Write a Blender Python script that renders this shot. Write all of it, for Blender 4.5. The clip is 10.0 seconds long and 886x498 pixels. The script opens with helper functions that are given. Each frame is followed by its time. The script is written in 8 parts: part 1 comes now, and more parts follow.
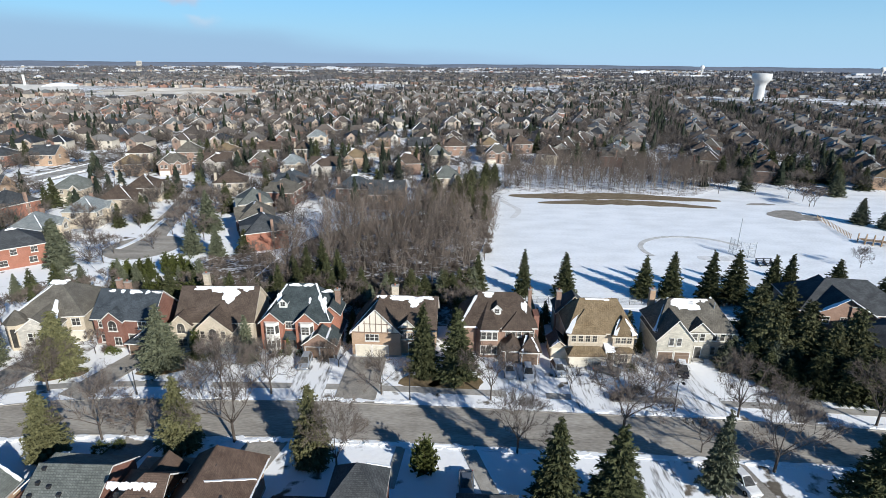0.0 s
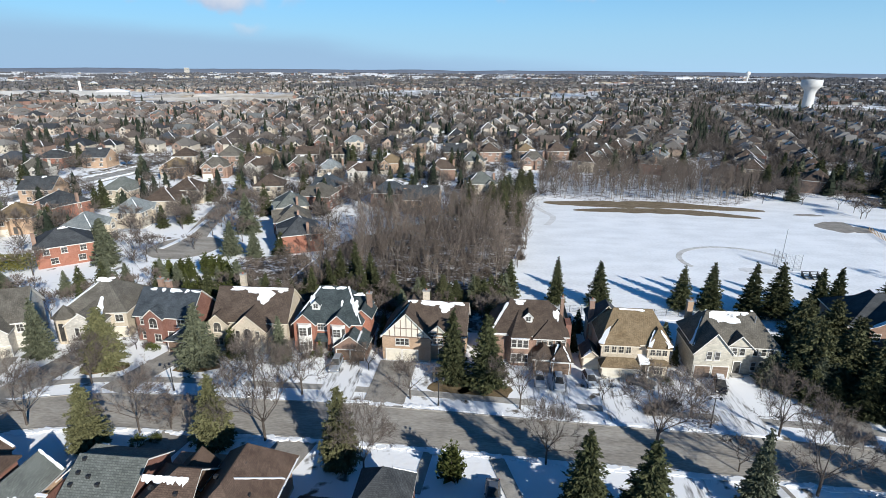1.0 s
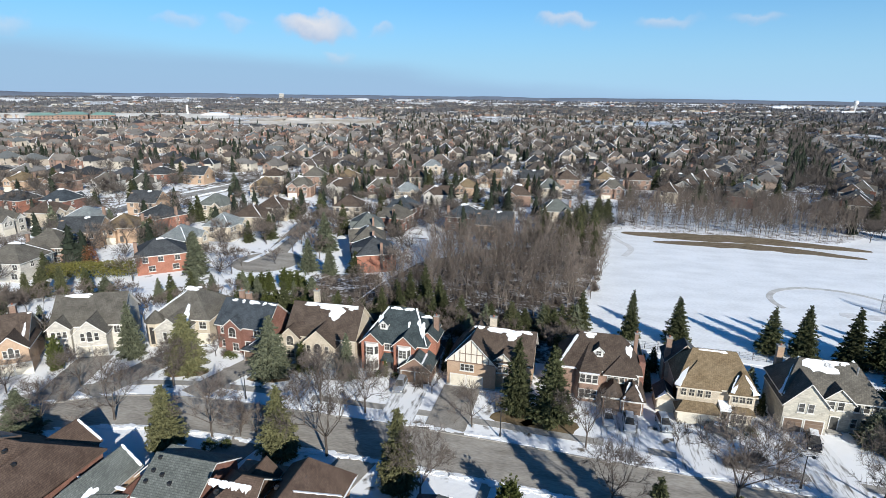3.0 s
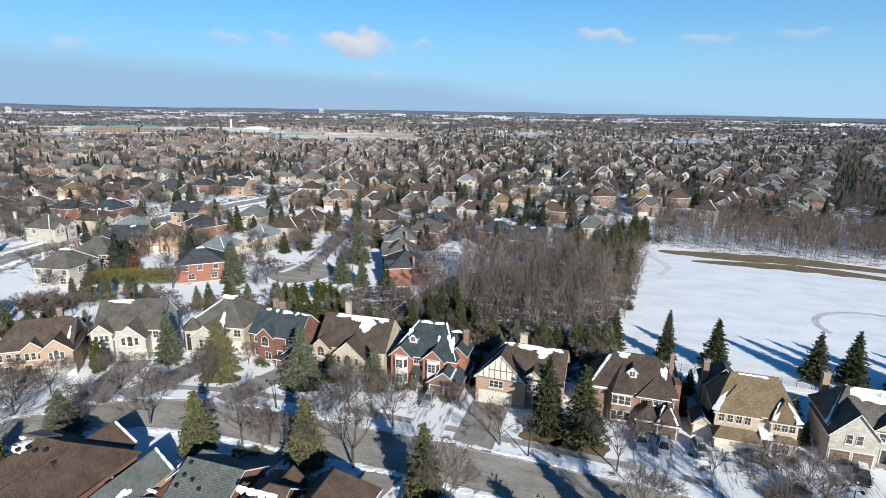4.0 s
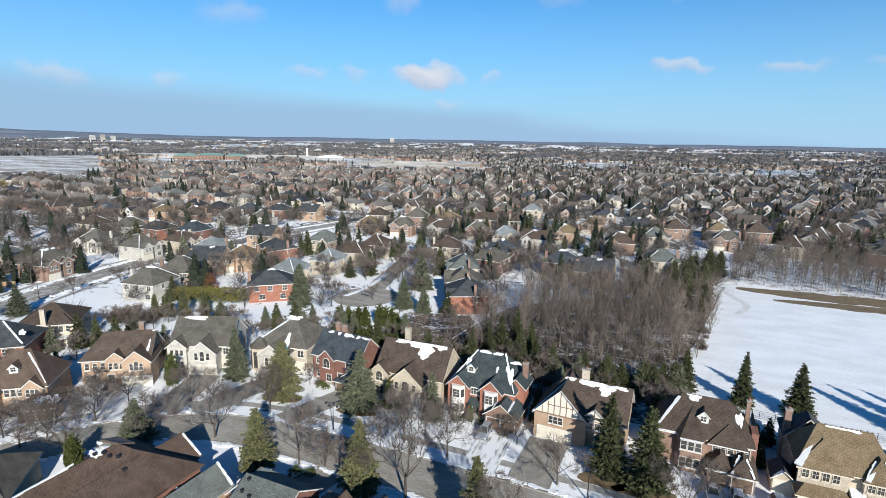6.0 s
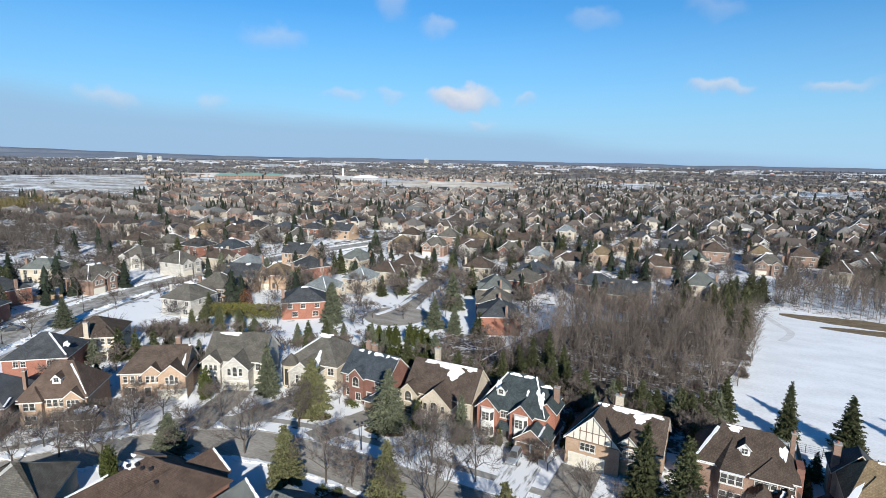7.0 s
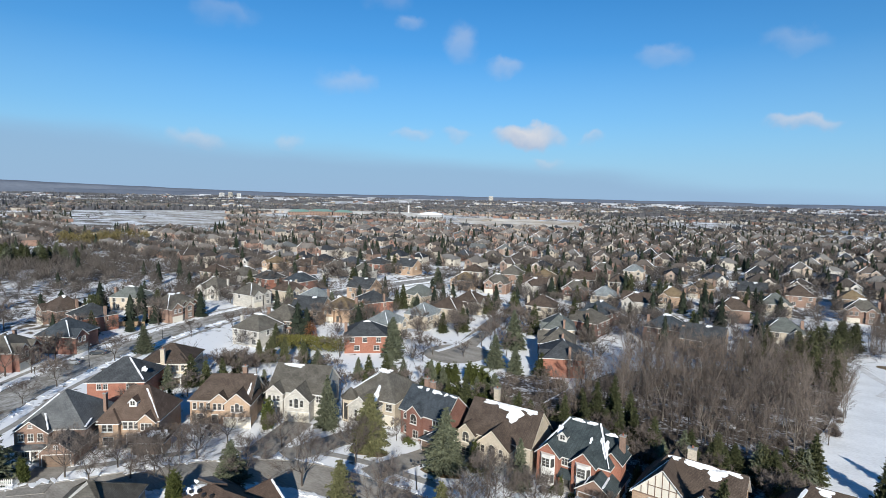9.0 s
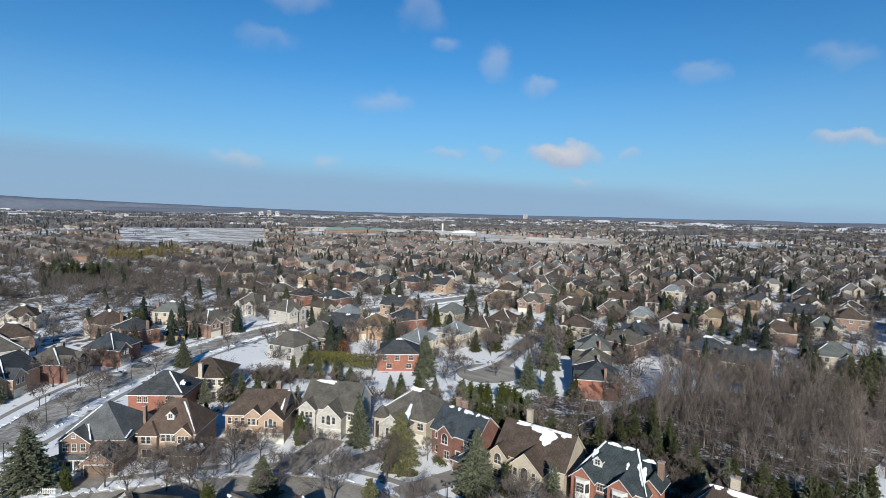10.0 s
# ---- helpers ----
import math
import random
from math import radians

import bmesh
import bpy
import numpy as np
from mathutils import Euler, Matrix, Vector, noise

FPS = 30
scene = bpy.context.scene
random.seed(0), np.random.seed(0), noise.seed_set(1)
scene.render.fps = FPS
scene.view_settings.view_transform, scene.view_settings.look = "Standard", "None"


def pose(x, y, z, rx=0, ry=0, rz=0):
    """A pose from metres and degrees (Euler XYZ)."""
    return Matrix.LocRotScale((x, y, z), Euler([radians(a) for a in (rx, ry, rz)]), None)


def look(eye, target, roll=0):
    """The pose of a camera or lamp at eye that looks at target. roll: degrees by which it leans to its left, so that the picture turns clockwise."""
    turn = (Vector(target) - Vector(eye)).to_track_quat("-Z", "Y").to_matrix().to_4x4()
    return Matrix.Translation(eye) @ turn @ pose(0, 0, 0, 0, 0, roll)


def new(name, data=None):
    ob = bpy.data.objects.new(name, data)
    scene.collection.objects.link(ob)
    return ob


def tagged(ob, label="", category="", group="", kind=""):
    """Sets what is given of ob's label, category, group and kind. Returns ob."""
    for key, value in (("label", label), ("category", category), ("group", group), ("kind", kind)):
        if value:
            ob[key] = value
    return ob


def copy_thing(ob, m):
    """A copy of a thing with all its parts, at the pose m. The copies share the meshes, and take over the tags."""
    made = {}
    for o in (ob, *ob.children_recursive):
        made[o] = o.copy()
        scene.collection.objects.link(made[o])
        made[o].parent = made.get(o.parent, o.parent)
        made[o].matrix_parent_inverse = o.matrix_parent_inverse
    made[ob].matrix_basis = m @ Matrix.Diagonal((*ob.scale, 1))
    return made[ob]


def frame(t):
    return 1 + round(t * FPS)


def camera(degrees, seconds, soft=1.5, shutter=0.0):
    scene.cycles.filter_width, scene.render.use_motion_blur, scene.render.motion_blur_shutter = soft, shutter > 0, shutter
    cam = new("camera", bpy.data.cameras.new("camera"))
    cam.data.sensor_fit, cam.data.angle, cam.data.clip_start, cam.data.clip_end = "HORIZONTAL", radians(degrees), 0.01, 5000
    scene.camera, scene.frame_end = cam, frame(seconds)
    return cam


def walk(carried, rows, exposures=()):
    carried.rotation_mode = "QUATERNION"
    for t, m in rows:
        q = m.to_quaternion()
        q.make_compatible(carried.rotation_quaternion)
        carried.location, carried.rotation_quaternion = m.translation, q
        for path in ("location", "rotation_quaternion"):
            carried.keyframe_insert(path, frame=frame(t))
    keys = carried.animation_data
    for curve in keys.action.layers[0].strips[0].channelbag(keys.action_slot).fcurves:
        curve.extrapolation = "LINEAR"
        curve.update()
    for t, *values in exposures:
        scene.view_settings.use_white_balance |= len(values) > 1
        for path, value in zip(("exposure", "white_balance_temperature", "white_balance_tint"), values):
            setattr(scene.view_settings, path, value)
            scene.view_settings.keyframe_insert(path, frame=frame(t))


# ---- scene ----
cam = camera(78.4, 10.0, soft=0.45)
PATH = [
    (0, (-1.26, -1.227, 49.715), (-1.308, 0.662, 49.06), 0.5),
    (0.5, (-1.055, -1.157, 49.683), (-1.167, 0.731, 49.034), 0.4),
    (1, (-0.871, -1.068, 49.651), (-1.045, 0.821, 49.015), 0.4),
    (1.5, (-0.714, -0.934, 49.641), (-0.961, 0.953, 49.025), 0.5),
    (2, (-0.588, -0.785, 49.643), (-0.904, 1.098, 49.048), 0.6),
    (2.5, (-0.446, -0.646, 49.64), (-0.827, 1.231, 49.065), 0.6),
    (4, (0.035, -0.335, 49.541), (-0.533, 1.516, 49.039), 0.9),
    (4.5, (0.201, -0.228, 49.525), (-0.426, 1.61, 49.046), 0.9),
    (5, (0.345, -0.11, 49.511), (-0.342, 1.712, 49.055), 1.0),
    (5.5, (0.465, 0.023, 49.497), (-0.278, 1.828, 49.063), 1.0),
    (7, (0.731, 0.522, 49.434), (-0.184, 2.269, 49.1), 1.1),
    (7.5, (0.802, 0.693, 49.426), (-0.167, 2.416, 49.123), 1.1),
    (8, (0.861, 0.857, 49.418), (-0.163, 2.554, 49.149), 1.1),
    (8.5, (0.918, 1.004, 49.408), (-0.156, 2.675, 49.172), 1.1),
    (9, (0.984, 1.149, 49.395), (-0.142, 2.789, 49.191), 1.2),
    (9.5, (1.056, 1.296, 49.379), (-0.124, 2.902, 49.207), 1.2),
    (10, (1.136, 1.446, 49.365), (-0.095, 3.016, 49.225), 1.2),
]
walk(cam, [(t, look(eye, target, roll)) for t, eye, target, roll in PATH],
     exposures=[(0, 0.32), (7.5, 0.32), (9.0, 0.17), (10, 0.02)])

# ---------------- light ----------------
SUN_AZ, SUN_EL = 140.5, 24.2          # clockwise from +y, and above the horizon
sun_dir = Vector((math.sin(radians(SUN_AZ)) * math.cos(radians(SUN_EL)),
                  math.cos(radians(SUN_AZ)) * math.cos(radians(SUN_EL)), math.sin(radians(SUN_EL))))
lamp = bpy.data.lights.new("sun", "SUN")
lamp.energy, lamp.angle, lamp.color = 5.0, radians(0.55), (1.0, 0.978, 0.905)
sun = new("sun", lamp)
sun.matrix_world = look(sun_dir * 300, (0, 0, 0))

world = bpy.data.worlds.new("winter_sky")
scene.world = world
world.use_nodes = True


def way_of(az, el):
    """Unit direction: az degrees to the left of +y, el degrees up."""
    a, e = radians(az), radians(el)
    return Vector((-math.sin(a) * math.cos(e), math.cos(a) * math.cos(e), math.sin(e)))


# cumulus puffs: degrees to the left of ahead, elevation, half width, half height, cover
CLOUDS = [(26.3, 5.8, 3.4, 1.1, 0.85), (58.6, 4.7, 2.3, 0.96, 0.29), (50.2, 5, 1.4, 0.72, 0.22), (1.9, 6.7, 2.6, 0.72, 0.43), (44.5, 10.7, 2.6, 1.3, 0.18),
          (28.4, 12.7, 2, 0.88, 0.20), (33.2, 14.8, 1.7, 1.8, 0.20), (38.2, 16.6, 1.3, 0.96, 0.16), (40.9, 19.3, 2.1, 1.8, 0.13), (56.2, 16, 2.8, 1.1, 0.10),
          (13.5, 13.2, 2.1, 1, 0.15), (2.7, 13.5, 2.1, 1, 0.12), (37.7, 6, 2, 0.72, 0.25), (33.2, 6, 1.4, 0.64, 0.22), (19.8, 5.6, 1.4, 0.64, 0.25),
          (24, 3.4, 1.6, 0.56, 0.22), (-6.9, 6.6, 2.6, 0.72, 0.32), (-14.6, 6.5, 2.6, 0.56, 0.22), (53, 19.5, 3.1, 0.96, 0.15)]


def build_world():
    nt = world.node_tree
    nt.nodes.clear()
    N, L = nt.nodes.new, nt.links.new
    out, bg = N("ShaderNodeOutputWorld"), N("ShaderNodeBackground")
    sky = N("ShaderNodeTexSky")
    sky.sky_type, sky.sun_disc = "NISHITA", False
    sky.sun_elevation, sky.sun_rotation = radians(SUN_EL), radians(SUN_AZ)
    sky.altitude, sky.air_density, sky.dust_density, sky.ozone_density = 200, 1.0, 0.0, 4.0
    bg.inputs["Strength"].default_value = 0.0645
    tc = N("ShaderNodeTexCoord")
    nz = N("ShaderNodeTexNoise")
    nz.inputs["Scale"].default_value, nz.inputs["Detail"].default_value = 19, 9
    L(tc.outputs["Generated"], nz.inputs["Vector"])
    sub = N("ShaderNodeVectorMath")
    sub.operation = "SUBTRACT"
    sub.inputs[1].default_value = (0.5, 0.5, 0.5)
    L(nz.outputs["Color"], sub.inputs[0])
    sc = N("ShaderNodeVectorMath")
    sc.operation = "SCALE"
    sc.inputs["Scale"].default_value = 0.058
    L(sub.outputs[0], sc.inputs[0])
    add = N("ShaderNodeVectorMath")
    add.operation = "ADD"
    L(tc.outputs["Generated"], add.inputs[0])
    L(sc.outputs[0], add.inputs[1])
    total = bright = None
    for az, el, hw, hh, cover in CLOUDS:
        if cover == 0:
            continue
        c = way_of(az, el)
        right = Vector((0, 0, 1)).cross(c).normalized()
        up = c.cross(right).normalized()
        d = N("ShaderNodeVectorMath")
        d.operation = "SUBTRACT"
        L(add.outputs[0], d.inputs[0])
        d.inputs[1].default_value = c
        vals = []
        for axis, half in ((right, hw), (up, hh), (c, 14)):
            dot = N("ShaderNodeVectorMath")
            dot.operation = "DOT_PRODUCT"
            L(d.outputs[0], dot.inputs[0])
            dot.inputs[1].default_value = axis / math.tan(radians(half))
            vals.append(dot.outputs["Value"])
        comb = N("ShaderNodeCombineXYZ")
        for k in range(3):
            L(vals[k], comb.inputs[k])
        ln = N("ShaderNodeVectorMath")
        ln.operation = "LENGTH"
        L(comb.outputs[0], ln.inputs[0])
        mr = N("ShaderNodeMapRange")
        mr.interpolation_type = "SMOOTHSTEP"
        mr.inputs["From Min"].default_value, mr.inputs["From Max"].default_value = 1.3, 0.45
        mr.inputs["To Min"].default_value, mr.inputs["To Max"].default_value = 0, cover
        L(ln.outputs["Value"], mr.inputs["Value"])
        upper, lit = N("ShaderNodeMapRange"), N("ShaderNodeMath")     # sunlit tops over grey undersides
        upper.inputs["From Min"].default_value, upper.inputs["From Max"].default_value = -0.55, 0.5
        L(vals[1], upper.inputs["Value"])
        lit.operation = "MULTIPLY"
        L(upper.outputs[0], lit.inputs[0])
        L(mr.outputs[0], lit.inputs[1])
        if total is None:
            total, bright = mr.outputs[0], lit.outputs[0]
        else:
            ends = []
            for old, fresh in ((total, mr.outputs[0]), (bright, lit.outputs[0])):
                mx = N("ShaderNodeMath")
                mx.operation = "MAXIMUM"
                L(old, mx.inputs[0])
                L(fresh, mx.inputs[1])
                ends.append(mx.outputs[0])
            total, bright = ends
    # hazy low bank of stratus above the horizon
    sep = N("ShaderNodeSeparateXYZ")
    L(tc.outputs["Generated"], sep.inputs[0])
    nb = N("ShaderNodeTexNoise")
    nb.inputs["Scale"].default_value, nb.inputs["Detail"].default_value = 2.6, 5
    mp = N("ShaderNodeMapping")
    mp.inputs["Scale"].default_value = (1, 1, 5)
    L(tc.outputs["Generated"], mp.inputs["Vector"])
    L(mp.outputs[0], nb.inputs["Vector"])
    lean = N("ShaderNodeVectorMath")                                    # the bank's top climbs towards the west
    lean.operation = "DOT_PRODUCT"
    lean.inputs[1].default_value = (0.085, 0.0, 1.0)
    L(tc.outputs["Generated"], lean.inputs[0])
    rag = N("ShaderNodeMath")
    rag.operation = "MULTIPLY_ADD"
    rag.inputs[1].default_value = -0.05
    L(nb.outputs["Fac"], rag.inputs[0])
    L(lean.outputs["Value"], rag.inputs[2])
    band = N("ShaderNodeMapRange")
    band.interpolation_type = "SMOOTHSTEP"
    band.inputs["From Min"].default_value, band.inputs["From Max"].default_value = 0.002, -0.04
    band.inputs["To Max"].default_value = 0.62
    L(rag.outputs[0], band.inputs["Value"])
    m2 = band
    clear = N("ShaderNodeMixRGB")
    clear.blend_type, clear.inputs[0].default_value, clear.inputs[2].default_value = "MULTIPLY", 1, (0.24, 1.15, 1.68, 1)
    L(sky.outputs[0], clear.inputs[1])
    deep, top = N("ShaderNodeMapRange"), N("ShaderNodeMixRGB")   # the clear sky deepens towards the zenith
    deep.inputs["From Min"].default_value, deep.inputs["From Max"].default_value = 0.4, 0.9
    deep.inputs["To Min"].default_value, deep.inputs["To Max"].default_value = 1.0, 0.42
    L(sep.outputs["Z"], deep.inputs["Value"])
    top.blend_type, top.inputs[0].default_value = "MULTIPLY", 1
    L(clear.outputs[0], top.inputs[1])
    L(deep.outputs[0], top.inputs[2])
    low = N("ShaderNodeValToRGB")
    el = low.color_ramp.elements
    el[0].position, el[0].color = 0.0, (1, 1, 1, 1)
    el[1].position, el[1].color = 0.4, (0, 0, 0, 1)
    for pos, v in ((0.05, 0.86), (0.13, 0.5), (0.24, 0.16)):
        e = el.new(pos)
        e.color = (v, v, v, 1)
    L(sep.outputs["Z"], low.inputs[0])
    pale = N("ShaderNodeMixRGB")
    pale.inputs[2].default_value = (5.1, 8.1, 11.0, 1)
    L(low.outputs[0], pale.inputs[0])
    L(top.outputs[0], pale.inputs[1])
    mixb = N("ShaderNodeMixRGB")
    mixb.inputs[2].default_value = (3.9, 5.75, 8.5, 1)
    L(m2.outputs[0], mixb.inputs[0])
    L(pale.outputs[0], mixb.inputs[1])
    mixc = N("ShaderNodeMixRGB")
    mixc.inputs[2].default_value = (6.3, 7.2, 9.2, 1)
    L(total, mixc.inputs[0])
    L(mixb.outputs[0], mixc.inputs[1])
    tops = N("ShaderNodeMixRGB")
    tops.inputs[2].default_value = (9.6, 9.9, 10.6, 1)
    L(bright, tops.inputs[0])
    L(mixc.outputs[0], tops.inputs[1])
    L(tops.outputs[0], bg.inputs["Color"])
    L(bg.outputs[0], out.inputs["Surface"])


build_world()

# ---------------- materials ----------------


def mat(name, low, high, scale=1.2, fine=14.0, rough=0.8, bump=0.2, spread=0.0, metal=0.0, stretch=(1, 1, 1), island=False, lo=0.35, hi=0.65):
    m = bpy.data.materials.new(name)
    m.use_nodes = True
    nt = m.node_tree
    N, L = nt.nodes.new, nt.links.new
    bsdf = nt.nodes["Principled BSDF"]
    bsdf.inputs["Roughness"].default_value, bsdf.inputs["Metallic"].default_value = rough, metal
    if rough >= 0.8:
        bsdf.inputs["Specular IOR Level"].default_value = 0.12
    tc, mp = N("ShaderNodeTexCoord"), N("ShaderNodeMapping")
    mp.inputs["Scale"].default_value = stretch
    L(tc.outputs["Object"], mp.inputs["Vector"])
    a, b = N("ShaderNodeTexNoise"), N("ShaderNodeTexNoise")
    a.inputs["Scale"].default_value, a.inputs["Detail"].default_value = scale, 4
    b.inputs["Scale"].default_value, b.inputs["Detail"].default_value = fine, 3
    mixn = N("ShaderNodeMath")
    mixn.operation = "MULTIPLY_ADD"
    mixn.inputs[1].default_value = 0.45
    half = N("ShaderNodeMath")
    half.operation = "MULTIPLY"
    half.inputs[1].default_value = 0.55
    for n in (a, b):
        L(mp.outputs[0], n.inputs["Vector"])
    L(a.outputs["Fac"], half.inputs[0])
    L(b.outputs["Fac"], mixn.inputs[0])
    L(half.outputs[0], mixn.inputs[2])
    ramp = N("ShaderNodeValToRGB")
    ramp.color_ramp.elements[0].position, ramp.color_ramp.elements[1].position = lo, hi
    ramp.color_ramp.elements[0].color, ramp.color_ramp.elements[1].color = (*low, 1), (*high, 1)
    L(mixn.outputs[0], ramp.inputs[0])
    colour = ramp.outputs[0]
    if spread:
        if island:
            geo = N("ShaderNodeNewGeometry")
            rnd = geo.outputs["Random Per Island"]
        else:
            oi = N("ShaderNodeObjectInfo")
            rnd = oi.outputs["Random"]
        hsv, mr = N("ShaderNodeHueSaturation"), N("ShaderNodeMapRange")
        mr.inputs["To Min"].default_value, mr.inputs["To Max"].default_value = 1 - spread, 1 + spread
        L(rnd, mr.inputs["Value"])
        L(mr.outputs[0], hsv.inputs["Value"])
        L(colour, hsv.inputs["Color"])
        colour = hsv.outputs[0]
    L(colour, bsdf.inputs["Base Color"])
    if bump:
        bp = N("ShaderNodeBump")
        bp.inputs["Strength"].default_value, bp.inputs["Distance"].default_value = bump, 0.05
        L(b.outputs["Fac"], bp.inputs["Height"])
        L(bp.outputs[0], bsdf.inputs["Normal"])
    return m


def courses(name, low, high, joint, width, height, rough=0.85, mortar=0.012, spread=0.08, slope=1.0):
    """Brick or shingle courses: rows by height, along x + y."""
    m = mat(name, low, high, 0.6, 5, rough, 0.15, spread)
    nt = m.node_tree
    N, L = nt.nodes.new, nt.links.new
    bsdf = nt.nodes["Principled BSDF"]
    base = bsdf.inputs["Base Color"].links[0].from_socket
    tc, sep, comb, su = N("ShaderNodeTexCoord"), N("ShaderNodeSeparateXYZ"), N("ShaderNodeCombineXYZ"), N("ShaderNodeMath")
    mz = N("ShaderNodeMath")
    mz.operation = "MULTIPLY"
    mz.inputs[1].default_value = slope
    L(tc.outputs["Object"], sep.inputs[0])
    L(sep.outputs["X"], su.inputs[0])
    L(sep.outputs["Y"], su.inputs[1])
    L(su.outputs[0], comb.inputs[0])
    L(sep.outputs["Z"], mz.inputs[0])
    L(mz.outputs[0], comb.inputs[1])
    br = N("ShaderNodeTexBrick")
    br.inputs["Scale"].default_value = 1.0
    br.inputs["Brick Width"].default_value, br.inputs["Row Height"].default_value = width, height
    br.inputs["Mortar Size"].default_value = mortar
    br.inputs["Color1"].default_value, br.inputs["Color2"].default_value = (0.82, 0.82, 0.82, 1), (1.18, 1.16, 1.14, 1)
    br.inputs["Mortar"].default_value = (*joint, 1)
    L(comb.outputs[0], br.inputs["Vector"])
    mul = N("ShaderNodeMixRGB")
    mul.blend_type = "MULTIPLY"
    mul.inputs[0].default_value = 1
    L(base, mul.inputs[1])
    L(br.outputs["Color"], mul.inputs[2])
    L(mul.outputs[0], bsdf.inputs["Base Color"])
    return m


def pieces(name, colours, rough=0.85, bump=0.0, jitter=0.12):
    """One colour for each separate piece of a joined mesh."""
    m = mat(name, (0.9, 0.9, 0.9), (1.1, 1.1, 1.1), 0.5, 4, rough, bump)
    nt = m.node_tree
    N, L = nt.nodes.new, nt.links.new
    bsdf = nt.nodes["Principled BSDF"]
    base = bsdf.inputs["Base Color"].links[0].from_socket
    geo, ramp, mul = N("ShaderNodeNewGeometry"), N("ShaderNodeValToRGB"), N("ShaderNodeMixRGB")
    el = ramp.color_ramp.elements
    ramp.color_ramp.interpolation = "CONSTANT"
    while len(el) < len(colours):
        el.new(0.5)
    for k, c in enumerate(colours):
        el[k].position = k / len(colours)
        el[k].color = (*c, 1)
    L(geo.outputs["Random Per Island"], ramp.inputs[0])
    mul.blend_type = "MULTIPLY"
    mul.inputs[0].default_value = 1
    L(ramp.outputs[0], mul.inputs[1])
    L(base, mul.inputs[2])
    L(mul.outputs[0], bsdf.inputs["Base Color"])
    return m


SNOW = mat("snow", (0.78, 0.8, 0.83), (0.89, 0.9, 0.92), 0.4, 3.0, 0.55, 0.35)
ROOFSNOW = mat("roof_snow", (0.8, 0.81, 0.83), (0.88, 0.88, 0.9), 1.5, 9, 0.6, 0.2)
ASPHALT = mat("asphalt", (0.22, 0.2, 0.175), (0.43, 0.4, 0.355), 0.25, 2.2, 0.85, 0.1, stretch=(0.5, 1.6, 1))
SALTED = mat("salted_asphalt", (0.23, 0.215, 0.19), (0.58, 0.57, 0.55), 0.35, 1.8, 0.85, 0.1, stretch=(1.2, 0.6, 1), lo=0.42, hi=0.66)
DRIVE = mat("driveway_asphalt", (0.21, 0.195, 0.175), (0.36, 0.335, 0.3), 0.5, 4, 0.85, 0.1)
DRIVESNOW = mat("driven_snow", (0.16, 0.15, 0.14), (0.82, 0.83, 0.85), 0.5, 1.4, 0.7, 0.2, stretch=(2.2, 0.35, 1), lo=0.36, hi=0.5)
CONCRETE = mat("concrete", (0.26, 0.25, 0.23), (0.42, 0.4, 0.37), 0.8, 6, 0.85, 0.1)
GRASS = mat("dead_grass", (0.12, 0.088, 0.05), (0.22, 0.165, 0.1), 0.35, 3, 0.95, 0.3)
BANKGRASS = mat("snow_flecked_dead_grass", (0.11, 0.083, 0.05), (0.27, 0.215, 0.15), 0.5, 2.4, 0.95, 0.4, stretch=(0.5, 1.5, 1))
FAINT = mat("trodden_snow", (0.56, 0.555, 0.55), (0.8, 0.8, 0.81), 0.5, 3, 0.9, 0.2)
DIRT = mat("packed_dirt", (0.38, 0.36, 0.33), (0.72, 0.71, 0.7), 0.5, 3, 0.9, 0.2)
WHITE = mat("white_trim", (0.60, 0.585, 0.55), (0.74, 0.725, 0.69), 2, 12, 0.5, 0.03)
CREAM = mat("cream_trim", (0.58, 0.52, 0.42), (0.68, 0.62, 0.52), 2, 12, 0.55, 0.03)
BROWNTRIM = mat("brown_trim", (0.09, 0.06, 0.045), (0.14, 0.1, 0.08), 2, 12, 0.6, 0.03)
GREYTRIM = mat("grey_trim", (0.3, 0.3, 0.3), (0.4, 0.4, 0.4), 2, 12, 0.6, 0.03)
TIMBER = mat("dark_timber", (0.15, 0.1, 0.075), (0.24, 0.165, 0.125), 2, 12, 0.7, 0.1)
STUCCO = mat("cream_stucco", (0.62, 0.57, 0.47), (0.74, 0.69, 0.6), 0.8, 16, 0.85, 0.1)
GARAGE = mat("cream_garage_door", (0.58, 0.53, 0.44), (0.68, 0.63, 0.53), 1.5, 8, 0.5, 0.05)
GARAGEBR = mat("brown_garage_door", (0.13, 0.085, 0.06), (0.2, 0.14, 0.1), 1.5, 8, 0.5, 0.05)
DOORM = mat("dark_front_door", (0.05, 0.05, 0.045), (0.09, 0.085, 0.08), 1.5, 8, 0.4, 0.05)
BRICK_RED = courses("red_brick", (0.15, 0.074, 0.057), (0.225, 0.115, 0.088), (1.25, 1.35, 1.45), 0.22, 0.075)
BRICK_ORANGE = courses("orange_brick", (0.26, 0.108, 0.072), (0.345, 0.152, 0.105), (1.15, 1.3, 1.4), 0.22, 0.075)
BRICK_TAN = courses("tan_brick", (0.35, 0.235, 0.155), (0.46, 0.33, 0.235), (1.1, 1.15, 1.2), 0.22, 0.075)
BRICK_BUFF = courses("buff_brick", (0.42, 0.36, 0.28), (0.55, 0.48, 0.385), (1.05, 1.05, 1.05), 0.22, 0.075)
BRICK_BROWN = courses("brown_brick", (0.2, 0.128, 0.096), (0.29, 0.195, 0.15), (1.2, 1.25, 1.3), 0.22, 0.075)
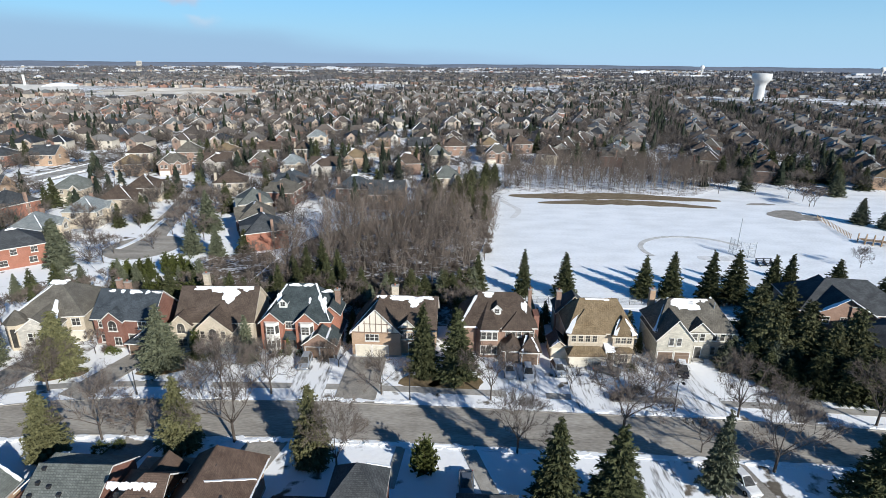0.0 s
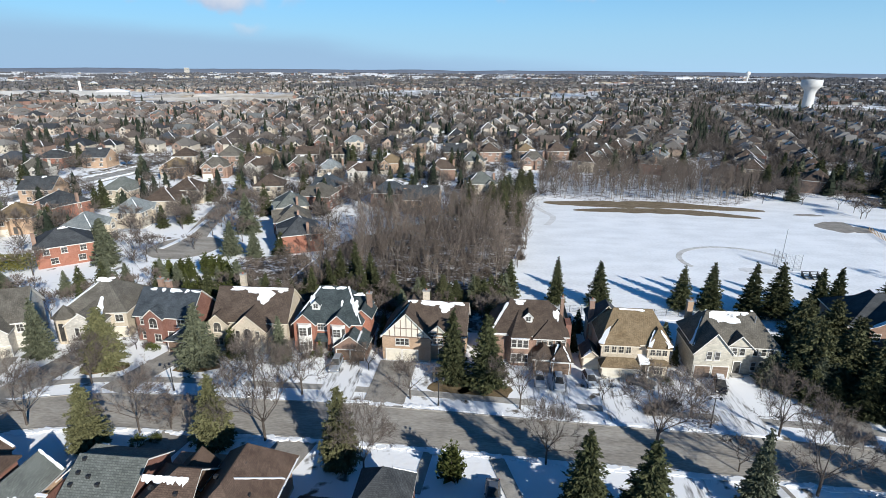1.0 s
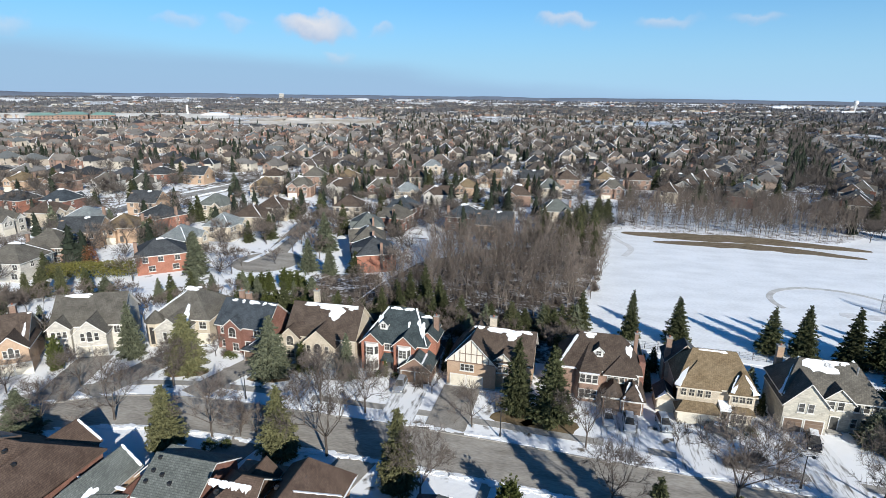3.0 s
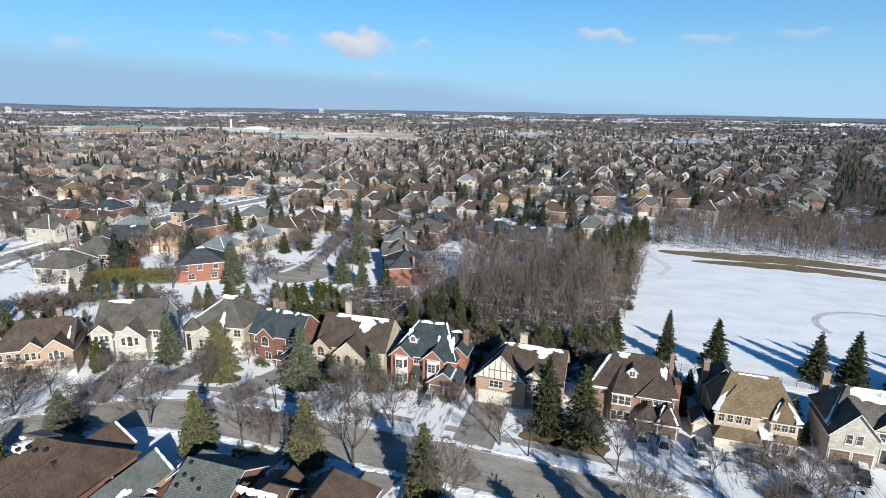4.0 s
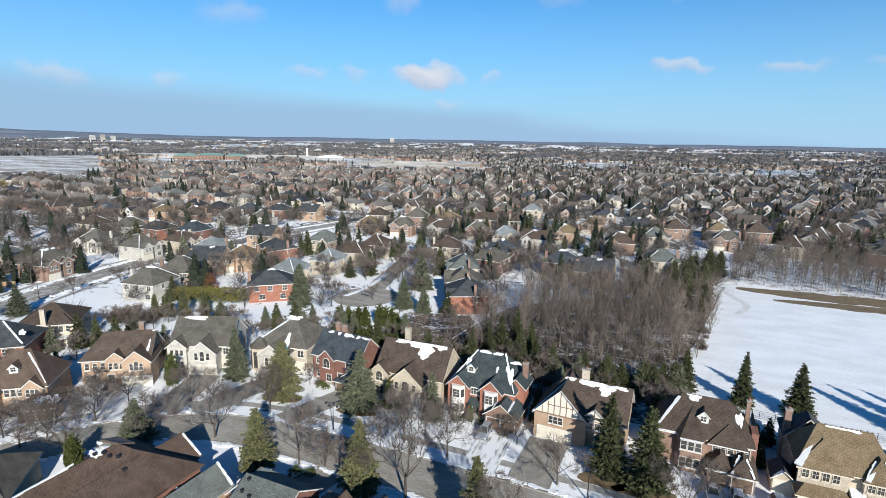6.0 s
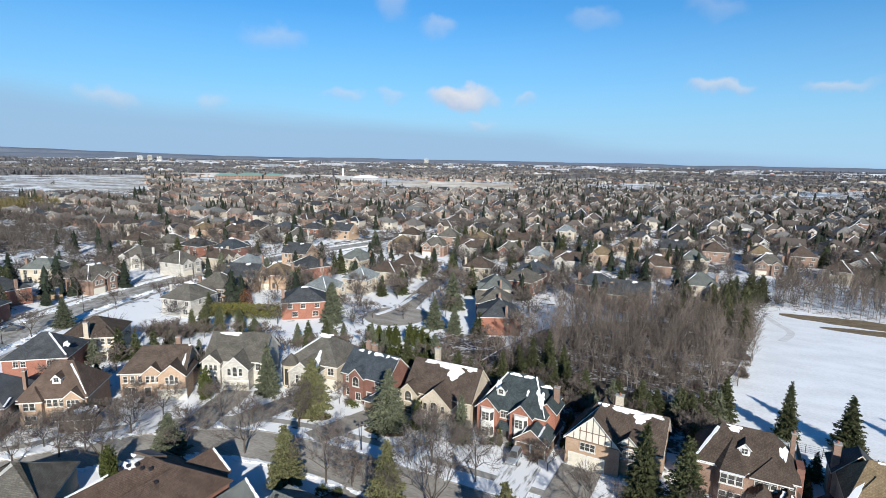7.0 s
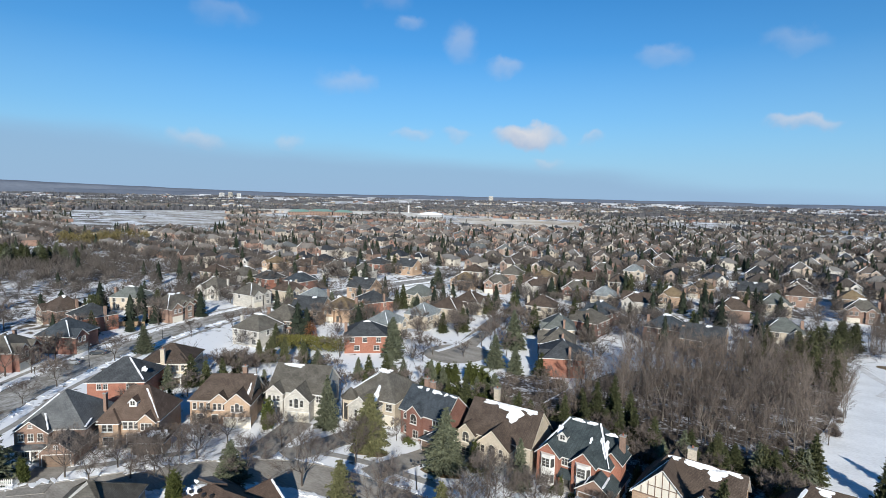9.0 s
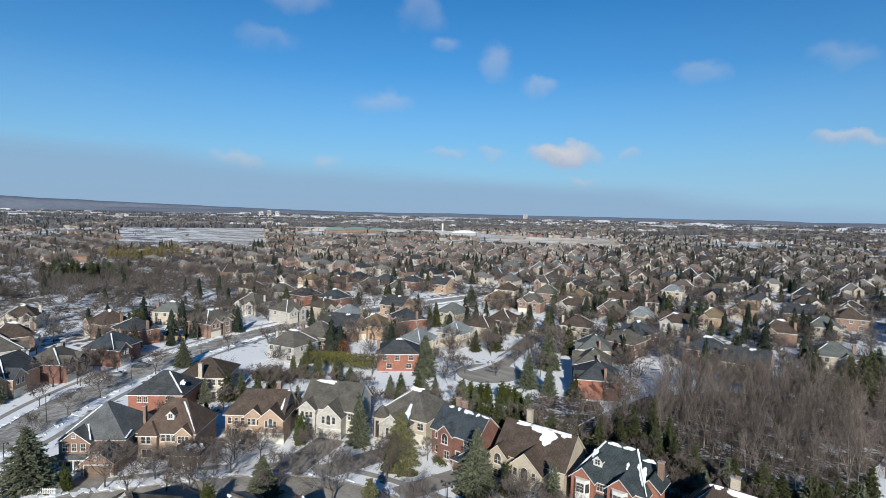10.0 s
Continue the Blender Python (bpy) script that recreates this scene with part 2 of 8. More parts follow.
STONE_WHITE = courses("pale_stone", (0.42, 0.395, 0.35), (0.54, 0.515, 0.47), (0.85, 0.85, 0.85), 0.5, 0.22)
STONE_GREY = courses("grey_stone", (0.38, 0.355, 0.3), (0.5, 0.475, 0.41), (0.85, 0.85, 0.85), 0.5, 0.22)


def shingle(name, low, high):
    return courses(name, low, high, (0.62, 0.62, 0.62), 0.33, 0.2, 0.9, 0.022, 0.1, 1.45)


R_BROWN = shingle("brown_shingles", (0.070, 0.052, 0.042), (0.120, 0.093, 0.076))
R_REDBR = shingle("reddish_brown_shingles", (0.078, 0.053, 0.042), (0.133, 0.095, 0.075))
R_GREY = shingle("grey_shingles", (0.094, 0.086, 0.074), (0.164, 0.152, 0.131))
R_DARK = shingle("charcoal_shingles", (0.042, 0.046, 0.051), (0.086, 0.093, 0.1))
R_BLUE = shingle("slate_blue_shingles", (0.041, 0.051, 0.061), (0.086, 0.100, 0.115))
R_TEAL = shingle("slate_teal_shingles", (0.036, 0.048, 0.052), (0.082, 0.1, 0.105))
R_UMBER = shingle("red_brown_shingles", (0.1, 0.07, 0.055), (0.172, 0.126, 0.1))
R_TAN = shingle("tan_shingles", (0.164, 0.119, 0.070), (0.254, 0.193, 0.123))
R_LIGHT = shingle("pale_blue_grey_shingles", (0.180, 0.205, 0.213), (0.279, 0.303, 0.307))
R_GREEN = shingle("grey_green_shingles", (0.110, 0.120, 0.112), (0.182, 0.196, 0.184))
R_SLATE = shingle("mid_grey_shingles", (0.095, 0.099, 0.102), (0.160, 0.166, 0.170))

BARK = mat("grey_brown_bark", (0.056, 0.046, 0.04), (0.125, 0.106, 0.092), 3, 25, 0.95, 0.4, 0.15, stretch=(1, 1, 0.3))
TWIG = mat("bare_twigs", (0.09, 0.073, 0.062), (0.2, 0.166, 0.145), 1, 6, 0.95, 0.0, 0.2)
PALEBARK = mat("pale_grey_bark", (0.13, 0.114, 0.098), (0.3, 0.268, 0.23), 3, 25, 0.95, 0.3, 0.25, stretch=(1, 1, 0.3))
PALETWIG = mat("pale_bare_twigs", (0.1, 0.08, 0.067), (0.235, 0.19, 0.16), 1, 6, 0.95, 0.0, 0.3)
SPRUCE = mat("spruce_needles", (0.024, 0.031, 0.014), (0.098, 0.103, 0.05), 1.3, 6, 0.85, 0.0, 0.22)
BLUESPRUCE = mat("blue_spruce_needles", (0.05, 0.059, 0.038), (0.16, 0.17, 0.112), 1.3, 6, 0.85, 0.0, 0.2)
PINE = mat("pine_needles", (0.036, 0.042, 0.02), (0.125, 0.125, 0.064), 1.3, 6, 0.85, 0.0, 0.2)
OLIVE = mat("olive_pine_needles", (0.07, 0.072, 0.034), (0.195, 0.19, 0.096), 1.3, 6, 0.85, 0.0, 0.18)
CEDAR = mat("cedar_foliage", (0.032, 0.043, 0.013), (0.1, 0.11, 0.036), 2, 9, 0.85, 0.0, 0.2)
HEDGE = mat("hedge_foliage", (0.09, 0.088, 0.026), (0.19, 0.172, 0.055), 2, 9, 0.9, 0.0, 0.15)
RUST = mat("rusty_oak_leaves", (0.14, 0.06, 0.03), (0.26, 0.12, 0.06), 2, 9, 0.9, 0.0, 0.15)
WILLOW = mat("yellow_willow_twigs", (0.13, 0.108, 0.046), (0.22, 0.178, 0.085), 2, 9, 0.9, 0.0, 0.1)

GLASS = mat("window_glass", (0.03, 0.031, 0.032), (0.1, 0.094, 0.086), 0.8, 3, 0.12, 0.0, 0.3)
METAL = mat("dark_metal", (0.03, 0.03, 0.032), (0.06, 0.06, 0.062), 3, 15, 0.5, 0.03, metal=0.5)
GALV = mat("galvanised_metal", (0.3, 0.31, 0.32), (0.42, 0.43, 0.44), 3, 15, 0.45, 0.03, metal=0.6)
RUBBER = mat("black_rubber", (0.015, 0.015, 0.015), (0.03, 0.03, 0.03), 3, 15, 0.9, 0.05)
WOODFENCE = mat("weathered_fence_wood", (0.24, 0.16, 0.1), (0.38, 0.27, 0.17), 1.5, 12, 0.85, 0.1, stretch=(4, 4, 0.4))
LITTER = mat("leaf_litter_and_snow", (0.1, 0.08, 0.064), (0.7, 0.7, 0.72), 0.22, 1.1, 0.95, 0.4, lo=0.5, hi=0.63)
SNOWLITTER = mat("thin_snow_and_litter", (0.13, 0.105, 0.085), (0.76, 0.76, 0.78), 0.3, 1.4, 0.95, 0.4, lo=0.38, hi=0.52)
LAMPGLASS = mat("lamp_glass", (0.6, 0.6, 0.58), (0.75, 0.75, 0.72), 3, 9, 0.2, 0.0)


def paint(name, c):
    m = mat(name, tuple(v * 0.85 for v in c), c, 0.8, 5, 0.25, 0.0)
    m.node_tree.nodes["Principled BSDF"].inputs["Coat Weight"].default_value = 0.6
    return m


# ---------------- geometry helpers ----------------
class Geo:
    """Collects vertices and faces for one mesh."""

    def __init__(self):
        self.v, self.f = [], []

    def add(self, verts, faces):
        n = len(self.v)
        self.v.extend(verts)
        self.f.extend([tuple(i + n for i in q) for q in faces])
        return self

    def box(self, x0, x1, y0, y1, z0, z1):
        return self.add([(x0, y0, z0), (x1, y0, z0), (x1, y1, z0), (x0, y1, z0), (x0, y0, z1), (x1, y0, z1), (x1, y1, z1), (x0, y1, z1)],
                        [(3, 2, 1, 0), (4, 5, 6, 7), (0, 1, 5, 4), (1, 2, 6, 5), (2, 3, 7, 6), (3, 0, 4, 7)])

    def extrude(self, poly, d):
        """A closed solid from a 3D polygon and a shift."""
        n = len(poly)
        far = [(p[0] + d[0], p[1] + d[1], p[2] + d[2]) for p in poly]
        return self.add(list(poly) + far, [tuple(range(n)), tuple(reversed(range(n, 2 * n)))] +
                        [(i, i + n, (i + 1) % n + n, (i + 1) % n) for i in range(n)])

    def tube(self, p0, p1, r0, r1, sides=5, caps=True):
        a, b = Vector(p0), Vector(p1)
        d = (b - a).normalized()
        u = d.orthogonal().normalized()
        w = d.cross(u)
        ring = []
        for c, r in ((a, r0), (b, r1)):
            for k in range(sides):
                t = 2 * math.pi * k / sides
                ring.append(tuple(c + (u * math.cos(t) + w * math.sin(t)) * r))
        return self.add(ring, [(k, (k + 1) % sides, sides + (k + 1) % sides, sides + k) for k in range(sides)] +
                        ([tuple(reversed(range(sides))), tuple(range(sides, 2 * sides))] if caps else []))

    def mesh(self, name, material, smooth=False):
        me = bpy.data.meshes.new(name)
        me.from_pydata(self.v, [], self.f)
        me.materials.append(material)
        if smooth:
            me.polygons.foreach_set("use_smooth", [True] * len(me.polygons))
        me.update()
        return me


def part(name, geo, material, parent, label="", at=None, smooth=False):
    ob = new(name, geo if isinstance(geo, bpy.types.Mesh) else geo.mesh(name, material, smooth))
    ob.parent = parent
    if at is not None:
        ob.matrix_basis = at
    if label:
        ob["label"] = label
    return ob


def setting(name, geo, material, label, category, kind="structure", smooth=False):
    return tagged(new(name, geo.mesh(name, material, smooth)), label, category, "", kind)


def inside(x, y, poly):
    hit, n = False, len(poly)
    for i in range(n):
        (x0, y0), (x1, y1) = poly[i], poly[(i + 1) % n]
        if (y0 > y) != (y1 > y) and x < (x1 - x0) * (y - y0) / (y1 - y0) + x0:
            hit = not hit
    return hit


def near_line(x, y, line):
    best = 1e9
    for (x0, y0), (x1, y1) in zip(line, line[1:]):
        dx, dy = x1 - x0, y1 - y0
        t = max(0, min(1, ((x - x0) * dx + (y - y0) * dy) / (dx * dx + dy * dy)))
        best = min(best, math.hypot(x - x0 - t * dx, y - y0 - t * dy))
    return best


def smooth_line(pts, steps=6):
    """Catmull-Rom through the points."""
    p = [pts[0]] + list(pts) + [pts[-1]]
    out = []
    for i in range(1, len(p) - 2):
        for s in range(steps):
            t = s / steps
            out.append(tuple(0.5 * (2 * p[i][k] + (p[i + 1][k] - p[i - 1][k]) * t + (2 * p[i - 1][k] - 5 * p[i][k] + 4 * p[i + 1][k] - p[i + 2][k]) * t * t
                                    + (3 * p[i][k] - p[i - 1][k] - 3 * p[i + 1][k] + p[i + 2][k]) * t ** 3) for k in range(2)))
    return out + [tuple(pts[-1])]


def offset_line(line, d):
    out = []
    for i, (x, y) in enumerate(line):
        (ax, ay), (bx, by) = line[max(i - 1, 0)], line[min(i + 1, len(line) - 1)]
        n = math.hypot(bx - ax, by - ay)
        out.append((x - (by - ay) / n * d, y + (bx - ax) / n * d))
    return out


def ribbon(geo, line, d0, d1, z0, z1):
    """A solid band beside a line, from offset d0 to d1 and from z0 up to z1."""
    a, b = offset_line(line, d0), offset_line(line, d1)
    for i in range(len(line) - 1):
        q = [(*a[i], z0), (*a[i + 1], z0), (*b[i + 1], z0), (*b[i], z0)]
        if d1 < d0:
            q.reverse()
        geo.extrude(q[::-1], (0, 0, z1 - z0))


def blob(geo, cx, cy, rx, ry, z, n=18, wob=0.25, h=0.03, seed=0):
    rng = random.Random(seed)
    ph = [rng.uniform(0, 6.28) for _ in range(3)]
    pts = []
    for k in range(n):
        t = 2 * math.pi * k / n
        s = 1 + wob * (0.5 * math.sin(2 * t + ph[0]) + 0.35 * math.sin(3 * t + ph[1]) + 0.3 * math.sin(5 * t + ph[2]))
        pts.append((cx + rx * s * math.cos(t), cy + ry * s * math.sin(t), z + h))
    geo.extrude(pts, (0, 0, -h))

# ---------------- ground, roads, park ----------------
STREET = smooth_line([(130, 52), (95, 59), (60, 61.5), (40, 63), (17, 63.8), (-13, 65), (-36, 65), (-60, 64), (-74, 60), (-85, 51), (-94, 38), (-103, 24), (-113, 8), (-124, -8)])
AVENUE = smooth_line([(-108, -20), (-125, 8), (-137, 31), (-153, 49), (-165, 68), (-175, 88), (-182, 108), (-187, 130), (-189, 165), (-186, 210), (-178, 260)])
COURT = smooth_line([(-103, 196), (-99.5, 184), (-96, 170), (-93, 158), (-90, 148)])
FIELD = [(4, 106), (0, 118), (6, 143), (10, 170), (12, 190), (13, 212), (22, 212), (40, 209), (93, 208), (108, 222), (135, 232), (190, 215), (210, 170), (170, 112), (100, 104)]
WOOD = [(-50, 112), (-40, 108), (2, 112), (4, 122), (9, 145), (12, 168), (10, 186), (-8, 180), (-30, 168), (-44, 150), (-48, 132)]
WOOD2 = [(17, 217), (40, 212), (92, 211), (106, 224), (112, 245), (95, 268), (50, 262), (20, 250)]


def build_ground():
    g = Geo()
    rings = [0, 60, 120, 200, 320, 520, 900, 1600, 2800, 4950]
    n = 64
    for r in rings[1:]:
        g.v.extend([(r * math.cos(2 * math.pi * k / n), 60 + r * math.sin(2 * math.pi * k / n), 0.0) for k in range(n)])
    g.v.append((0, 60, 0))
    c = len(g.v) - 1
    g.f.extend([(c, k, (k + 1) % n) for k in range(n)])
    for i in range(len(rings) - 2):
        g.f.extend([(i * n + k, (i + 1) * n + k, (i + 1) * n + (k + 1) % n, i * n + (k + 1) % n) for k in range(n)])
    m = mat("snowy_ground", (0.1, 0.085, 0.068), (0.19, 0.165, 0.135), 0.12, 1.4, 0.9, 1.0)
    nt = m.node_tree
    N, L = nt.nodes.new, nt.links.new
    bsdf = nt.nodes["Principled BSDF"]
    base = bsdf.inputs["Base Color"].links[0].from_socket
    tc = N("ShaderNodeTexCoord")
    a, b = N("ShaderNodeTexNoise"), N("ShaderNodeTexNoise")
    a.inputs["Scale"].default_value, a.inputs["Detail"].default_value = 0.03, 6
    b.inputs["Scale"].default_value, b.inputs["Detail"].default_value = 0.35, 6
    for q in (a, b):
        L(tc.outputs["Object"], q.inputs["Vector"])
    av = N("ShaderNodeMath")
    av.operation = "ADD"
    L(a.outputs["Fac"], av.inputs[0])
    L(b.outputs["Fac"], av.inputs[1])
    ln = N("ShaderNodeVectorMath")
    ln.operation = "DISTANCE"
    ln.inputs[1].default_value = (0, 75, 0)
    L(tc.outputs["Object"], ln.inputs[0])
    thin = N("ShaderNodeMapRange")
    thin.inputs["From Min"].default_value, thin.inputs["From Max"].default_value = 130, 330
    thin.inputs["To Min"].default_value, thin.inputs["To Max"].default_value = 0.79, 0.975
    L(ln.outputs["Value"], thin.inputs["Value"])
    d = N("ShaderNodeMath")
    d.operation = "SUBTRACT"
    L(av.outputs[0], d.inputs[0])
    L(thin.outputs[0], d.inputs[1])
    cover = N("ShaderNodeMapRange")
    cover.inputs["From Min"].default_value, cover.inputs["From Max"].default_value = -0.03, 0.06
    L(d.outputs[0], cover.inputs["Value"])
    mix = N("ShaderNodeMixRGB")
    mix.inputs[2].default_value = (0.86, 0.87, 0.89, 1)
    L(cover.outputs[0], mix.inputs[0])
    L(base, mix.inputs[1])
    L(mix.outputs[0], bsdf.inputs["Base Color"])
    setting("ground", g, m, "snow-covered ground with bare brown grass patches", "ground")


build_ground()


def build_roads():
    for name, line, half, label in (("road", STREET, 4.1, "wet grey asphalt residential street edged with snow"),
                                    ("road", AVENUE, 5.0, "salt-stained grey asphalt avenue between snowy verges")):
        g = Geo()
        ribbon(g, line, -half, half, -0.2, 0.02)
        setting(name, g, ASPHALT if line is STREET else SALTED, label, "road")
        for s in (-1, 1):
            g = Geo()
            ribbon(g, line, s * half, s * (half + 0.16), -0.2, 0.14)
            setting("kerb", g, CONCRETE, "grey concrete kerb along the street", "kerb")
            g = Geo()
            if not (line is STREET and s == 1):
                ribbon(g, line, s * (half + 3.6), s * (half + 5.1), -0.1, 0.07)
                setting("pavement", g, CONCRETE, "grey concrete pavement crossing snowy front lawns", "pavement")
            # ploughed bank
            rng = random.Random(5 + s)
            g = Geo()
            for (x0, y0), (x1, y1) in zip(offset_line(line, s * (half + 0.75)), offset_line(line, s * (half + 0.75))[1:]):
                n = max(1, int(math.hypot(x1 - x0, y1 - y0) / 0.9))
                for k in range(n):
                    t = (k + rng.random()) / n
                    if noise.noise((x0 * 0.11 + t * 0.4, y0 * 0.11, s)) > -0.28:
                        for _ in range(2):
                            blob(g, x0 + (x1 - x0) * t + rng.uniform(-0.5, 0.5), y0 + (y1 - y0) * t + rng.uniform(-0.3, 0.3), rng.uniform(0.35, 1.2), rng.uniform(0.2, 0.5), 0, 10, 0.45, rng.uniform(0.05, 0.24), rng.random())
            setting("snow_bank", g, SNOW, "low ploughed snow bank along the kerb", "snow", "stuff")
    g = Geo()
    ribbon(g, COURT, -3.3, 3.3, -0.2, 0.02)
    blob(g, -88.3, 139.6, 10.0, 10.2, 0.01, 28, 0.03, 0.03)
    setting("road", g, ASPHALT, "wet dark asphalt cul-de-sac with a snowy island", "road")
    g = Geo()
    ribbon(g, smooth_line([(-94.2, 137.5), (-93.4, 144), (-93.6, 151), (-95.2, 160), (-96.5, 168)]), -0.7, 0.8, 0.0, 0.15)
    setting("traffic_island", g, SNOW, "snow-covered island in the cul-de-sac", "island")


build_roads()


def build_park():
    g = Geo()
    pts = [(x, y, 0.05) for x, y in FIELD]
    g.extrude(pts, (0, 0, -0.05))
    m = mat("field_snow", (0.77, 0.78, 0.785), (0.94, 0.95, 0.96), 0.09, 1.3, 0.5, 0.6, stretch=(1, 2.2, 1), lo=0.38, hi=0.58)
    setting("sports_field", g, m, "broad open sports field under trampled snow", "field")
    # bare grass bank below the wood, split by a trodden path
    for k, (line, w) in enumerate(((smooth_line([(19, 207.5), (30, 207), (48, 207.6), (62, 208.4), (80, 206.5), (99, 203)]), 6.2), (smooth_line([(29, 196.6), (45, 198), (61, 198.6), (76, 196.8), (93, 192.4)]), 4.6))):
        g = Geo()
        n, edge = len(line), ([], [])
        for i in range(n):
            taper = max(0.06, math.sin(math.pi * (i + 0.4) / (n - 0.2))) ** 0.6
            for side, pts in zip((1, -1), edge):
                x, y = offset_line(line, side * w * taper * (0.85 + 0.3 * noise.noise((i * 0.45, side * 3.1, k * 7))))[i]
                pts.append((x, y, 0.09))
        g.extrude(edge[1] + edge[0][::-1], (0, 0, -0.09))
        setting("grass_bank", g, BANKGRASS, "strip of bare brown grass at the field's edge", "grass")
    g = Geo()
    ribbon(g, smooth_line([(10.5, 219), (11.8, 214), (14.2, 204), (17.5, 194), (20.6, 185.5), (17.5, 175)]), -1.0, 1.0, 0.0, 0.07)
    setting("footpath", g, FAINT, "trodden footpath through the snow by the wood", "path")
    g = Geo()
    arc = [(66 + 15 * math.cos(t), 144.5 + 12.5 * math.sin(t)) for t in np.linspace(radians(20), radians(205), 26)]
    ribbon(g, arc, -0.75, 0.75, 0.0, 0.075)
    setting("diamond_ring", g, DIRT, "worn dirt ring of a ball diamond in snow", "track")
    g = Geo()
    blob(g, 70, 138, 6, 2.2, 0.045, 20, 0.3, 0.035, 4)
    setting("diamond_infield", g, FAINT, "patchy infield dirt showing through snow", "track")
    for cx, cy, rx, ry, sd in ((113.5, 184, 5.5, 7.5, 1), (119, 181, 4.5, 3.5, 2), (112, 199, 4.5, 1.6, 3)):
        g = Geo()
        blob(g, cx, cy, rx, ry, 0.045, 18, 0.3, 0.03 + 0.012 * sd, sd)
        setting("play_court", g, DRIVE, "wet dark asphalt play court in the park", "court")
    # backstop
    root = tagged(new("backstop"), "galvanised chain-link baseball backstop on the snowy field", "backstop")
    posts = [(74.6, 143.6), (74.7, 141.6), (75.6, 139.7), (77.4, 138.8), (79.4, 139.2)]
    for x, y in posts:
        part("post", Geo().tube((x, y, 0), (x, y, 4.4), 0.09, 0.09), GALV, root)
    for (x0, y0), (x1, y1) in zip(posts, posts[1:]):
        g = Geo()
        for k in range(9):
            z = 0.15 + k * 0.52
            g.tube((x0, y0, z), (x1, y1, z), 0.022, 0.022, 4)
        for k in range(6):
            t = k / 6
            g.tube((x0 + (x1 - x0) * t, y0 + (y1 - y0) * t, 0), (x0 + (x1 - x0) * t, y0 + (y1 - y0) * t, 4.3), 0.022, 0.022, 4)
        part("mesh_panel", g, GALV, root)
    pole = tagged(new("flood_pole"), "slim grey metal pole beside the backstop", "pole")
    part("shaft", Geo().tube((77.6, 145.3, 0), (77.6, 145.3, 9.5), 0.12, 0.07), GALV, pole)
    # bleachers
    root = tagged(new("bleachers"), "small dark metal bleachers on the snowy field", "bleachers")
    for k in range(4):
        part("bench", Geo().box(77.2, 81.6, 132.2 + k * 0.8, 132.55 + k * 0.8, 0.35 + k * 0.35, 0.42 + k * 0.35), METAL, root)
    for x in (77.5, 79.4, 81.2):
        g = Geo()
        g.extrude([(x, 132.2, 0), (x, 135.1, 0), (x, 135.1, 1.5)], (0.08, 0, 0))
        part("support", g, METAL, root)
    # playground
    root = tagged(new("play_structure"), "wooden play structure with posts in the park", "playground")
    for i in range(5):
        for j in range(2):
            part("post", Geo().box(117.5 + i * 1.8, 117.75 + i * 1.8, 152 + j * 3 - i * 0.8, 152.25 + j * 3 - i * 0.8, 0, 2.6), WOODFENCE, root)
    for i in range(4):
        part("deck", Geo().box(117.5 + i * 1.8, 119.3 + i * 1.8, 152 - i * 0.8, 154.6 - i * 0.8, 1.1, 1.25), WOODFENCE, root)
    fence = tagged(new("park_fence"), "low post fence along the park's edge", "fence")
    for k in range(26):
        t = k / 25
        part("post", Geo().box(121 - 3.5 * t, 121.14 - 3.5 * t, 180 - 22 * t, 180.14 - 22 * t, 0, 1.5), WOODFENCE, fence)
    root = tagged(new("chain_fence"), "black chain-link fence behind the back gardens", "fence")
    for k in range(44):
        x = 4 + k * 2.5
        part("post", Geo().tube((x, 107.2, 0), (x, 107.2, 1.6), 0.05, 0.05, 5), METAL, root)
    for z in (0.15, 0.5, 0.85, 1.2, 1.55):
        part("rail", Geo().tube((4, 107.2, z), (111.5, 107.2, z), 0.018, 0.018, 4), METAL, root)


build_park()


def wood_floor():
    for pts, label in ((WOOD2, "thin snow and brown litter under the far wood"), (WOOD, "brown leaf litter and patchy snow under the wood"), ([(-62, 95.5), (4, 95.5), (4, 107), (1, 111), (-40, 107.4), (-50.6, 111.6), (-48.6, 132), (-52, 137), (-64, 134), (-68, 122), (-66, 112)], "brown litter and thin snow in shaded back gardens")):
        g = Geo()
        g.extrude([(x, y, 0.035) for x, y in pts], (0, 0, -0.035))
        setting("wood_floor", g, SNOWLITTER if pts is WOOD2 else LITTER, label, "ground")


wood_floor()


# ---------------- houses ----------------
PANE_CACHE = {}


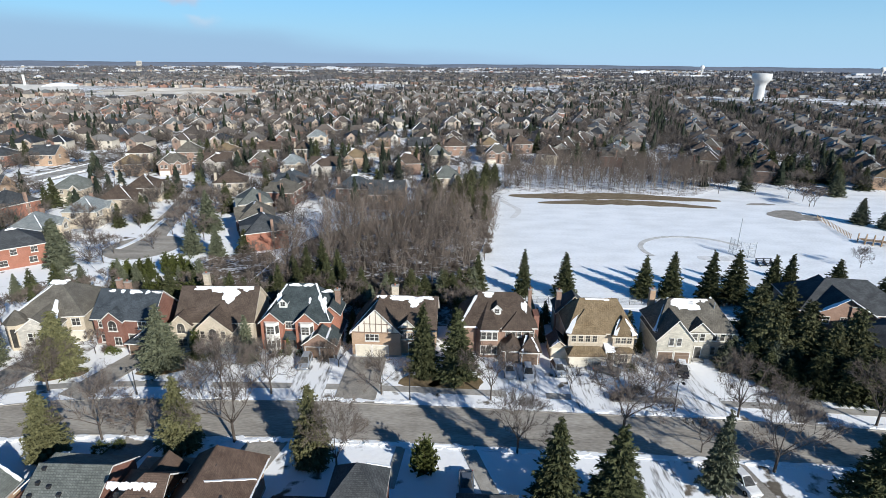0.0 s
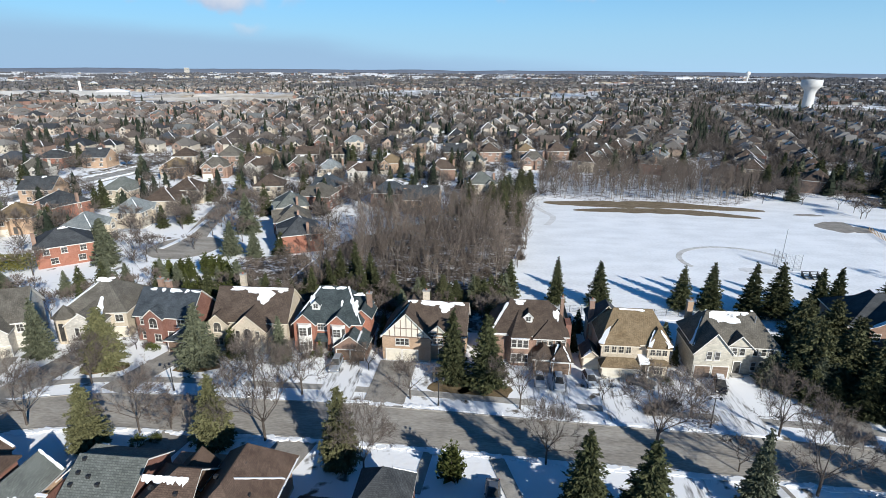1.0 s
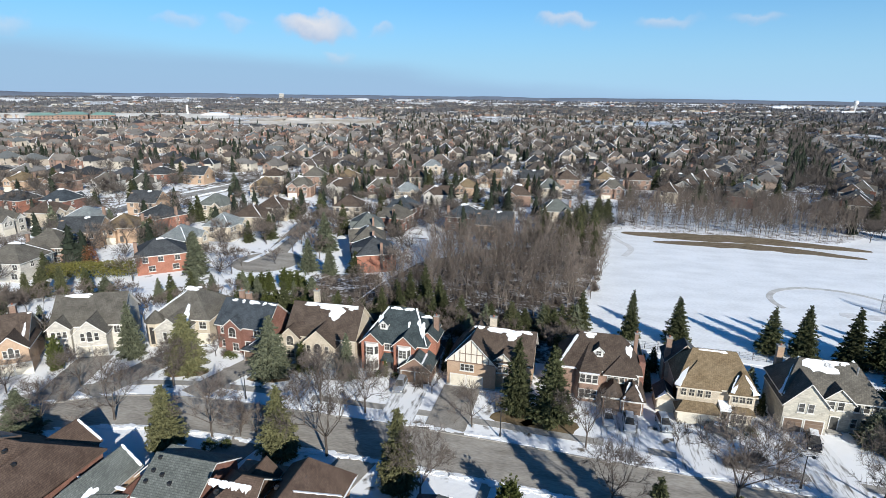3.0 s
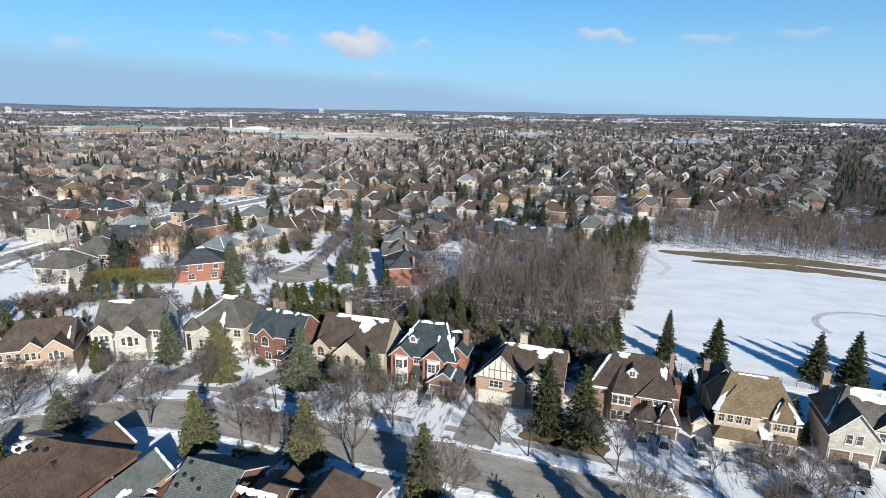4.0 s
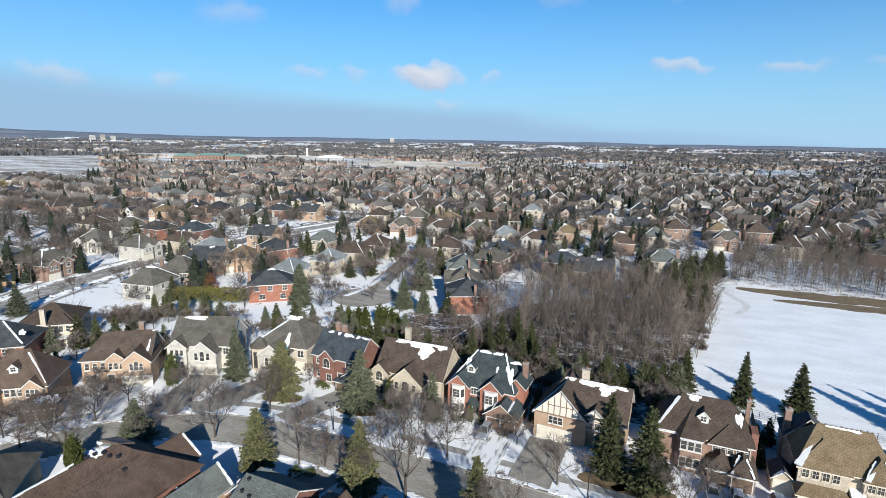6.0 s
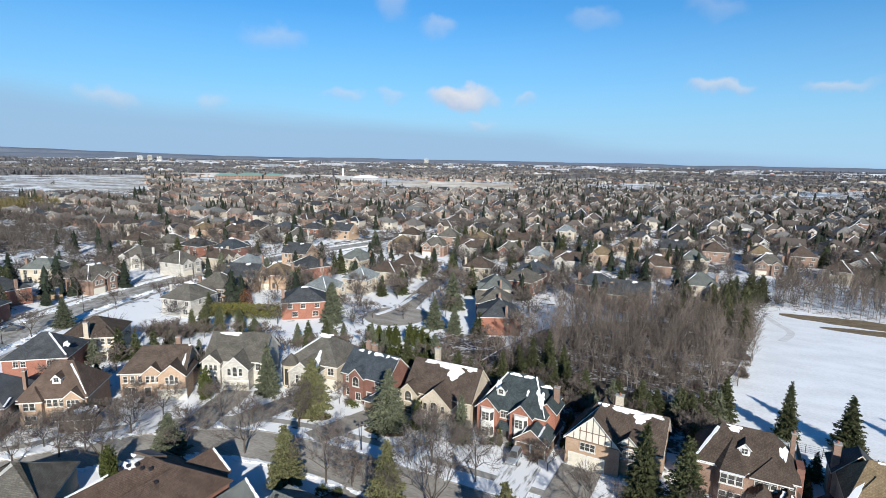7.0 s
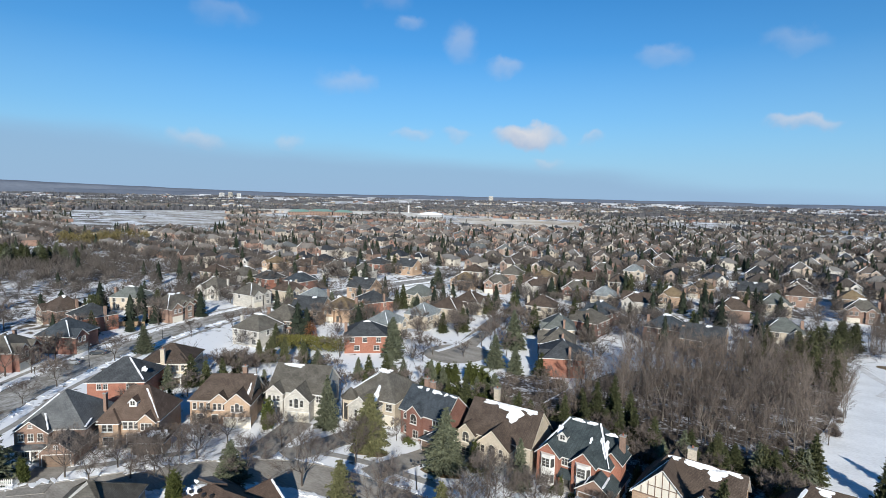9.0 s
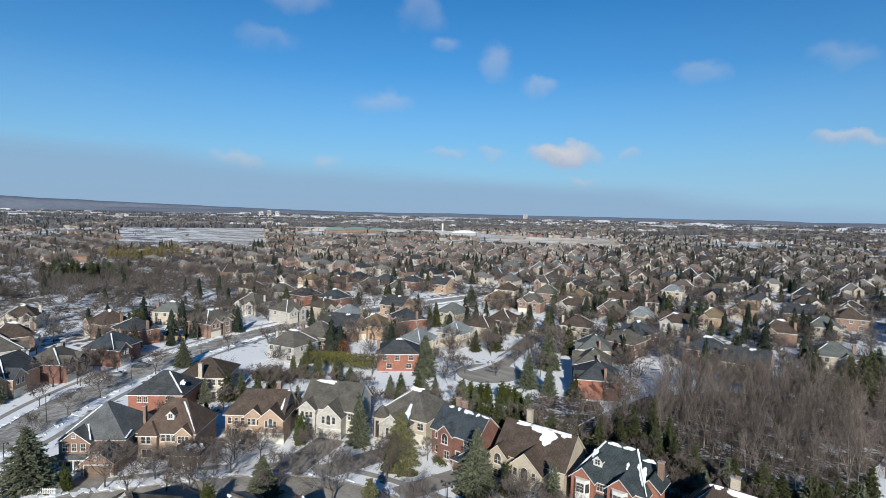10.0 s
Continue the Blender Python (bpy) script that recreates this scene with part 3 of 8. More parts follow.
class House:
    """Local frame: x along the front, the front looks to -y, z up."""

    def __init__(self, x, y, rot, wall, roof, label, trim=WHITE, name="house", group="", fine=True):
        self.fine = fine
        self.root = tagged(new(name), label, "house", group)
        self.root.matrix_basis = pose(x, y, 0, 0, 0, rot)
        self.wall, self.roof, self.trim = wall, roof, trim
        self.rng = random.Random(int(x * 13 + y * 7))

    def add(self, name, geo, material, label="", parent=None, at=None):
        return part(name, geo, material, parent or self.root, label, at)

    def mass(self, x0, x1, y0, y1, z1, z0=0.0, material=None):
        self.add("wall", Geo().box(x0, x1, y0, y1, z0, z1 - 0.21), material or self.wall)
        self.add("plinth", Geo().box(x0 - 0.05, x1 + 0.05, y0 - 0.05, y1 + 0.05, 0, 0.35), CONCRETE) if z0 == 0 and self.fine else None

    def pitched(self, x0, x1, y0, y1, ze, pitch, axis="x", ends="hh", over=0.4, wall=None, roof=None, hipf=1.0):
        """A roof over the rectangle; ends: h hip, g gable, n left open."""
        m = (lambda u, v, z: (u, v, z)) if axis == "x" else (lambda u, v, z: (v, u, z))
        u0, u1, v0, v1 = (x0, x1, y0, y1) if axis == "x" else (y0, y1, x0, x1)
        U0, U1, V0, V1 = u0 - (over if ends[0] != "n" else 0), u1 + (over if ends[1] != "n" else 0), v0 - over, v1 + over
        zE, half, vm = ze - over * pitch, (V1 - V0) / 2, (V0 + V1) / 2
        zr = zE + half * pitch
        i0, i1 = (half * hipf if ends[0] == "h" else 0), (half * hipf if ends[1] == "h" else 0)
        tops = [[m(U0, V0, zE), m(U1, V0, zE), m(U1 - i1, vm, zr), m(U0 + i0, vm, zr)],
                [m(U1, V1, zE), m(U0, V1, zE), m(U0 + i0, vm, zr), m(U1 - i1, vm, zr)]]
        if ends[0] == "h":
            tops.append([m(U0, V1, zE), m(U0, V0, zE), m(U0 + i0, vm, zr)])
        if ends[1] == "h":
            tops.append([m(U1, V0, zE), m(U1, V1, zE), m(U1 - i1, vm, zr)])
        r, f = Geo(), Geo()
        th = 0.2
        for q in tops:
            if axis == "y":
                q = q[::-1]
            n = len(q)
            low = [(p[0], p[1], p[2] - th) for p in q]
            r.add([(p[0], p[1], p[2]) for p in q], [tuple(range(n))])
            f.add([(p[0], p[1], p[2] - 0.003) for p in q] + low, [tuple(reversed(range(n, 2 * n)))] + [(i + n, (i + 1) % n + n, (i + 1) % n, i) for i in range(n)])
        ob = self.add("roof", r, roof or self.roof)
        self.add("fascia", f, self.trim, "", ob)
        for k, (e, u) in enumerate(zip(ends, (u0, u1))):
            if e == "g":
                s = 0.25 if k == 0 else -0.25
                zt = zr - th - 0.02
                tri = [m(u, v0, ze - 0.21), m(u, v1, ze - 0.21), m(u, v1, ze - th), m(u, vm, zt), m(u, v0, ze - th)]
                d = m(s, 0, 0)
                self.add("gable_wall", Geo().extrude(tri, d), wall or self.wall)
        if not self.fine:
            return dict(m=m, zE=zE, zr=zr, V0=V0, V1=V1, U0=U0, U1=U1, vm=vm, pitch=pitch, ob=ob, i0=i0, i1=i1)
        cap = Geo()
        cap.tube(m(U0 + i0, vm, zr - 0.02), m(U1 - i1, vm, zr - 0.02), 0.09, 0.09, 4)
        self.add("ridge_cap", cap, roof or self.roof, "", ob)
        return dict(m=m, zE=zE, zr=zr, V0=V0, V1=V1, U0=U0, U1=U1, vm=vm, pitch=pitch, ob=ob, i0=i0, i1=i1)

    def front_gable(self, xc, w, yf, yb, ze, pitch, wall=None, front=None, ends="gn", over=0.35, z0=0.0, roof=None):
        self.mass(xc - w / 2, xc + w / 2, yf, yb, ze, z0, wall)
        return self.pitched(xc - w / 2, xc + w / 2, yf, yb + w * 0.55, ze, pitch, "y", ends, over, front or wall, roof)

    def window(self, x, y, z, w, h, side="f", arch=False, cols=2, rows=2, trim=None, surround=True):
        key = (w, h, arch, cols, rows, (trim or self.trim).name)
        if key not in PANE_CACHE:
            fr, pn = Geo(), Geo()
            b = 0.07
            n = 9

            def outline(g):
                top = [(w / 2 + g, h + g)] if not arch else [((w / 2 + g) * math.cos(math.pi * k / n), h + (w / 2 + g) * math.sin(math.pi * k / n)) for k in range(n + 1)]
                return [(-w / 2 - g, -g), (w / 2 + g, -g)] + top + ([(-w / 2 - g, h + g)] if not arch else [])
            o, i = outline(b), outline(0)
            k = len(o)
            fr.add([(p[0], -0.09, p[1]) for p in o] + [(p[0], -0.09, p[1]) for p in i] + [(p[0], 0.05, p[1]) for p in o] + [(p[0], 0.0, p[1]) for p in i],
                   [(j, (j + 1) % k, k + (j + 1) % k, k + j) for j in range(k)] + [(2 * k + j, 2 * k + (j + 1) % k, (j + 1) % k, j) for j in range(k)] +
                   [(k + j, k + (j + 1) % k, 3 * k + (j + 1) % k, 3 * k + j) for j in range(k)])
            for c in range(1, cols):
                u = -w / 2 + w * c / cols
                fr.box(u - 0.02, u + 0.02, -0.07, -0.01, 0, h)
            for r in range(1, rows):
                fr.box(-w / 2, w / 2, -0.065, -0.015, h * r / rows - 0.018, h * r / rows + 0.018)
            fr.box(-w / 2 - 0.18, w / 2 + 0.18, -0.16, 0.0, -0.2, -0.1)
            pn.add([(p[0], -0.02, p[1]) for p in i], [tuple(range(k))])
            PANE_CACHE[key] = fr.mesh("window", trim or self.trim), pn.mesh("pane", GLASS)
        fr, pn = PANE_CACHE[key]
        turn = {"f": 0, "b": 180, "r": 90, "l": -90}[side]
        ob = self.add("window", fr, None, "", None, pose(x, y, z, 0, 0, turn))
        self.add("pane", pn, None, "", ob)

    def garage_door(self, x, y, w=2.6, h=2.25, material=GARAGE):
        g = Geo()
        prof = [(y + 0.06, 0)]
        for k in range(4 if self.fine else 2):
            q = h / (4 if self.fine else 2)
            prof += [(y - 0.02, k * q), (y - 0.06, k * q + 0.06), (y - 0.06, (k + 1) * q - 0.06), (y - 0.02, (k + 1) * q)]
        prof.append((y + 0.06, h))
        g.extrude([(x - w / 2, u, z) for u, z in prof], (w, 0, 0))
        ob = self.add("garage_door", g, material)
        if not self.fine:
            return
        g = Geo()
        g.box(x - w / 2 - 0.14, x - w / 2, y - 0.08, y + 0.05, 0, h + 0.14).box(x + w / 2, x + w / 2 + 0.14, y - 0.08, y + 0.05, 0, h + 0.14).box(x - w / 2, x + w / 2, y - 0.08, y + 0.05, h, h + 0.14)
        self.add("door_frame", g, self.trim, "", ob)

    def door(self, x, y, w=1.1, h=2.15, material=DOORM):
        ob = self.add("front_door", Geo().box(x - w / 2, x + w / 2, y - 0.06, y + 0.04, 0.3, 0.3 + h), material)
        if not self.fine:
            return
        g = Geo()
        g.box(x - w / 2 - 0.13, x - w / 2, y - 0.1, y + 0.05, 0.3, h + 0.45).box(x + w / 2, x + w / 2 + 0.13, y - 0.1, y + 0.05, 0.3, h + 0.45).box(x - w / 2, x + w / 2, y - 0.1, y + 0.05, h + 0.3, h + 0.45)
        self.add("door_frame", g, self.trim, "", ob)
        self.add("step", Geo().box(x - 1, x + 1, y - 1.2, y, 0, 0.28), CONCRETE)

    def chimney(self, x, y, z, w=0.95, d=0.75, material=None, z0=0.0):
        ob = self.add("chimney", Geo().box(x - w / 2, x + w / 2, y - d / 2, y + d / 2, z0, z), material or self.wall)
        if not self.fine:
            return
        self.add("chimney_cap", Geo().box(x - w / 2 - 0.1, x + w / 2 + 0.1, y - d / 2 - 0.1, y + d / 2 + 0.1, z, z + 0.14), CONCRETE, "", ob)
        self.add("flue", Geo().tube((x, y, z + 0.14), (x, y, z + 0.5), 0.16, 0.13, 8), BRICK_ORANGE, "", ob)

    def dormer(self, x, y, z, w=1.7, h=1.3, depth=2.6):
        self.mass(x - w / 2, x + w / 2, y, y + depth, z + h, z, self.trim)
        self.pitched(x - w / 2, x + w / 2, y, y + depth, z + h, 1.0, "y", "gn", 0.2, self.trim)
        self.window(x, y, z + 0.35, 0.8, 0.8, "f")

    def snow(self, r, u, s, w, h, face=0, seed=1):
        """A snow patch on roof r: u along the eave (0 to 1), s up the slope (0 to 1), size in metres."""
        rng = random.Random(seed * 31 + int(u * 100))
        m = r["m"]
        U = r["U0"] + (r["U1"] - r["U0"]) * u
        half = r["vm"] - r["V0"]
        n, pts = 22, []
        ph = [rng.uniform(0, 6.28) for _ in range(4)]
        for k in range(n):
            t = 2 * math.pi * k / n
            q = 1 + 0.22 * math.sin(2 * t + ph[0]) + 0.18 * math.sin(3 * t + ph[1]) + 0.13 * math.sin(5 * t + ph[2]) + 0.1 * math.sin(8 * t + ph[3])
            du, ds = w / 2 * q * math.cos(t), h / 2 * q * math.sin(t)
            sv = min(s * half + ds * 0.75, half - 0.03)
            sv = max(sv, 0.05)
            v = r["V0"] + sv if face == 0 else r["V1"] - sv
            pts.append(m(U + du, v, r["zE"] + sv * r["pitch"] + 0.05))
        self.add("snow_patch", Geo().extrude(pts, (0, 0, -0.09)), ROOFSNOW, "patch of old white snow", r["ob"])

    def strip(self, p, q, w0=0.25, w1=0.6, z=0.06):
        """A tapering ribbon of snow along a hip or valley from p to q."""
        a, b = Vector(p), Vector(q)
        d = b - a
        side = Vector((-d.y, d.x, 0)).normalized()
        rng = random.Random(int(p[0] * 10 + q[1] * 7))
        pts1, pts2 = [], []
        for k in range(9):
            t = k / 8
            c, w = a + d * t, (w0 + (w1 - w0) * t) * rng.uniform(0.6, 1.3) / 2
            pts1.append(tuple(c + side * w + Vector((0, 0, z))))
            pts2.append(tuple(c - side * w + Vector((0, 0, z))))
        self.add("snow_patch", Geo().extrude(pts1 + pts2[::-1], (0, 0, -0.12)), ROOFSNOW, "ribbon of old white snow")

    def vent(self, x, y, z):
        self.add("roof_vent", Geo().box(x - 0.2, x + 0.2, y - 0.2, y + 0.2, z - 0.2, z + 0.16), METAL)

    def row(self, xs, y, z, w, h, side="f", **k):
        for x in xs:
            self.window(x, y, z, w, h, side, **k)


def near_houses():
    g = "houses along the street"
    # half-timbered house
    h = House(-12.0, 83.2, -1.5, BRICK_TAN, R_BROWN, "tan brick house with half-timbered cream gable and brown roof", group=g)
    h.mass(-6.6, 7.2, 1.0, 9.8, 5.5)
    r = h.pitched(-6.6, 7.2, 1.0, 9.8, 5.5, 0.92, "x", "hg", hipf=0.7)
    h.snow(r, 0.55, 0.93, 4.2, 1.2, 0, 2); h.snow(r, 0.72, 0.82, 2.2, 1.9, 0, 3); h.snow(r, 0.86, 0.95, 2.2, 0.7, 0, 4); h.snow(r, 0.3, 0.95, 2.0, 0.6, 0, 5)
    r2 = h.front_gable(-3.0, 8.6, 0, 4, 5.0, 1.02, None, STUCCO)
    for dx in (-3.0, -2.0, -1.0, 0.0, 1.0, 2.0, 3.0):
        zt = 5.0 + (4.3 - abs(dx)) * 1.02 - 0.35
        h.add("timber_beam", Geo().box(-3.0 + dx - 0.06, -3.0 + dx + 0.06, -0.05, 0.02, 4.75, zt), TIMBER)
    h.add("timber_beam", Geo().box(-7.2, 1.2, -0.08, 0.02, 4.68, 4.84), TIMBER)
    h.add("timber_beam", Geo().box(-5.2, -0.8, -0.06, 0.02, 6.34, 6.46), TIMBER)
    h.strip((-7.5, -0.3, 4.75), (-3.1, 3.8, 9.2), 0.5, 0.3)
    h.front_gable(2.4, 4.6, 0.9, 4, 4.9, 0.95, None, STUCCO)
    for dx in (-1.2, 0, 1.2):
        h.add("timber_beam", Geo().box(2.4 + dx - 0.055, 2.4 + dx + 0.055, 0.84, 0.92, 4.75, 4.9 + (2.3 - abs(dx)) * 0.95 - 0.35), TIMBER)
    h.strip((4.6, 0.7, 5.0), (3.4, 5.2, 8.4), 0.5, 0.35)
    h.garage_door(-5.3, 0, 2.6); h.garage_door(-2.3, 0, 2.6)
    h.row((-4.5, -3.7, -2.9), 0, 3.2, 0.7, 1.2, cols=1)
    h.door(3.2, 0.9); h.window(1.6, 0.9, 3.2, 1.2, 1.2); h.window(2.9, 0.9, 3.3, 0.8, 1.1)
    h.window(5.9, 1.2, 0.9, 1.4, 1.5); h.window(5.9, 1.2, 3.6, 1.4, 1.4); h.window(7.2, 5, 3.5, 1.2, 1.3, "r")
    h.chimney(-0.4, 6.6, 10.9, 1.2, 0.9, BRICK_BUFF, 8)
    # teal-roofed house with bays
    h = House(-29.3, 84.6, 0, BRICK_ORANGE, R_TEAL, "red brick house with white bay windows and slate roof", group=g)
    h.mass(-6.4, 5.6, 1.2, 11, 5.9)
    r = h.pitched(-6.4, 5.6, 1.2, 11, 5.9, 0.98, "x", "hh", hipf=0.75)
    h.snow(r, 0.42, 0.95, 1.8, 0.7, 0, 1); h.snow(r, 0.62, 0.96, 1.8, 0.7, 0, 2); h.snow(r, 0.8, 0.62, 0.5, 1.6, 0, 3)
    h.strip((-6.4, 0.8, 6.0), (-3.0, 6.0, 10.5), 0.22, 0.35); h.strip((5.7, 0.8, 5.9), (2.4, 6.0, 10.7), 0.18, 0.32)
    h.snow(r, 0.66, 0.55, 0.5, 1.0, 0, 9); h.snow(r, 0.87, 0.45, 1.2, 2.4, 0, 4); h.snow(r, 0.9, 0.8, 1.6, 0.6, 0, 5); h.snow(r, 0.22, 0.6, 0.7, 2.6, 0, 6)
    h.front_gable(-4.5, 3.9, 0, 3, 5.9, 0.95); h.front_gable(1.7, 3.9, 0, 3, 5.9, 0.95)
    for x in (-4.5, 1.7):
        b = h.add("bay", Geo().extrude([(x - 1.35, 0, 0.5), (x - 0.8, -0.75, 0.5), (x + 0.8, -0.75, 0.5), (x + 1.35, 0, 0.5)], (0, 0, 5.3)), WHITE, "white two-storey bay")
        for z in (0.9, 3.7):
            h.window(x, -0.75, z, 1.3, 1.5, cols=2, rows=3)
            h.add("pane", Geo().extrude([(x - 1.28, -0.13, z), (x - 0.87, -0.69, z), (x - 0.87, -0.69, z + 1.5), (x - 1.28, -0.13, z + 1.5)], (-0.02, -0.015, 0)), GLASS, "", b)
            h.add("pane", Geo().extrude([(x + 1.28, -0.13, z), (x + 0.87, -0.69, z), (x + 0.87, -0.69, z + 1.5), (x + 1.28, -0.13, z + 1.5)], (0.02, -0.015, 0)), GLASS, "", b)
    h.row((-1.9, -0.9), 1.2, 4.0, 0.9, 1.3)
    h.add("porch_roof", Geo().extrude([(-2.5, 1.2, 3.4), (-2.5, -0.6, 2.7), (-2.5, -0.6, 2.5), (-2.5, 1.2, 2.5)], (2.3, 0, 0)), R_TEAL)
    h.door(-1.4, 1.2)
    h.dormer(-3.0, 2.6, 7.3, 1.5, 1.1, 3.0)
    h.front_gable(4.4, 5.6, -2.2, 4, 2.9, 0.75, BRICK_BROWN)
    h.strip((3.0, -2.4, 3.9), (3.2, 1.6, 4.2), 0.35, 0.5); h.strip((5.8, -2.4, 4.0), (5.6, 1.4, 4.1), 0.3, 0.5)
    h.garage_door(3.1, -2.2, 2.3, 2.1, GARAGEBR); h.garage_door(5.7, -2.2, 2.3, 2.1, GARAGEBR)
    h.front_gable(5.4, 3.2, 3.0, 6, 6.3, 0.9)
    h.chimney(6.2, 6.2, 9.5, 0.9, 0.8, BRICK_BROWN); h.window(5.6, 8, 3.6, 1.2, 1.4, "r")
    # beige house with brown roof
    h = House(-43.6, 84.4, 2, BRICK_BUFF, R_BROWN, "beige brick house with broad brown shingle roof", CREAM, group=g)
    h.mass(-7.4, 6.2, 0.8, 10.4, 5.6)
    r = h.pitched(-7.4, 6.2, 0.8, 10.4, 5.6, 0.95, "x", "gg")
    h.snow(r, 0.31, 0.97, 4.4, 1.0, 0, 1); h.snow(r, 0.46, 0.93, 3.2, 1.3, 0, 7); h.snow(r, 0.62, 0.82, 3.2, 3.6, 0, 8); h.snow(r, 0.76, 0.97, 3.2, 0.9, 0, 3); h.snow(r, 0.86, 0.93, 1.8, 1.0, 0, 6)
    h.strip((2.5, 0.9, 5.5), (1.4, 4.4, 8.85), 0.35, 0.8)
    h.front_gable(-0.2, 6.6, -1.4, 4, 4.7, 0.9); h.front_gable(-6.4, 3.8, 0, 4, 5.2, 0.95)
    h.garage_door(-1.6, -1.4, 2.6); h.garage_door(1.4, -1.4, 2.6)
    h.window(-0.2, -1.4, 3.1, 1.3, 1.2, arch=True, trim=CREAM); h.row((-2.0, 1.6), -1.4, 3.2, 0.7, 1.3, cols=1)
    h.window(-6.4, 0, 3.4, 1.4, 1.2, arch=True, trim=STUCCO); h.window(-6.4, 0, 0.8, 1.6, 1.5); h.door(-4.1, 1.0); h.window(4.9, 1.0, 3.3, 1.5, 1.4)
    h.chimney(-4.4, 8.6, 11.4, 1.0, 0.9, BRICK_BUFF, 8)
    # red brick with blue-grey roof
    h = House(-59.8, 84.4, -2, BRICK_RED, R_BLUE, "dark red brick house with blue-grey gable roof", group=g)
    h.mass(-6.6, 4.4, 0.6, 8.8, 5.8)
    r = h.pitched(-6.6, 4.4, 0.6, 8.8, 5.8, 0.9, "x", "gg")
    for k, u in enumerate((0.2, 0.37, 0.55, 0.62, 0.77, 0.92)):
        h.snow(r, u, 0.93, (1.3, 0.9, 1.6, 1.5, 0.7, 1.6)[k], (0.5, 0.6, 1.1, 0.5, 0.8, 0.4)[k], 0, k)
    h.front_gable(-2.6, 3.6, -0.2, 2.5, 5.7, 0.9)
    h.window(-2.6, -0.2, 3.5, 1.5, 1.2, arch=True); h.window(-2.0, -0.2, 0.7, 1.2, 1.5); h.window(-5.1, 0.6, 3.7, 1.2, 1.4); h.window(2.4, 0.6, 3.7, 1.5, 1.4); h.window(-5.0, 0.6, 0.8, 1.2, 1.4)
    h.mass(1.2, 6.4, -2.4, 1, 2.7); r = h.pitched(1.2, 6.4, -2.4, 3, 2.7, 0.55, "y", "hn"); h.snow(r, 0.35, 0.6, 2.0, 1.6, 0, 2)
    h.garage_door(3.8, -2.4, 4.6, 2.2, GARAGEBR); h.door(0.2, 0.6)
    h.chimney(-5.8, 8.2, 9.8, 0.9, 0.8, BRICK_BROWN); h.chimney(-4.2, 8.2, 9.4, 1.0, 0.8, BRICK_BROWN)
    # tan hip house with turret
    h = House(-75.0, 84.2, 9, BRICK_BUFF, R_GREY, "buff stone house with grey-brown hip roof and entry turret", group=g)
    h.mass(-5.8, 6.2, 1.4, 13, 5.7)
    r = h.pitched(-5.8, 6.2, 1.4, 13, 5.7, 0.78, "x", "hh")
    h.snow(r, 0.5, 0.93, 2.6, 1.2, 0, 1); h.snow(r, 0.62, 0.97, 1.4, 0.5, 0, 2)
    h.strip((-6.1, 1.0, 5.5), (-0.6, 6.6, 9.6), 0.4, 0.7)
    r = h.front_gable(0.2, 5.8, -2.6, 5, 4.9, 0.78, STONE_WHITE); h.strip((2.6, -1.8, 5.2), (1.0, 4.0, 7.6), 1.6, 0.5)
    tur = [(-4.6 + 2.0 * math.cos(a), 1.0 + 2.0 * math.sin(a)) for a in [2 * math.pi * (k + 0.5) / 8 for k in range(8)]]
    h.add("turret", Geo().extrude([(x, y, 5.0) for x, y in tur], (0, 0, -5.0)), BRICK_BUFF)
    cone = Geo()
    cone.add([(x * 1.15 + 0.7, y * 1.15 - 0.15, 5.0) for x, y in tur] + [(-4.6, 1.0, 7.2)], [(k, (k + 1) % 8, 8) for k in range(8)] + [tuple(reversed(range(8)))])
    h.add("turret_roof", cone, R_GREY)
    for k in (4, 5, 6):
        a = 2 * math.pi * (k + 1) / 8
        x, y = -4.6 + 1.87 * math.cos(a), 1.0 + 1.87 * math.sin(a)
        h.add("tall_window", Geo().box(-0.42, 0.42, -0.08, 0.02, 0.6, 4.2), GLASS, "tall dark arched window", None, pose(x, y, 0, 0, 0, math.degrees(a) + 90))
    h.row((-0.8, 0.9), -2.6, 2.6, 0.75, 1.5, cols=1); h.garage_door(4.6, 1.4, 2.6); h.window(4.8, 1.4, 3.4, 1.4, 1.4); h.window(6.2, 6, 3.4, 1.2, 1.3, "r")
    # pale stone with twin gables
    h = House(-89.6, 76.6, 26, STONE_WHITE, R_GREY, "pale stone house with twin front gables and grey roof", group=g)
    h.mass(-6.0, 6.4, 1.6, 12, 5.7)
    r = h.pitched(-6.0, 6.4, 1.6, 12, 5.7, 0.85, "x", "gg"); h.snow(r, 0.3, 0.95, 3.8, 1.2, 0, 1); h.snow(r, 0.42, 0.96, 2, 0.6, 0, 7)
    h.front_gable(-4.3, 3.9, 0.4, 4, 5.6, 0.85); h.front_gable(1.6, 5.6, -1.4, 5, 5.0, 0.9)
    h.row((-5.3, -4.3, -3.3), 0.4, 3.6, 0.65, 1.2, cols=1); h.row((-5.3, -4.3, -3.3), 0.4, 0.9, 0.65, 1.4, cols=1)
    h.row((0.4, 2.8), -1.4, 3.4, 0.7, 1.5, cols=1); h.window(1.6, -1.4, 3.2, 0.9, 1.6, arch=True, cols=1); h.garage_door(0.2, -1.4, 2.6); h.garage_door(3.1, -1.4, 2.6); h.door(-1.7, 1.6)
    h.window(5.4, 1.6, 3.5, 1.0, 1.4)
    # brick twin-gable with brown roof
    h = House(-98.6, 64.8, 36, BRICK_TAN, R_BROWN, "tan brick house with twin front gables and brown roof", group=g)
    h.mass(-6.2, 6.2, 1.0, 10, 5.7)
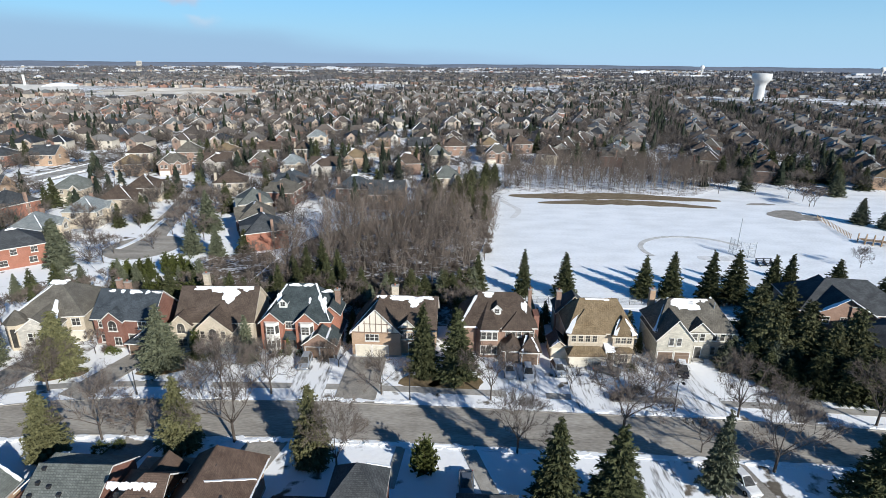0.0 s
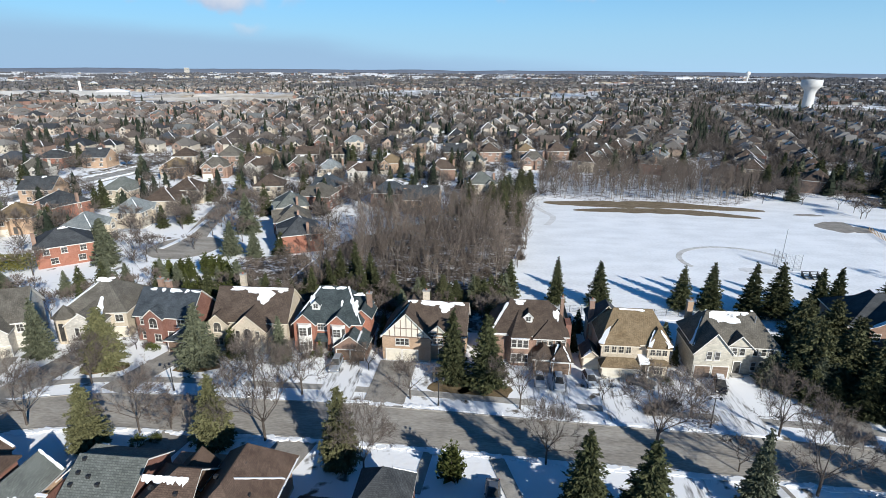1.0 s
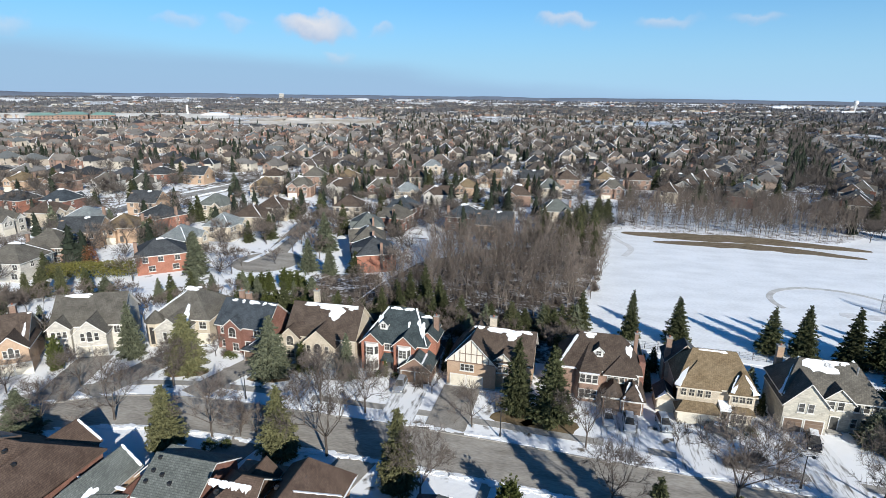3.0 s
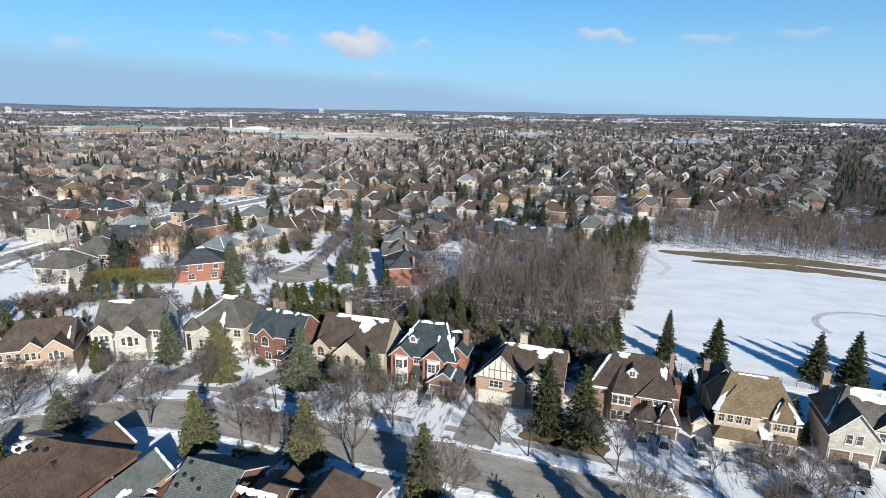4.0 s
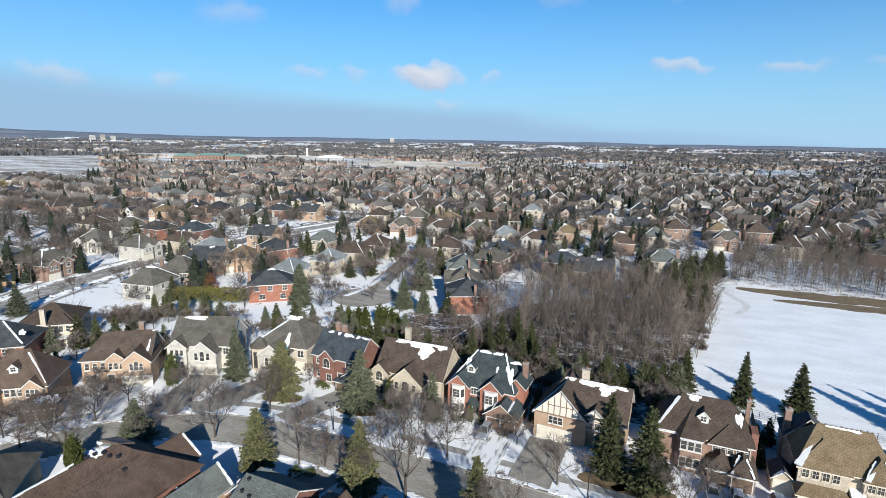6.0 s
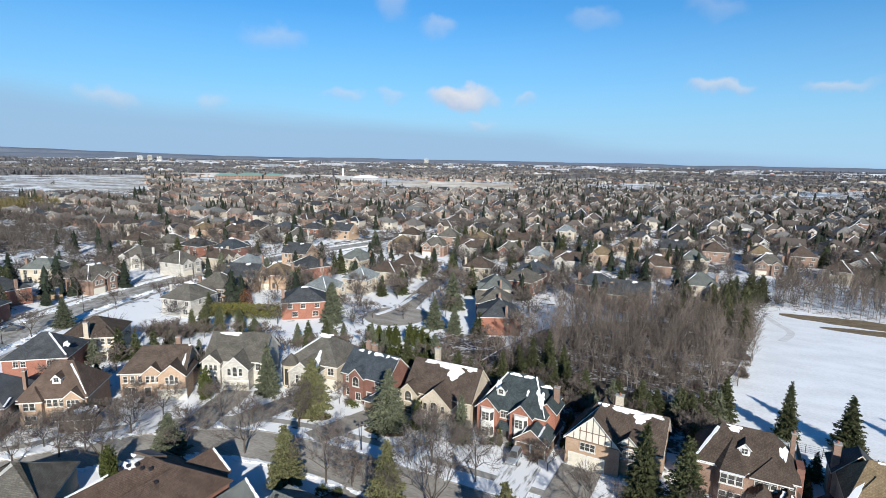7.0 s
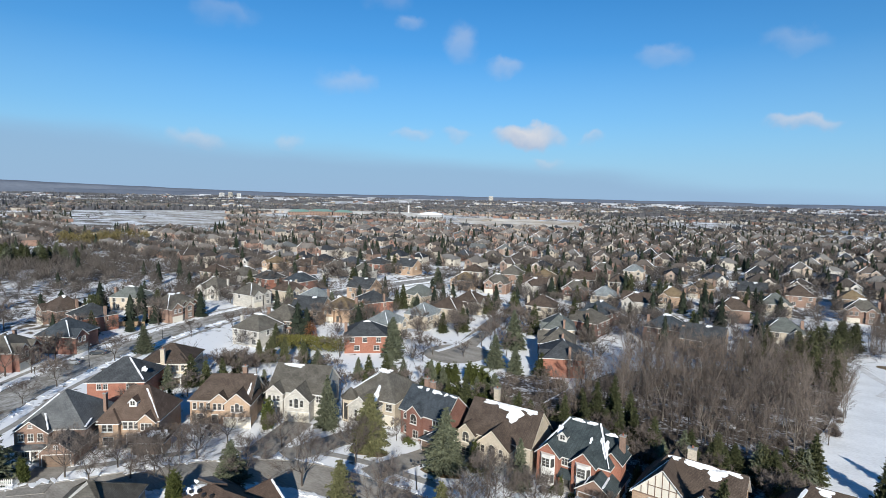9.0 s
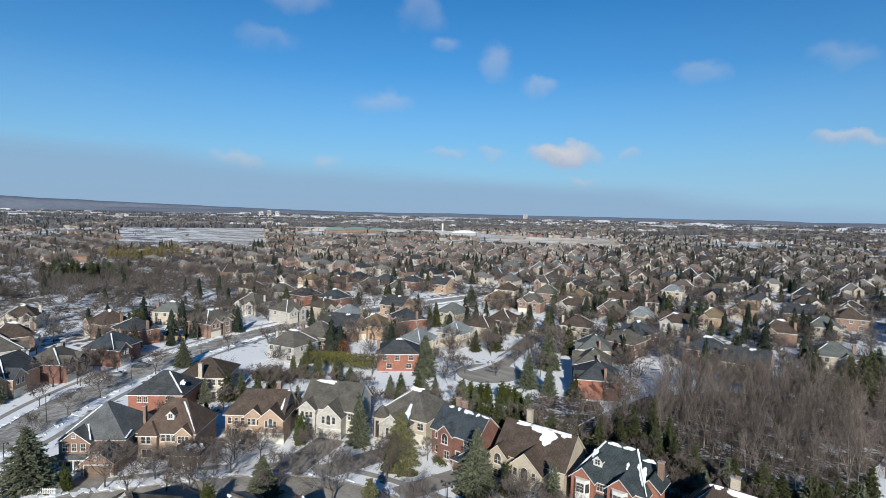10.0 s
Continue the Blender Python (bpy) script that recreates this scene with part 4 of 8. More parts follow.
    r = h.pitched(-6.2, 6.2, 1.0, 10, 5.7, 0.86, "x", "hg", hipf=0.7); h.snow(r, 0.93, 0.4, 0.5, 2.6, 0, 1); h.snow(r, 0.97, 0.98, 0.8, 0.4, 0, 1)
    h.front_gable(0.2, 4.0, 0.4, 3, 5.4, 0.85); h.front_gable(4.2, 5.2, -0.8, 4, 5.4, 0.85)
    h.row((-5.2, -3.8, -2.4), 1.0, 3.4, 0.75, 1.3, cols=1); h.row((-0.8, 0.2, 1.2), 0.4, 3.5, 0.65, 1.3, cols=1); h.row((3.3, 5.1), -0.8, 3.6, 0.6, 1.3, cols=1); h.window(4.2, -0.8, 3.5, 0.8, 1.5, arch=True, cols=1)
    h.garage_door(2.8, -0.8, 2.5); h.garage_door(5.6, -0.8, 2.5); h.door(-0.8, 0.4); h.window(-4.5, 1.0, 0.8, 2.0, 1.5, cols=3)
    h.chimney(2.6, 9.4, 9.9, 1.0, 0.8, BRICK_BROWN); h.window(6.2, 5, 3.6, 1, 1.3, "r")
    # brown hip with dormer
    h = House(-103.2, 48.6, 38, BRICK_TAN, R_UMBER, "brown brick house with hip roof and white dormer", group=g)
    h.mass(-5.4, 5.6, 1.2, 11, 5.6)
    r = h.pitched(-5.4, 5.6, 1.2, 11, 5.6, 0.98, "x", "hh", hipf=0.8)
    h.front_gable(-3.2, 3.6, 0.2, 3, 5.4, 0.9, ends="hn"); h.front_gable(3.6, 3.2, 0.5, 3, 5.4, 0.9); h.dormer(0.2, 2.6, 7.3, 1.4, 1.1); h.strip((5.5, 1.2, 5.7), (1.6, 5.6, 9.9), 0.15, 0.4)
    h.row((-3.9, -2.9), 0.2, 3.5, 0.8, 1.3, cols=1); h.row((-0.6, 0.4, 1.4), 1.2, 3.6, 0.75, 1.3, cols=1); h.row((2.9, 3.6, 4.3), 0.5, 3.6, 0.6, 1.3, cols=1); h.door(0.2, 1.2); h.window(-3.3, 0.2, 0.8, 1.8, 1.5)
    h.mass(2.0, 7.8, -2.2, 1.0, 2.8); r = h.pitched(2.0, 7.8, -2.2, 2.2, 2.8, 0.7, "x", "hh"); h.snow(r, 0.6, 0.6, 2.2, 1.6, 0, 1); h.snow(r, 0.9, 0.5, 1.6, 2, 0, 2)
    h.garage_door(3.5, -2.2, 2.4, 2.1, GARAGEBR); h.garage_door(6.3, -2.2, 2.4, 2.1, GARAGEBR)
    h.snow(r, 0.2, 0.5, 1, 1, 0, 4)
    # grey-roofed corner house
    h = House(-110.6, 38.2, 42, BRICK_BROWN, R_SLATE, "brown brick corner house with grey cross-gable roof", group=g)
    h.mass(-5.6, 6.0, 1.6, 13, 5.4)
    r = h.pitched(-5.6, 6.0, 1.6, 13, 5.4, 0.85, "y", "hh", hipf=0.9)
    h.front_gable(-2.4, 5.6, 0.2, 5, 5.2, 0.75); h.row((-4.0, -2.4, -0.8), 0.2, 3.5, 0.85, 1.3); h.window(-2.4, 0.2, 6.0, 0.6, 0.5)
    r = h.pitched(-5.6, 0.8, -1.4, 0.2, 2.8, 0.45, "x", "hh"); h.row((-4.6, -3.4, -2.2), -0.1, 0.7, 0.8, 1.6); h.door(-0.6, 0.2)
    for x in (-5.4, -3.6, -1.8, 0.4):
        h.add("porch_column", Geo().box(x - 0.12, x + 0.12, -1.3, -1.06, 0, 2.75), WHITE)
    h.front_gable(3.4, 5.6, -3.0, 4, 2.8, 0.85); h.garage_door(3.4, -3.0, 4.6, 2.2, GARAGEBR); h.window(3.4, -3.0, 3.4, 0.6, 0.5)
    h.strip((-5.4, 1.4, 5.6), (-0.6, 6.4, 10.0), 0.3, 0.4); h.strip((0.4, 0.4, 5.5), (-1.6, 3.4, 7.3), 0.2, 0.3); h.strip((6.2, 1.4, 5.4), (5.8, 4.5, 5.7), 0.3, 0.5)
    h.chimney(6.3, 9, 8.8, 0.55, 0.8, BRICK_BROWN); h.window(-5.6, 5, 3.4, 1.2, 1.3, "l")
    # brown house with dormer and corner bay
    h = House(7.8, 84.2, 0, BRICK_BROWN, R_BROWN, "brown brick house with complex hip roof and dormer", group=g)
    h.mass(-8.0, 5.2, 1.0, 9.8, 5.8)
    r = h.pitched(-8.0, 5.2, 1.0, 9.8, 5.8, 0.98, "x", "hh", hipf=0.75); h.snow(r, 0.38, 0.95, 2.2, 1.1, 0, 1); h.snow(r, 0.84, 0.6, 0.9, 2.2, 0, 4)
    h.strip((-8.2, 0.8, 5.6), (-5.2, 4.9, 9.6), 0.3, 0.7); h.strip((-8.0, 0.75, 5.5), (-5.2, 0.75, 5.5), 0.4, 0.3)
    bay = [(-5.2, 1.0, 5.7), (-4.4, -0.4, 5.7), (-1.6, -0.4, 5.7), (-0.8, 1.0, 5.7)]
    h.add("bay", Geo().extrude(bay, (0, 0, -5.7)), BRICK_BROWN)
    bay_roof = Geo()
    bay_roof.add([(-5.6, 1.4, 5.6), (-4.6, -0.8, 5.6), (-1.4, -0.8, 5.6), (-0.4, 1.4, 5.6), (-3.0, 4.6, 9.2)], [(0, 1, 4), (1, 2, 4), (2, 3, 4), (3, 2, 1, 0)])
    h.add("roof", bay_roof, R_BROWN); h.strip((-4.6, -0.9, 5.5), (-1.4, -0.9, 5.5), 0.3, 0.3)
    h.row((-4.0, -3.0, -2.0), -0.4, 3.6, 0.8, 1.4, cols=1); h.row((-4.0, -3.0, -2.0), -0.4, 0.8, 0.8, 1.5, cols=1)
    h.dormer(-1.6, 2.4, 7.0, 1.5, 1.3); h.row((0.4, 1.4, 2.4), 1.0, 3.6, 0.7, 1.3, cols=1); h.row((3.6, 4.6), 1.0, 3.6, 0.7, 1.3, cols=1)
    h.pitched(-0.4, 4.2, 0.2, 4, 5.6, 0.85, "y", "hn"); h.door(0.4, 1.0)
    h.front_gable(1.0, 3.1, -2.2, 2, 2.9, 0.85, ends="hn"); h.front_gable(4.0, 3.3, -2.6, 2, 2.9, 0.95, ends="hn"); h.strip((2.6, -2.8, 2.8), (3.6, 0, 4.3), 0.3, 0.5); h.strip((5.4, -2.9, 2.8), (4.4, -0.6, 4.3), 0.4, 0.3)
    h.garage_door(1.0, -2.2, 2.3, 2.15, GARAGEBR); h.garage_door(4.0, -2.6, 2.6, 2.15, GARAGEBR)
    h.chimney(4.8, 7.6, 9.8, 0.6, 0.6, BRICK_BROWN); h.mass(5.2, 6.2, 3.6, 6.4, 6.6, 0, BRICK_RED)
    # tan-roofed house
    h = House(24.3, 83.0, 0, BRICK_BUFF, R_TAN, "buff brick house with steep tan shingle roof", CREAM, group=g)
    h.mass(-5.8, 5.6, 0.8, 9.2, 5.8)
    r = h.pitched(-5.8, 5.6, 0.8, 9.2, 5.8, 1.0, "x", "hh", hipf=0.6); h.snow(r, 0.42, 0.98, 2.2, 0.5, 0, 1); h.snow(r, 0.57, 0.98, 2.2, 0.5, 0, 5)
    r2 = h.front_gable(-2.8, 6.0, 0.2, 4, 5.7, 0.95, ends="hn"); h.strip((-6.0, -0.1, 5.6), (-4.0, 3.0, 7.8), 1.3, 0.3)
    h.front_gable(3.6, 3.6, 0, 4, 5.6, 1.25, ends="hn"); h.strip((2.0, -0.3, 5.5), (3.2, 2.0, 7.4), 0.6, 0.5); h.strip((5.4, -0.2, 5.5), (4.2, 2.2, 7.4), 1.2, 0.2)
    h.row((-4.9, -3.7, -2.5, -1.3), 0.2, 3.9, 0.75, 1.2, cols=2); h.row((2.6, 3.6, 4.6), 0, 3.8, 0.75, 1.2); h.row((0.6,), 1.4, 3.7, 1.1, 1.4)
    h.mass(-5.8, 0.2, -1.8, 0.2, 2.6); r = h.pitched(-5.8, 0.2, -1.8, 0.2, 2.6, 0.9, "x", "hh", hipf=0.8)
    h.garage_door(-4.4, -1.8, 2.55); h.garage_door(-1.4, -1.8, 2.55)
    bay = [(2.2, 0, 2.7), (2.7, -1.0, 2.7), (4.6, -1.0, 2.7), (5.1, 0, 2.7)]
    h.add("bay", Geo().extrude(bay, (0, 0, -2.7)), BRICK_BUFF)
    h.pitched(2.0, 5.3, -1.2, 0.2, 2.7, 0.8, "x", "hh", over=0.2); h.window(3.6, -1.0, 0.8, 1.4, 1.5, cols=3)
    g2 = Geo(); g2.extrude([(0.4, 1.4, 3.6), (0.4, -1.2, 2.9), (0.4, -1.2, 2.6), (0.4, 1.4, 2.6)], (1.7, 0, 0)); h.add("porch_roof", g2, ROOFSNOW, "snow-covered porch roof"); h.door(1.2, 1.4)
    for x in (0.55, 1.95):
        h.add("porch_column", Geo().box(x - 0.1, x + 0.1, -1.1, -0.9, 0, 2.6), WHITE)
    h.mass(-8.6, -5.8, 0.8, 5, 2.6); h.pitched(-8.6, -5.8, 0.8, 5, 2.6, 0.85, "y", "gn", 0.3, BRICK_BUFF, R_DARK); h.strip((-8.5, 0.6, 2.7), (-7.4, 0.8, 3.6), 0.4, 0.9); h.garage_door(-7.2, 0.8, 2.3, 2.1)
    # charcoal on this rear roof stands in for the tan roof's shaded slope
    h.mass(-6.4, -0.6, 8.8, 14, 5.8); h.pitched(-6.4, -0.6, 8.0, 14, 5.8, 1.1, "y", "nh", 0.4, None, R_DARK); h.chimney(-6.2, 9.6, 9.3, 0.9, 0.9, BRICK_BROWN)
    # grey house with garage gable
    h = House(40.8, 83.6, 0, STONE_GREY, R_GREY, "pale grey stone house with garage gable and snowy roof", group=g)
    h.mass(-6.6, 7.0, 1.5, 9.8, 5.6)
    r = h.pitched(-6.6, 7.0, 1.5, 9.8, 5.6, 1.0, "x", "hh", hipf=0.7); h.snow(r, 0.4, 0.86, 4.4, 2.6, 0, 3); h.snow(r, 0.52, 0.95, 3.2, 1.2, 0, 6); h.snow(r, 0.66, 0.95, 1.2, 0.6, 0, 2); h.strip((7.3, 1.8, 5.4), (4.0, 6.5, 9.7), 0.2, 0.5); h.strip((-7.0, 1.4, 5.3), (-3.6, 6.2, 9.6), 0.8, 0.4)
    h.front_gable(-3.9, 6.2, -0.4, 5, 4.9, 1.15); h.front_gable(0.8, 4.4, 1.2, 5, 5.3, 0.95)
    h.row((-4.6, -3.3), -0.4, 3.5, 0.75, 1.4, cols=1); h.garage_door(-5.4, -0.4, 2.5, 2.2, GARAGEBR); h.garage_door(-2.5, -0.4, 2.5, 2.2, GARAGEBR)
    h.row((0.0, 1.3), 1.2, 3.7, 0.8, 1.3, cols=1); h.row((3.6, 4.9, 6.1), 1.5, 3.6, 0.75, 1.5, cols=1); h.row((3.6, 4.9, 6.1), 1.5, 0.8, 0.75, 1.5, cols=1); h.door(0.8, 1.2)
    h.chimney(-5.2, 9.6, 9.7, 1.0, 0.9, BRICK_TAN, 5)
    h.add("vent_pipe", Geo().tube((4.0, 4.4, 8.0), (4.0, 4.4, 9.6), 0.14, 0.14, 6), GALV)
    # house beyond the pines, its charcoal roof standing in for shade
    h = House(72.5, 92.5, -8, BRICK_BROWN, R_DARK, "brown brick house with shade-darkened roof and snowy gable edge", group=g)
    h.mass(-8, 12, 1.5, 14, 5.6); h.pitched(-8, 12, 1.5, 14, 5.6, 0.68, "x", "hh"); r = h.front_gable(-1.0, 11, 0, 6, 5.5, 0.62)
    h.strip((-6.8, -0.5, 5.3), (-1.2, -0.5, 8.8), 0.5, 1.1, 0.1); h.strip((4.6, -0.5, 5.4), (-0.8, -0.4, 8.8), 0.4, 1.0, 0.1)
    h.row((-4, -1, 2), 0, 3.6, 1.1, 1.3); h.chimney(0.4, 0.2, 7.2, 1.2, 1.0, BRICK_BROWN, 4)
    # charcoal roof and brown brick imitate the shade over this house
    h = House(70.5, 79.5, -62, BRICK_BROWN, R_DARK, "brown brick house with shade-darkened roof behind dark evergreens", group=g)
    h.mass(-7, 7, 0, 12, 5.8); h.pitched(-7, 7, 0, 12, 5.8, 0.62, "x", "hh"); h.row((-5.2, -3.8, 2, 4), 0, 3.7, 1.0, 1.3); h.row((-5.2, -3.8), 0, 0.9, 1.0, 1.5)
    # fronts turned to the avenue
    h = House(-134.9, 66.5, 220, BRICK_ORANGE, R_DARK, "orange brick house with charcoal roof, rear to the garden", group=g)
    h.mass(-6.2, 6.2, 0, 11, 5.4); r = h.pitched(-6.2, 6.2, 0, 11, 5.4, 0.72, "x", "hh"); h.row((-4.2, -2.8, 2.2, 3.6), 11, 3.4, 0.9, 1.2, "b")
    h.strip((-0.9, 5.7, 9.2), (-6.0, 10.8, 5.6), 0.5, 0.3); h.snow(r, 0.1, 0.5, 1.2, 1.5, 1, 2)
    h = House(-139.5, 80.0, 222, BRICK_BUFF, R_BROWN, "tan brick house with brown hip roof and raised deck", group=g)
    h.mass(-6.0, 6.0, 0, 11, 5.6); h.pitched(-6.0, 6.0, 0, 11, 5.6, 0.6, "x", "hh"); h.mass(-5.6, -0.8, 8, 12, 5.6); r = h.pitched(-5.6, -0.8, 6, 12, 5.6, 0.6, "y", "nh"); h.snow(r, 0.4, 0.5, 1.2, 2.2, 0, 1)
    h.row((-4.6, -3.2, -1.8), 12, 3.5, 0.8, 1.4, "b", cols=1); h.row((1.2, 2.6, 4.2), 11, 3.5, 0.8, 1.4, "b", cols=1); h.row((-4.6, -3.2, -1.8, 2), 11, 0.8, 0.8, 1.4, "b", cols=1)
    h.chimney(0.2, 11.6, 9.0, 1.0, 0.8, BRICK_BUFF)
    h.add("deck", Geo().box(-5, 1.5, 12, 14.6, 2.5, 2.7), WHITE)
    for x in (-4.8, -1.8, 1.3):
        h.add("deck_post", Geo().box(x - 0.09, x + 0.09, 14.3, 14.5, 0, 3.6), WHITE)


def foreground_houses():
    g = "houses on the near side of the street"
    # all front the street, so their backs are to the viewer
    h = House(-28.0, 52.0, 180, BRICK_BROWN, R_REDBR, "brown brick house with reddish-brown roof and snow ridges", group=g)
    h.mass(-3.9, 10.0, 0.6, 13, 4.6)
    h.pitched(-4.4, 3.6, 0.4, 13.5, 4.9, 1.0, "y", "hh", hipf=0.85)
    h.pitched(3.0, 10.4, 3.0, 12.4, 4.6, 0.8, "x", "nh")
    h.front_gable(6.2, 3.6, 2.4, 5, 5.0, 0.9)
    h.strip((-4.5, 4.2, 4.8), (-1.0, 8.6, 8.3), 0.45, 0.25, 0.06); h.strip((-4.78, 0.6, 4.52), (-4.78, 9, 4.52), 0.15, 0.22, 0.06)
    # a slumped sheet of snow with scalloped lower edge on the wing
    on_slope = lambda x, y: (x, y, 4.6 + 0.8 * (12.4 - y) + 0.1)
    top = [on_slope(4.1 + 0.2 * k, 8.5 + 0.12 * noise.noise((k * 0.6, 0, 2))) for k in range(27)]
    low = [on_slope(4.1 + 0.2 * k, 8.78 + 0.3 * abs(math.sin(k * 0.47)) ** 0.7 + 0.3 * noise.noise((k * 0.8, 4, 1))) for k in range(27)]
    h.add("snow_patch", Geo().extrude(top + low[::-1], (0, 0, -0.14)), ROOFSNOW, "slumped sheet of old snow")
    for x, y, z in ((-1.0, 6, 8.0), (1.2, 8.2, 8.0), (-2.6, 9, 6.6), (5, 9.8, 6.8), (8, 9.4, 7)):
        h.vent(x, y, z)
    h.garage_door(-2.4, 0.6, 2.5); h.garage_door(0.6, 0.6, 2.5); h.row((-3, -1, 5, 8), 13, 3.2, 1.2, 1.3, "b"); h.window(6.2, 2.4, 3.2, 1.4, 1.3)
    # dark red brick imitates shade on the gable end
    h = House(-44.0, 51.6, 180, BRICK_RED, R_GREEN, "house with weathered grey shingle roof and roof vents", group=g)
    h.mass(-4.6, 3.0, 0.4, 9.0, 4.5); r = h.pitched(-4.6, 3.0, 0.4, 9.0, 4.5, 0.56, "x", "gg"); h.front_gable(4.2, 4.4, -1.0, 3, 3.5, 0.9, ends="hn"); h.strip((3.6, 0.2, 4.6), (5.6, -1.2, 3.5), 0.3, 0.25)
    for x, y, z in ((2.4, 5.2, 6.7), (2.3, 6.6, 5.95), (2.5, 7.8, 5.3), (-0.6, 7.6, 5.4), (0.9, 6.9, 5.8)):
        h.vent(x, y, z)
    h.mass(3.0, 6.0, 2.0, 12.0, 3.4); h.row((-3.4, -1.0, 1.6), 9.0, 2.8, 1.2, 1.3, "b"); h.garage_door(4.2, -1.0, 3.2)
    h = House(-52.9, 47.4, 180, BRICK_TAN, R_GREEN, "house with grey shingle gables and melting snow", GREYTRIM, group=g)
    h.mass(-2.2, 2.6, 0.2, 11, 4.3); r = h.pitched(-2.2, 2.6, 0.2, 11, 4.3, 0.86, "y", "gh"); h.strip((-2.5, 0.1, 4.1), (0.2, -0.1, 6.5), 0.35, 0.3)
    h.front_gable(-1.0, 5.6, 4.4, 9, 3.5, 0.62, ends="hn"); h.strip((-3.6, 4.0, 3.6), (2.4, 4.6, 4.7), 0.5, 0.25, 0.3)
    h.snow(r, 0.62, 0.4, 2.6, 1.0, 0, 4); h.snow(r, 0.72, 0.3, 2.4, 0.8, 0, 6); h.snow(r, 0.8, 0.55, 1.6, 1.0, 0, 8)
    # wall colour darkened with red brick in place of the next house's shade
    h = House(-62.5, 48.0, 180, BRICK_RED, R_REDBR, "broad house with reddish-brown shingle roof", BROWNTRIM, group=g)
    h.mass(-6.4, 7.6, 0.7, 11.8, 5.6); r = h.pitched(-6.4, 7.6, 0.7, 11.8, 5.6, 0.68, "x", "hh")
    h.mass(-6.38, 2.4, 11.8, 21, 5.6); h.pitched(-6.4, 2.4, 6.0, 21, 5.61, 0.68, "y", "nh"); h.mass(2.4, 9.4, 11.8, 19, 4.6); r2 = h.pitched(2.4, 9.4, 8.6, 19, 4.6, 0.62, "y", "nh")
    h.strip((5.9, 9.6, 7.2), (9.4, 18.6, 4.5), 0.3, 0.5)
    h.front_gable(0.3, 6.4, -2.0, 3, 4.4, 0.76); h.strip((-3.2, -2.2, 4.3), (0.1, -2.2, 6.8), 0.35, 0.4); h.strip((3.4, -2.0, 4.3), (2.4, -2.1, 5.1), 0.4, 0.3)
    h.front_gable(6.4, 4.0, -0.2, 4, 5.0, 0.8, ends="hn"); h.snow(r, 0.72, 0.72, 2.2, 1.1, 1, 2); h.snow(r, 0.77, 0.9, 0.8, 0.5, 1, 5)
    for x, y, z in ((-0.2, 7.6, 8.9), (1.2, 7.9, 8.7), (2.4, 7.8, 8.8), (3.6, 8.2, 8.5), (-2.6, 8.6, 8.3), (4.4, 8.8, 8.1)):
        h.vent(x, y, z)
    h.add("skylight", Geo().extrude([(1.4, 6.5, 9.36), (4.8, 6.5, 9.0), (4.8, 4.2, 8.2), (1.4, 4.2, 8.2)], (0, 0, 0.35)), BROWNTRIM, "dark ribbed metal roof panel")
    h.row((-5, -2, 0.6), 21, 3.2, 1.2, 1.4, "b")
    h = House(-11.6, 50.6, 180, BRICK_RED, R_DARK, "house with low charcoal hip roofs above snowy garden", group=g)
    # last body, from y 10 back, is unseen: added to shade the lawn
    h.mass(-3.0, 2.9, 1.4, 7.2, 5.8); h.pitched(-3.0, 2.9, 1.4, 7.2, 5.8, 1.0, "x", "hh", over=0.3); h.mass(-6.2, 3.6, 6.8, 16, 5.9); h.pitched(-6.2, 3.4, 6.8, 16, 5.9, 0.5, "x", "gh"); h.strip((-3.2, 1.2, 5.6), (-0.9, 3.4, 7.9), 0.4, 0.2); h.mass(-7, 6, 10, 19, 6.6); h.pitched(-7, 6, 10, 19, 6.6, 0.8, "x", "hh")
    h = House(-18.5, 47.6, 180, BRICK_TAN, R_DARK, "house with small charcoal roof dusted with snow", group=g)
    h.mass(-2.6, 2.8, 0.4, 9, 3.0); r = h.pitched(-2.6, 2.8, 0.4, 9, 3.0, 0.85, "x", "hh"); h.snow(r, 0.45, 0.5, 2.4, 1.6, 1, 2); h.snow(r, 0.8, 0.3, 1.5, 1.2, 1, 3)
    h = House(2.6, 48.2, 180, BRICK_RED, R_DARK, "house with charcoal hip roof and red brick walls", group=g)
    # wide body from y 7 lies out of view, added for its shadow
    h.mass(-3.0, 3.0, 2.6, 10, 5.6); h.pitched(-3.0, 3.0, 2.6, 10, 5.6, 0.9, "y", "hh"); h.mass(-9, 5, 7, 17, 6.4); h.pitched(-9, 5, 7, 17, 6.4, 0.8, "x", "hh")
    h = House(-84.5, 37.5, 222, BRICK_BUFF, R_GREY, "grey-roofed house among snowy shrubs", group=g)
    h.mass(-5, 5, 0, 11, 4.2); h.pitched(-5, 5, 0, 11, 4.2, 0.7, "x", "hh")


near_houses()
foreground_houses()


